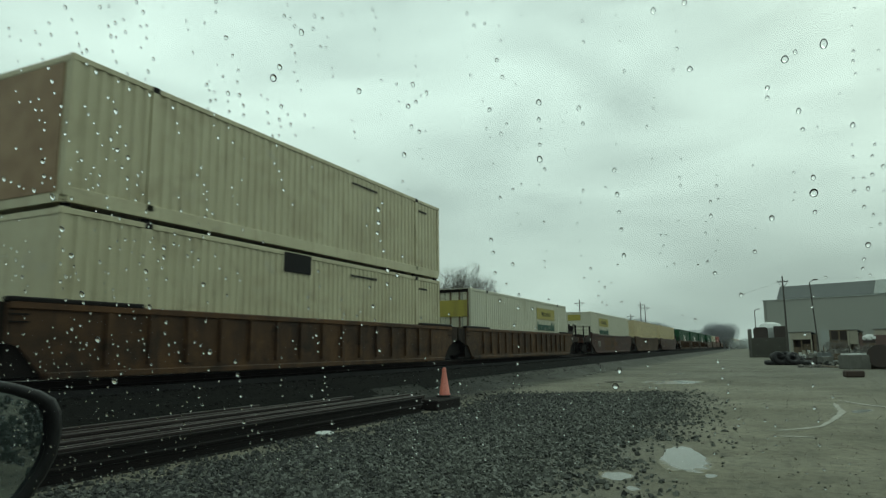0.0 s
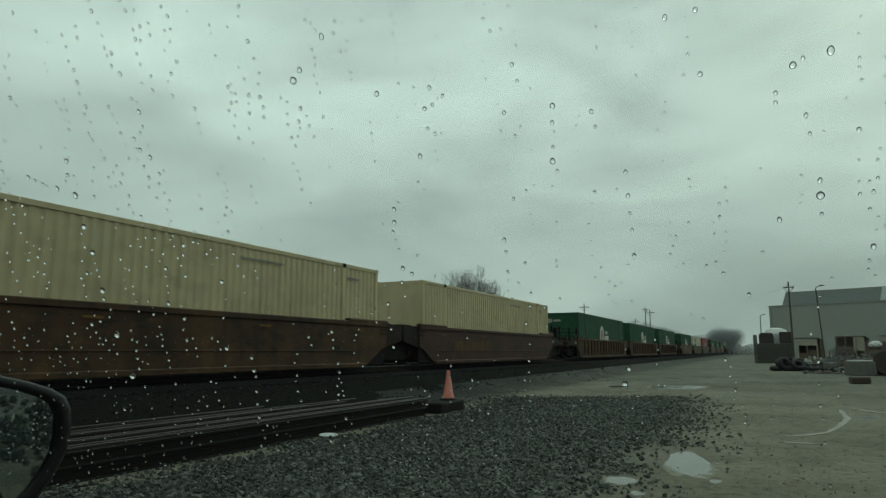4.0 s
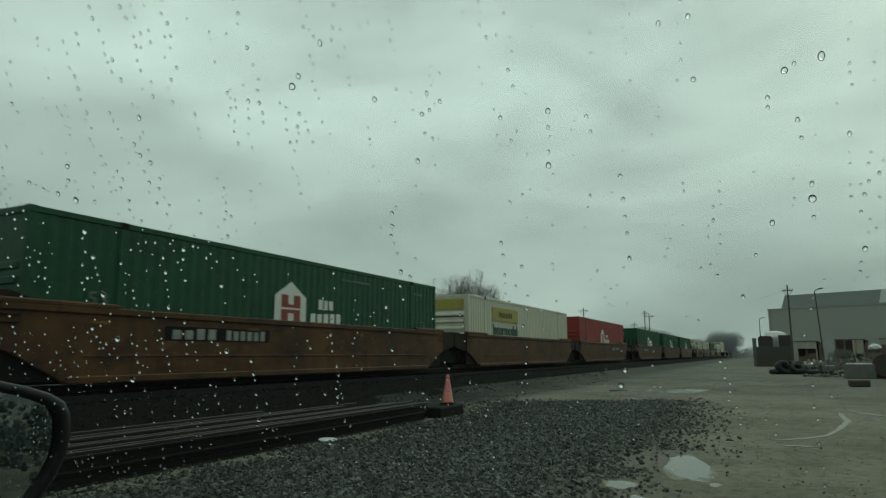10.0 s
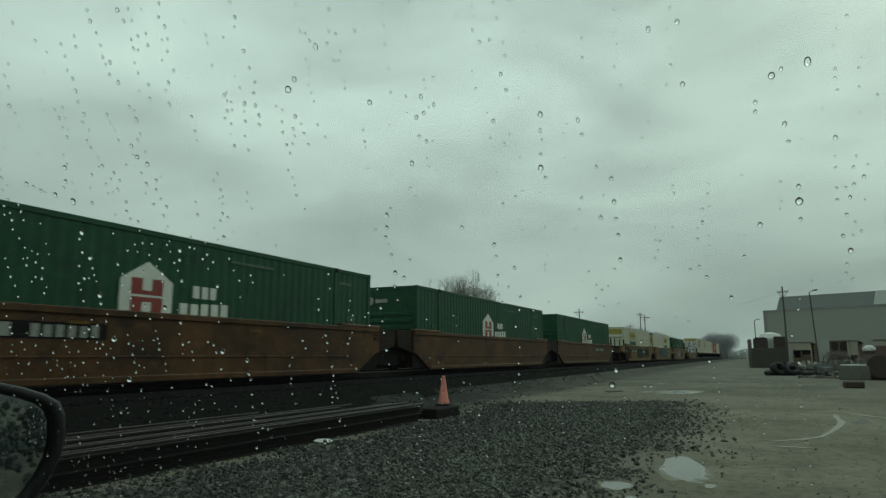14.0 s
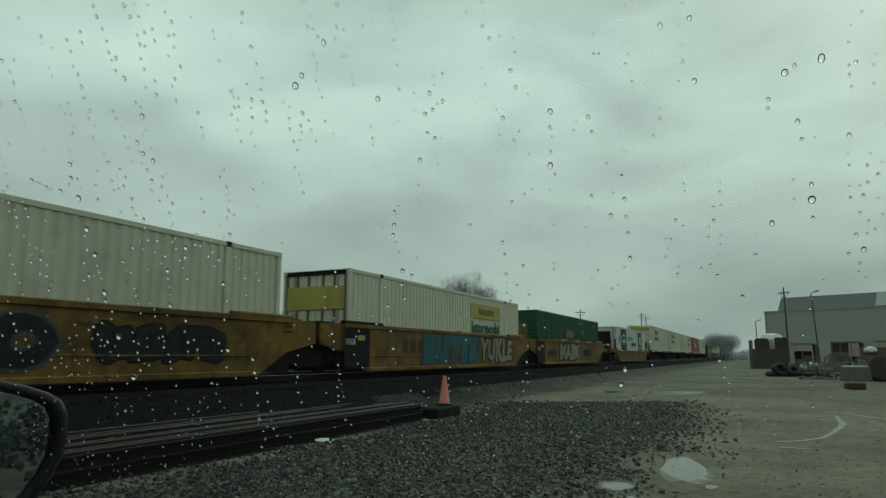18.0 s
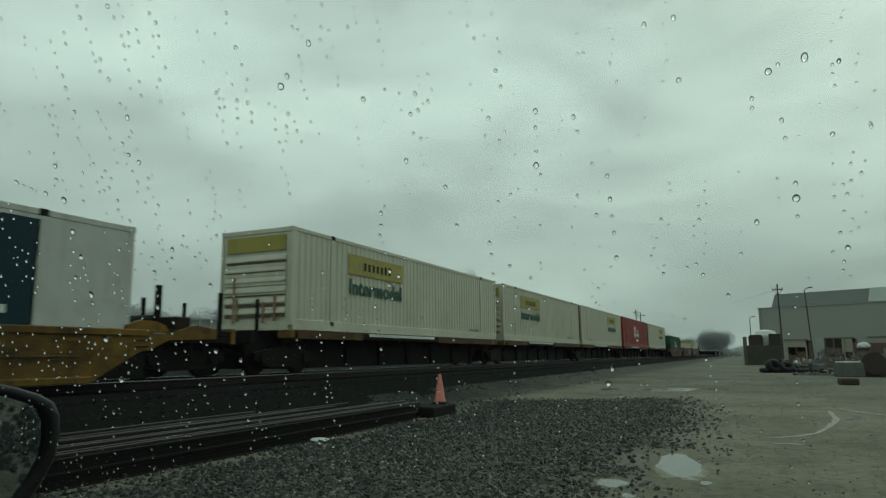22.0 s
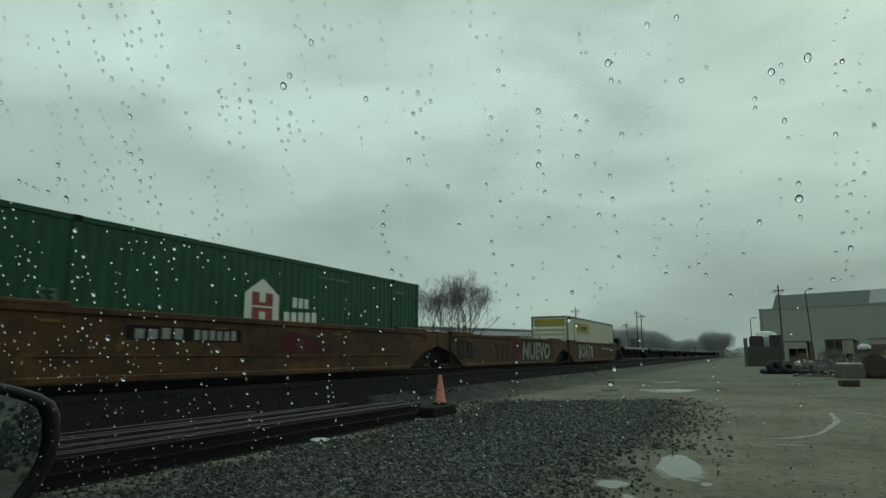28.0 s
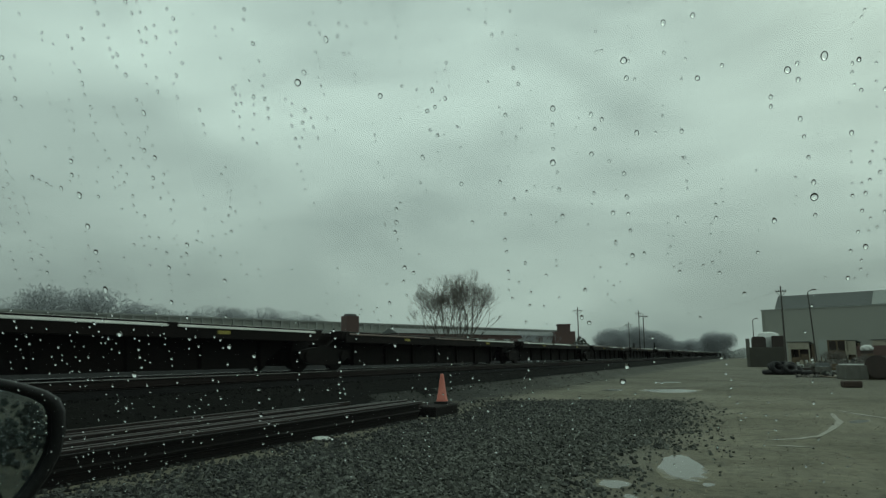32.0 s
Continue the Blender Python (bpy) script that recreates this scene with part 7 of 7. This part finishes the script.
rowb = tagged(new("low_brick_building"), "long low red-brick building beyond the track", "building")
part("wall", boxes((0, 42, 0, 6, 0, 5.6)), M_BRICK, rowb)
part("roof", prism(bmesh.new(), [(-0.3, 5.6), (6.3, 5.6), (3, 6.6)], -0.3, 42.3, "x"), M_ROOF, rowb)
for i in range(10):
    part("window", boxes((1.5 + i * 4, 3.2 + i * 4, -0.05, 0.02, 3.4, 4.8)), M_PALE, rowb)
rowb.matrix_world = pose(-62, 112, 0, 0, 0, 58)


# ---- the vehicle round the camera: pane, raindrops, mirror, cabin ----
EYE = Vector((0, 0, 1.5))
PANE_N = Vector((-0.1152, 0.8904, 0.4404)).normalized()
PANE_U = Vector((PANE_N.y, -PANE_N.x, 0)).normalized()
PANE_V = PANE_N.cross(PANE_U) * -1
if PANE_V.z < 0:
    PANE_V = -PANE_V
PANE_D = 0.327
PANE_O = EYE + PANE_N * PANE_D
PANE_M = Matrix(((PANE_U.x, PANE_V.x, PANE_N.x, PANE_O.x), (PANE_U.y, PANE_V.y, PANE_N.y, PANE_O.y), (PANE_U.z, PANE_V.z, PANE_N.z, PANE_O.z), (0, 0, 0, 1)))

cabin = tagged(new("truck_cabin"), "dark truck cabin with a rain-spotted tinted side window", "vehicle")
cabin.matrix_world = PANE_M
pane = part("window_pane", boxes((-0.52, 0.48, -0.62, 0.36, -0.004, 0.0)), M_PANE, cabin, "green-tinted window glass")
pane.visible_shadow = False
part("door_frame", boxes((-1.5, -0.52, -1.0, 0.50, -0.05, 0.01), (0.48, 1.3, -1.0, 0.50, -0.05, 0.01), (-0.52, 0.48, -1.0, -0.62, -0.05, 0.01), (-0.52, 0.48, 0.36, 0.50, -0.05, 0.01)), M_CARPAINT, cabin)
part("cabin_shell", boxes((-1.5, 1.3, 0.50, 0.54, -1.6, 0.01), (-1.5, 1.3, -1.04, -1.0, -1.6, 0.01), (-1.54, -1.5, -1.04, 0.54, -1.6, 0.01), (1.3, 1.34, -1.04, 0.54, -1.6, 0.01), (-1.54, 1.34, -1.04, 0.54, -1.64, -1.6)), M_CABIN, cabin)



def drop_mesh(tall):
    bm = bmesh.new()
    prof = [(math.cos(a), 0.88 * math.sin(a)) for a in [radians(v) for v in (0, 14, 30, 46, 62, 76)]]
    seg = 14
    rings = []
    for r, z in prof:
        ring = []
        for i in range(seg):
            a = 2 * math.pi * i / seg
            sx, sy = r * math.cos(a), r * math.sin(a)
            ring.append(bm.verts.new((sx * (0.92 - 0.10 * (sy > 0) * sy), sy * tall, z)))
        rings.append(ring)
    top = bm.verts.new((0, 0, 0.88))
    for a, b in zip(rings, rings[1:]):
        for i in range(seg):
            bm.faces.new((a[i], a[(i + 1) % seg], b[(i + 1) % seg], b[i]))
    for i in range(seg):
        bm.faces.new((rings[-1][i], rings[-1][(i + 1) % seg], top))
    bm.faces.new(rings[0][::-1])
    me = bpy.data.meshes.new("raindrop")
    bm.to_mesh(me)
    bm.free()
    me.materials.append(M_DROP)
    me.polygons.foreach_set("use_smooth", [len(p.vertices) < 6 for p in me.polygons])
    return me


DROPS = [drop_mesh(1.0), drop_mesh(1.12), drop_mesh(1.3)]
DROP_LABEL = "clear raindrop clinging to the window glass"


def raindrop(u, v, r, k=0):
    r *= 0.82 if u > -0.12 else (0.92 if u > -0.24 else 1.0)
    d = tagged(new("raindrop", DROPS[k % 3]), DROP_LABEL, "raindrop", group="raindrops on the glass")
    d.matrix_world = PANE_M @ pose(u, v, 0.0002) @ Matrix.Diagonal((r, r, r, 1))
    return d


# larger drops, streak by streak: across, up, radius in millimetres on the pane
STREAK_A = [(-179, -2.2, 2.18), (-174.2, 2.5, 1.55), (-158.4, 17, 1.52), (-200.8, 20.7, 1.29), (-133.7, -14.4, 1.48), (-105.5, -14.9, 1.29), (-109.5, -24.7, 1.45), (-105.2, -23.2, 1.15), (-99.3, -19.6, 1.15), (-109.5, -34.5, 1.16), (-105.9, -37.5, 1.16), (-115.6, -48.1, 1.46), (-135.8, -81.9, 1.37), (-135.2, -108.1, 1.39), (-134.6, -74.9, 1.21), (-130.4, -111.3, 1.24)]
STREAK_B = [(-46.3, -30.5, 1.66), (-47.1, -38.3, 1.11), (-47.9, -49.9, 1.12), (-48.6, -56.7, 1.82), (-28.6, -35.2, 1.24), (-27.3, -42.3, 1.11), (-69.7, -31.1, 1.26), (-65.6, -42.8, 0.98), (-63.4, -9.2, 1.25), (-61.8, -17, 1.12), (-77, -95, 1.17), (-76.8, -101.6, 1.17), (-67.6, -108.3, 1.17), (-19.5, -167.8, 1.69), (-22.1, -176.8, 2.18), (-98, -196.4, 1.32), (-96.6, -223.3, 1.36)]
STREAK_C = [(19.2, -24.2, 1.51), (18, 2.9, 1.37), (5.6, 1.6, 1.37), (55.8, -25.2, 1.95), (59.6, -22.8, 1.11), (69.9, -21.1, 1.96), (49.2, -35.9, 1.25), (49.2, -40.1, 1.11), (61, -46.9, 1.26), (62.6, -54.8, 1.13), (81.1, -55, 1.29), (66.8, -75.8, 1.29), (67.1, -82.6, 2.3), (67.7, -91.2, 1.16), (50.7, -92.7, 1.44), (43.7, -107.9, 1.16), (88.3, -107.3, 1.49), (37.7, -128.7, 1.18), (26.7, -117.5, 1.17)]
STREAK_D = [(-15, -65, 1.26), (-14.5, -76.6, 1.27), (-14.2, -85.2, 1.13), (-13.7, -93.7, 1.14), (-13.4, -106.7, 1.3), (-341.2, -175.9, 2.32), (-343.9, -145.8, 2.08), (-344.8, -114.3, 1.84), (-343.6, -88.6, 1.82), (-344.3, -71.5, 1.81), (-343.7, -51.2, 1.8), (-342.5, -29.7, 1.59), (-261.2, -155.5, 1.68), (-201.8, -218.7, 1.48)]
STREAKS = [STREAK_A, STREAK_B, STREAK_C, STREAK_D]
n = 0
for streak in STREAKS:
    for u, v, r in streak:
        raindrop(u / 1000, v / 1000, r / 1000, n)
        n += 1
# lesser drops in runs down the glass: from (across, up) to (across, up) in mm, and how many
RUNS_A = [(-292.8, 56, -290, 26.6, 10), (-272.6, 52.9, -270.8, 8.3, 9), (-248.5, 52.1, -246, 33.2, 6), (-202.6, 45.9, -200.1, 11.7, 6), (-317.3, 22, -318.1, -23.4, 13), (-316.8, 43, -319.4, 26.2, 3), (-297.9, -1.9, -298.3, -12.2, 5), (-281.1, 1.2, -279.9, -18.6, 6), (-368.1, 35.9, -368.2, -1.4, 7), (-336.8, 5.4, -333.6, -14.4, 8), (-289, 20, -285.8, 11.9, 3), (-219.4, -0.5, -220.1, -28.6, 8), (-207.2, 2.3, -210.5, -31.7, 9), (-199.6, 4, -199, -18.6, 5), (-185.3, -9.9, -186.7, -36.6, 10), (-180.6, -16.7, -181.8, -34.6, 6)]
RUNS_B = [(-174.5, -20.8, -172.9, -34.6, 6), (-188.4, -45.2, -184.6, -68.2, 6), (-148.9, 34.1, -150, 8.5, 6), (-164.6, 26.5, -158.8, 12.8, 6), (-120.2, 32, -120.3, 12.7, 5), (-305.8, -36.2, -303.4, -65.5, 12), (-288.6, -21.7, -287, -28.7, 6), (-287.3, -38.3, -286.1, -57.6, 9), (-282.3, -33.3, -275.6, -59.8, 6), (-393.3, -25.9, -400.6, -68.6, 16), (-377.4, -37.2, -356.5, -46.3, 6), (-345.1, -33.9, -346.6, -49.6, 5), (-325.4, -35.6, -329.3, -57.8, 6), (-235.1, -51.9, -241.1, -81, 7), (-117, -61.3, -116.7, -66.5, 3), (-141.5, -82.8, -135.6, -94.1, 6)]
RUNS_C = [(-387.6, -81.2, -387.6, -110.8, 16), (-429.6, -117.7, -437.2, -176.6, 22), (-355.3, -93.4, -359, -117.7, 7), (-343.6, -91.4, -345, -144.9, 14), (-362.9, -137.7, -353.7, -156.6, 14), (-320.1, -111.9, -319.7, -126.4, 9), (-329.6, -150.6, -335.1, -170.2, 4), (-274.7, -87.5, -279.1, -107.1, 7), (-287.3, -135.1, -291.5, -159.7, 8), (-271, -148.6, -263.3, -158.2, 9), (-244.9, -162, -252.6, -211.8, 12), (-279.1, -178.3, -278.3, -192.2, 6), (-293.5, -192.4, -299.6, -221.5, 9)]
RUNS_D = [(-246.9, -209.6, -253.7, -225.5, 6), (-356.9, -199.6, -368.4, -246.1, 8), (-213.2, -159.5, -217.8, -191.6, 6), (-184.3, -134.9, -189.6, -191.1, 12), (-147.6, -117.1, -148.8, -164.7, 6), (-133.7, -182, -139.6, -237.2, 12), (-398.7, -238.1, -408.4, -271.3, 5), (-333.9, -228.9, -335.6, -245, 6), (-189.3, -201.1, -197.7, -257, 6), (-290.1, -91.6, -295.8, -124.5, 5), (-415.9, -85, -413.1, -115.4, 10), (-135, -97.4, -137.3, -124.4, 4), (-251, -96, -258.3, -138.3, 4)]
RUNS_E = [(-73.9, 23.5, -71.8, 6.9, 4), (-62.2, 23.8, -61.7, -17.4, 6), (-71.8, -28.4, -69.7, -32.4, 3), (23.9, -83.2, 23.4, -101.5, 7), (88.9, -63.9, 88.5, -107.6, 11), (92.5, -62.6, 91.4, -104.3, 9), (-31.7, -73.2, -30.1, -79.2, 2), (-70.3, -73.8, -59.8, -68, 3), (81.6, -67.5, 83.3, -84, 3), (-46.5, -31.3, -48.9, -69.9, 5), (-18.5, -72.9, -18, -77.2, 2)]
RUNS_G = [(-76.5, -101.6, -76.7, -132.1, 7), (-71.4, -163.6, -76.7, -205.5, 8), (25.4, -107, 26.3, -120.9, 4), (26.9, -162.8, 34.1, -197.9, 9), (23.4, -201.2, 23.5, -223.5, 4), (52.2, -197.4, 51.9, -208.5, 5), (68, -161.9, 73.1, -232.2, 7), (87.7, -108.4, 91.4, -123.6, 6), (-50.4, -190.3, -52, -223.4, 7), (-17.5, -183.9, -16.6, -208.8, 4), (-44.9, -186.7, -39.4, -197.2, 4), (-116.1, -162.4, -118.6, -189.7, 8), (-105.2, -175.6, -107.4, -209.6, 6), (-52.9, -128.2, -50.6, -128.9, 2), (12.6, -138.5, 19, -140.9, 2), (-96.5, -213.7, -98, -241.2, 4), (76.5, -181.5, 76.2, -181.9, 2), (-67.8, -124.5, -73, -193.2, 8)]
rnd = random.Random(81)
lesser = []
for run in RUNS_A + RUNS_B + RUNS_C + RUNS_D + RUNS_E + RUNS_G:
    u0, v0, u1, v1, many = run
    for i in range(many):
        k = min(1.0, max(0.0, (i + rnd.uniform(-0.25, 0.25)) / max(1, many - 1)))
        far = 1.2 if u0 < -240 else 1.0
        lesser.append((u0 + (u1 - u0) * k + rnd.gauss(0, 1.0 * far), v0 + (v1 - v0) * k, rnd.choice((0.66, 0.72, 0.80, 0.88, 0.98, 1.15)) * far))
# stray specks and short runs between them, thinning out away from the mirror
for i in range(420):
    u, v = -450 + 560 * rnd.random() ** 1.4, rnd.uniform(-260, 60)
    for k in range(rnd.choice((1, 1, 1, 2, 3, 5))):
        lesser.append((u + rnd.gauss(0, 0.8), v - k * rnd.uniform(4, 9), rnd.choice((0.54, 0.62, 0.70, 0.80)) * (1.2 if u < -240 else 1.0)))
fine_v, fine_f, kept = [], [], [(u, v) for streak in STREAKS for u, v, _ in streak]
for i, (u, v, r) in enumerate(lesser):
    if any(abs(u - a) < 3.2 * r and abs(v - b) < 4.6 * r for a, b in kept):
        continue
    kept.append((u, v))
    r *= 0.84 if u > -120 else 1.0
    if n < 290 and r > 0.9:
        raindrop(u / 1000, v / 1000, r / 1000, n)
        n += 1
        continue
    base = len(fine_v)
    fine_v += [((u + c.co.x * r) / 1000, (v + c.co.y * r) / 1000, 0.0002 + c.co.z * r / 1000) for c in DROPS[i % 3].vertices]
    fine_f += [[base + q for q in p.vertices] for p in DROPS[i % 3].polygons]
me = bpy.data.meshes.new("fine_raindrops")
me.from_pydata(fine_v, [], fine_f)
me.materials.append(M_DROP)
me.polygons.foreach_set("use_smooth", [len(p.vertices) < 6 for p in me.polygons])
ob = tagged(new("fine_raindrops", me), "fine spray of small raindrops on the window glass", "raindrops", kind="stuff")
ob.matrix_world = PANE_M

# side mirror ahead of the window
CAM13 = pose(0, 0, 1.5,  99.201, 0.241, 25.137)
MIRROR_D = 1.2
F = 784 / math.tan(radians(67.58 / 2))


def ahead(px, py, d=MIRROR_D):
    return Vector(((px - 784) / F * d, (441 - py) / F * d, -d))


RIM = [(-190, 640), (-60, 660), (0, 676), (40, 684), (82, 697), (106, 711), (116, 733), (116, 770), (107, 810), (86, 850), (57, 890), (20, 928), (-40, 950), (-130, 945), (-200, 905), (-225, 780)]
mirror = tagged(new("side_mirror"), "black side mirror with wet glass outside the window", "mirror")
mirror.matrix_world = CAM13
cx, cy = -55.0, 800.0
M_IN = ahead(cx, cy)
TO_CAM = CAM13.to_3x3().inverted()
M_OUT = TO_CAM @ (PANE_U * 0.95 + PANE_N * 0.14 + Vector((0, 0, -0.125)))
M_NORMAL = (M_OUT.normalized() - M_IN.normalized()).normalized()


def on_mirror(px, py, lift=0.0):
    """Where the sight line meets the mirror's plane, lifted off it towards the rear."""
    d = ahead(px, py, 1.0)
    return d * ((M_IN + M_NORMAL * lift).dot(M_NORMAL) / d.dot(M_NORMAL))


def rim_ring(bm, k, lift=0.0, back=0.0):
    return [bm.verts.new(on_mirror(cx + (px - cx) * k, cy + (py - cy) * k, lift) - M_NORMAL * back) for px, py in RIM]


def bridge(bm, a, b):
    for i in range(len(a)):
        bm.faces.new((a[i], a[(i + 1) % len(a)], b[(i + 1) % len(b)], b[i]))


bm = bmesh.new()
rings = [rim_ring(bm, 0.84, -0.004), rim_ring(bm, 0.86, 0.010), rim_ring(bm, 0.965, 0.012), rim_ring(bm, 1.0, -0.002), rim_ring(bm, 0.90, 0.0, 0.06), rim_ring(bm, 0.5, 0.0, 0.10)]
for a, b in zip(rings, rings[1:]):
    bridge(bm, a, b)
bm.faces.new(rings[-1])
bmesh.ops.recalc_face_normals(bm, faces=bm.faces[:])
part("housing", bm, M_HOUSING, mirror, smooth=True)
bm = bmesh.new()
bm.faces.new(rim_ring(bm, 0.855))
part("mirror_glass", bm, M_MIRROR, mirror)
bm = bmesh.new()
rnd = random.Random(91)
for k in range(260):
    q = 0.15 + 0.67 * rnd.random() ** 0.6
    edge = 2 + rnd.randrange(9)
    a = rnd.random()
    px, py = RIM[edge][0] + (RIM[edge + 1][0] - RIM[edge][0]) * a, RIM[edge][1] + (RIM[edge + 1][1] - RIM[edge][1]) * a
    base, rad = on_mirror(cx + (px - cx) * q, cy + (py - cy) * q), rnd.choice((0.0008, 0.0011, 0.0014, 0.0019))
    tube(bm, base + M_NORMAL * 0.0004, base + M_NORMAL * rad * 0.55, rad, rad * 0.8, seg=8, caps=False)
    tube(bm, base + M_NORMAL * rad * 0.55, base + M_NORMAL * rad * 0.95, rad * 0.8, rad * 0.3, seg=8)
part("water_beads", bm, M_DROP, mirror)
part("mirror_arm", tube(bmesh.new(), on_mirror(-150, 850, -0.03), on_mirror(-150, 850, -0.03) + TO_CAM @ (PANE_N * -0.55 + PANE_V * -0.12), 0.03, seg=10), M_HOUSING, mirror)


# ---- everything that moves ----
def travelled(t):
    """Metres that the train has run since the start."""
    k = t / 32
    return 542.31 * k - 18.22 * k ** 2 + 22.62 * k ** 3 - 11.85 * k ** 4


# drops that run down the glass late in the shower: across and up on the pane in mm, radius, time of arrival
RUNNERS = [
    (-12.2, -12.4, 2.05, 26.6),
    (-11.4, -20.4, 1.37, 26.7),
    (-8.2, -46.1, 1.38, 25.2),
    (-29.7, -54.1, 1.39, 26.9),
    (-28.4, -35.4, 1.10, 26.9),
    (-23.8, -38.1, 1.24, 26.3),
    (11.7, -47.3, 1.11, 28.6),
    (12.5, -59.6, 0.97, 28.7),
    (12.9, -69.9, 1.12, 28.8),
    (-117.0, 8.3, 1.89, 15.6),
    (-37.9, -124.3, 1.32, 27.2),
    (-40.8, -139.5, 1.35, 27.3),
    (-37.2, -142.7, 1.50, 27.4),
    (64.5, -64.3, 1.14, 29.5),
    (66.3, -76.3, 1.29, 29.6),
    (-76.1, -64.4, 1.14, 26.2),
    (-75.3, -81.2, 1.16, 26.4),
    (-46.7, -70.5, 1.27, 25.9),
    (-46.2, -84.3, 1.28, 26.0),
]
rnd = random.Random(83)
for k in range(46):
    column = rnd.choice((-96, -60, -22, -8, 8, 30, 62, 84, 90, 95))
    RUNNERS.append((column + rnd.gauss(0, 1.6), rnd.uniform(-130, 0), rnd.choice((0.75, 0.85, 0.95, 1.1, 1.3)), 9.0 + 22.0 * k / 46))
RUNNERS = [row for row in RUNNERS if not any(abs(row[0] - a) < 2.2 and abs(row[1] - b) < 3.0 for a, b in kept)]
RUNNING = [(raindrop(0, 0.24, r / 1000, k), u / 1000, v / 1000, t) for k, (u, v, r, t) in enumerate(RUNNERS)]


# one heavy drop that races down: time, across and up on the pane in mm
RACER = [
    (0.0, -28.2, 235.0),
    (24.8, -28.2, 235.0),
    (24.9, -14.2, 8.0),
    (25.0, -8.5, -49.6),
    (25.1, -2.5, -95.3),
    (25.2, -1.0, -137.6),
    (25.3, 4.0, -171.0),
    (25.4, 6.4, -196.5),
    (25.5, 5.7, -214.7),
    (26.2, 6.7, -330.0),
    (27.0, 6.7, -430.0),
    (32.0, 6.7, -430.0),
]
def running_drop(profile, lean, name, parent=None):
    """A long bead of water: (height along the glass, half width) in mm, leaning as it runs."""
    bm, rows, seg = bmesh.new(), [], 9
    for y, w in profile:
        rows.append([bm.verts.new(((w * math.cos(math.pi * k / seg) + lean * y) / 1000, y / 1000, (0.2 + 0.55 * w * math.sin(math.pi * k / seg)) / 1000)) for k in range(seg + 1)])
    for a, b in zip(rows, rows[1:]):
        for k in range(seg):
            bm.faces.new((a[k], a[k + 1], b[k + 1], b[k]))
        bm.faces.new((a[seg], a[0], b[0], b[seg]))
    bm.faces.new(rows[0][::-1])
    bm.faces.new(rows[-1])
    bmesh.ops.recalc_face_normals(bm, faces=bm.faces[:])
    return part(name, bm, M_DROP, parent, smooth=True)


racer = running_drop([(-6.4, 0.4), (-6.1, 1.8), (-5.2, 3.2), (-3.6, 4.3), (-1.5, 4.9), (1.5, 5.0), (6, 4.5), (10, 3.7), (14, 2.6), (18, 1.6), (21, 0.7)], -0.18, "raindrop")
tagged(racer, "heavy raindrop running down the window glass", "raindrop", group="raindrops on the glass")
running_drop([(21, 0.6), (27, 0.75), (33, 0.9), (40, 1.3), (46, 1.5), (50, 0.5)], -0.20, "trail", racer)
running_drop([(68, 0.5), (73, 1.4), (80, 1.5), (90, 1.2), (100, 0.6)], -0.17, "trail", racer)
racer.matrix_world = PANE_M @ pose(RACER[0][1] / 1000, RACER[0][2] / 1000, 0.0002)


def motions():
    times = (0, 4, 8, 12, 16, 20, 24, 28, 32)
    for ob, u, v, t in RUNNING:
        top = PANE_M @ pose(u - 0.012, 0.235, 0.0002)
        walk(ob, [(0.0, top), (t - 0.35, top), (t, PANE_M @ pose(u, v, 0.0002)), (32.0, PANE_M @ pose(u, v, 0.0002))])
    walk(racer, [(t, PANE_M @ pose(u / 1000, v / 1000, 0.0002)) for t, u, v in RACER])
    for ob, y, z, turn in MOVING:
        walk(ob, [(t, pose(TRACK_X, y - travelled(t), RAIL_Z + z, 0, 0, turn)) for t in times])


motions()
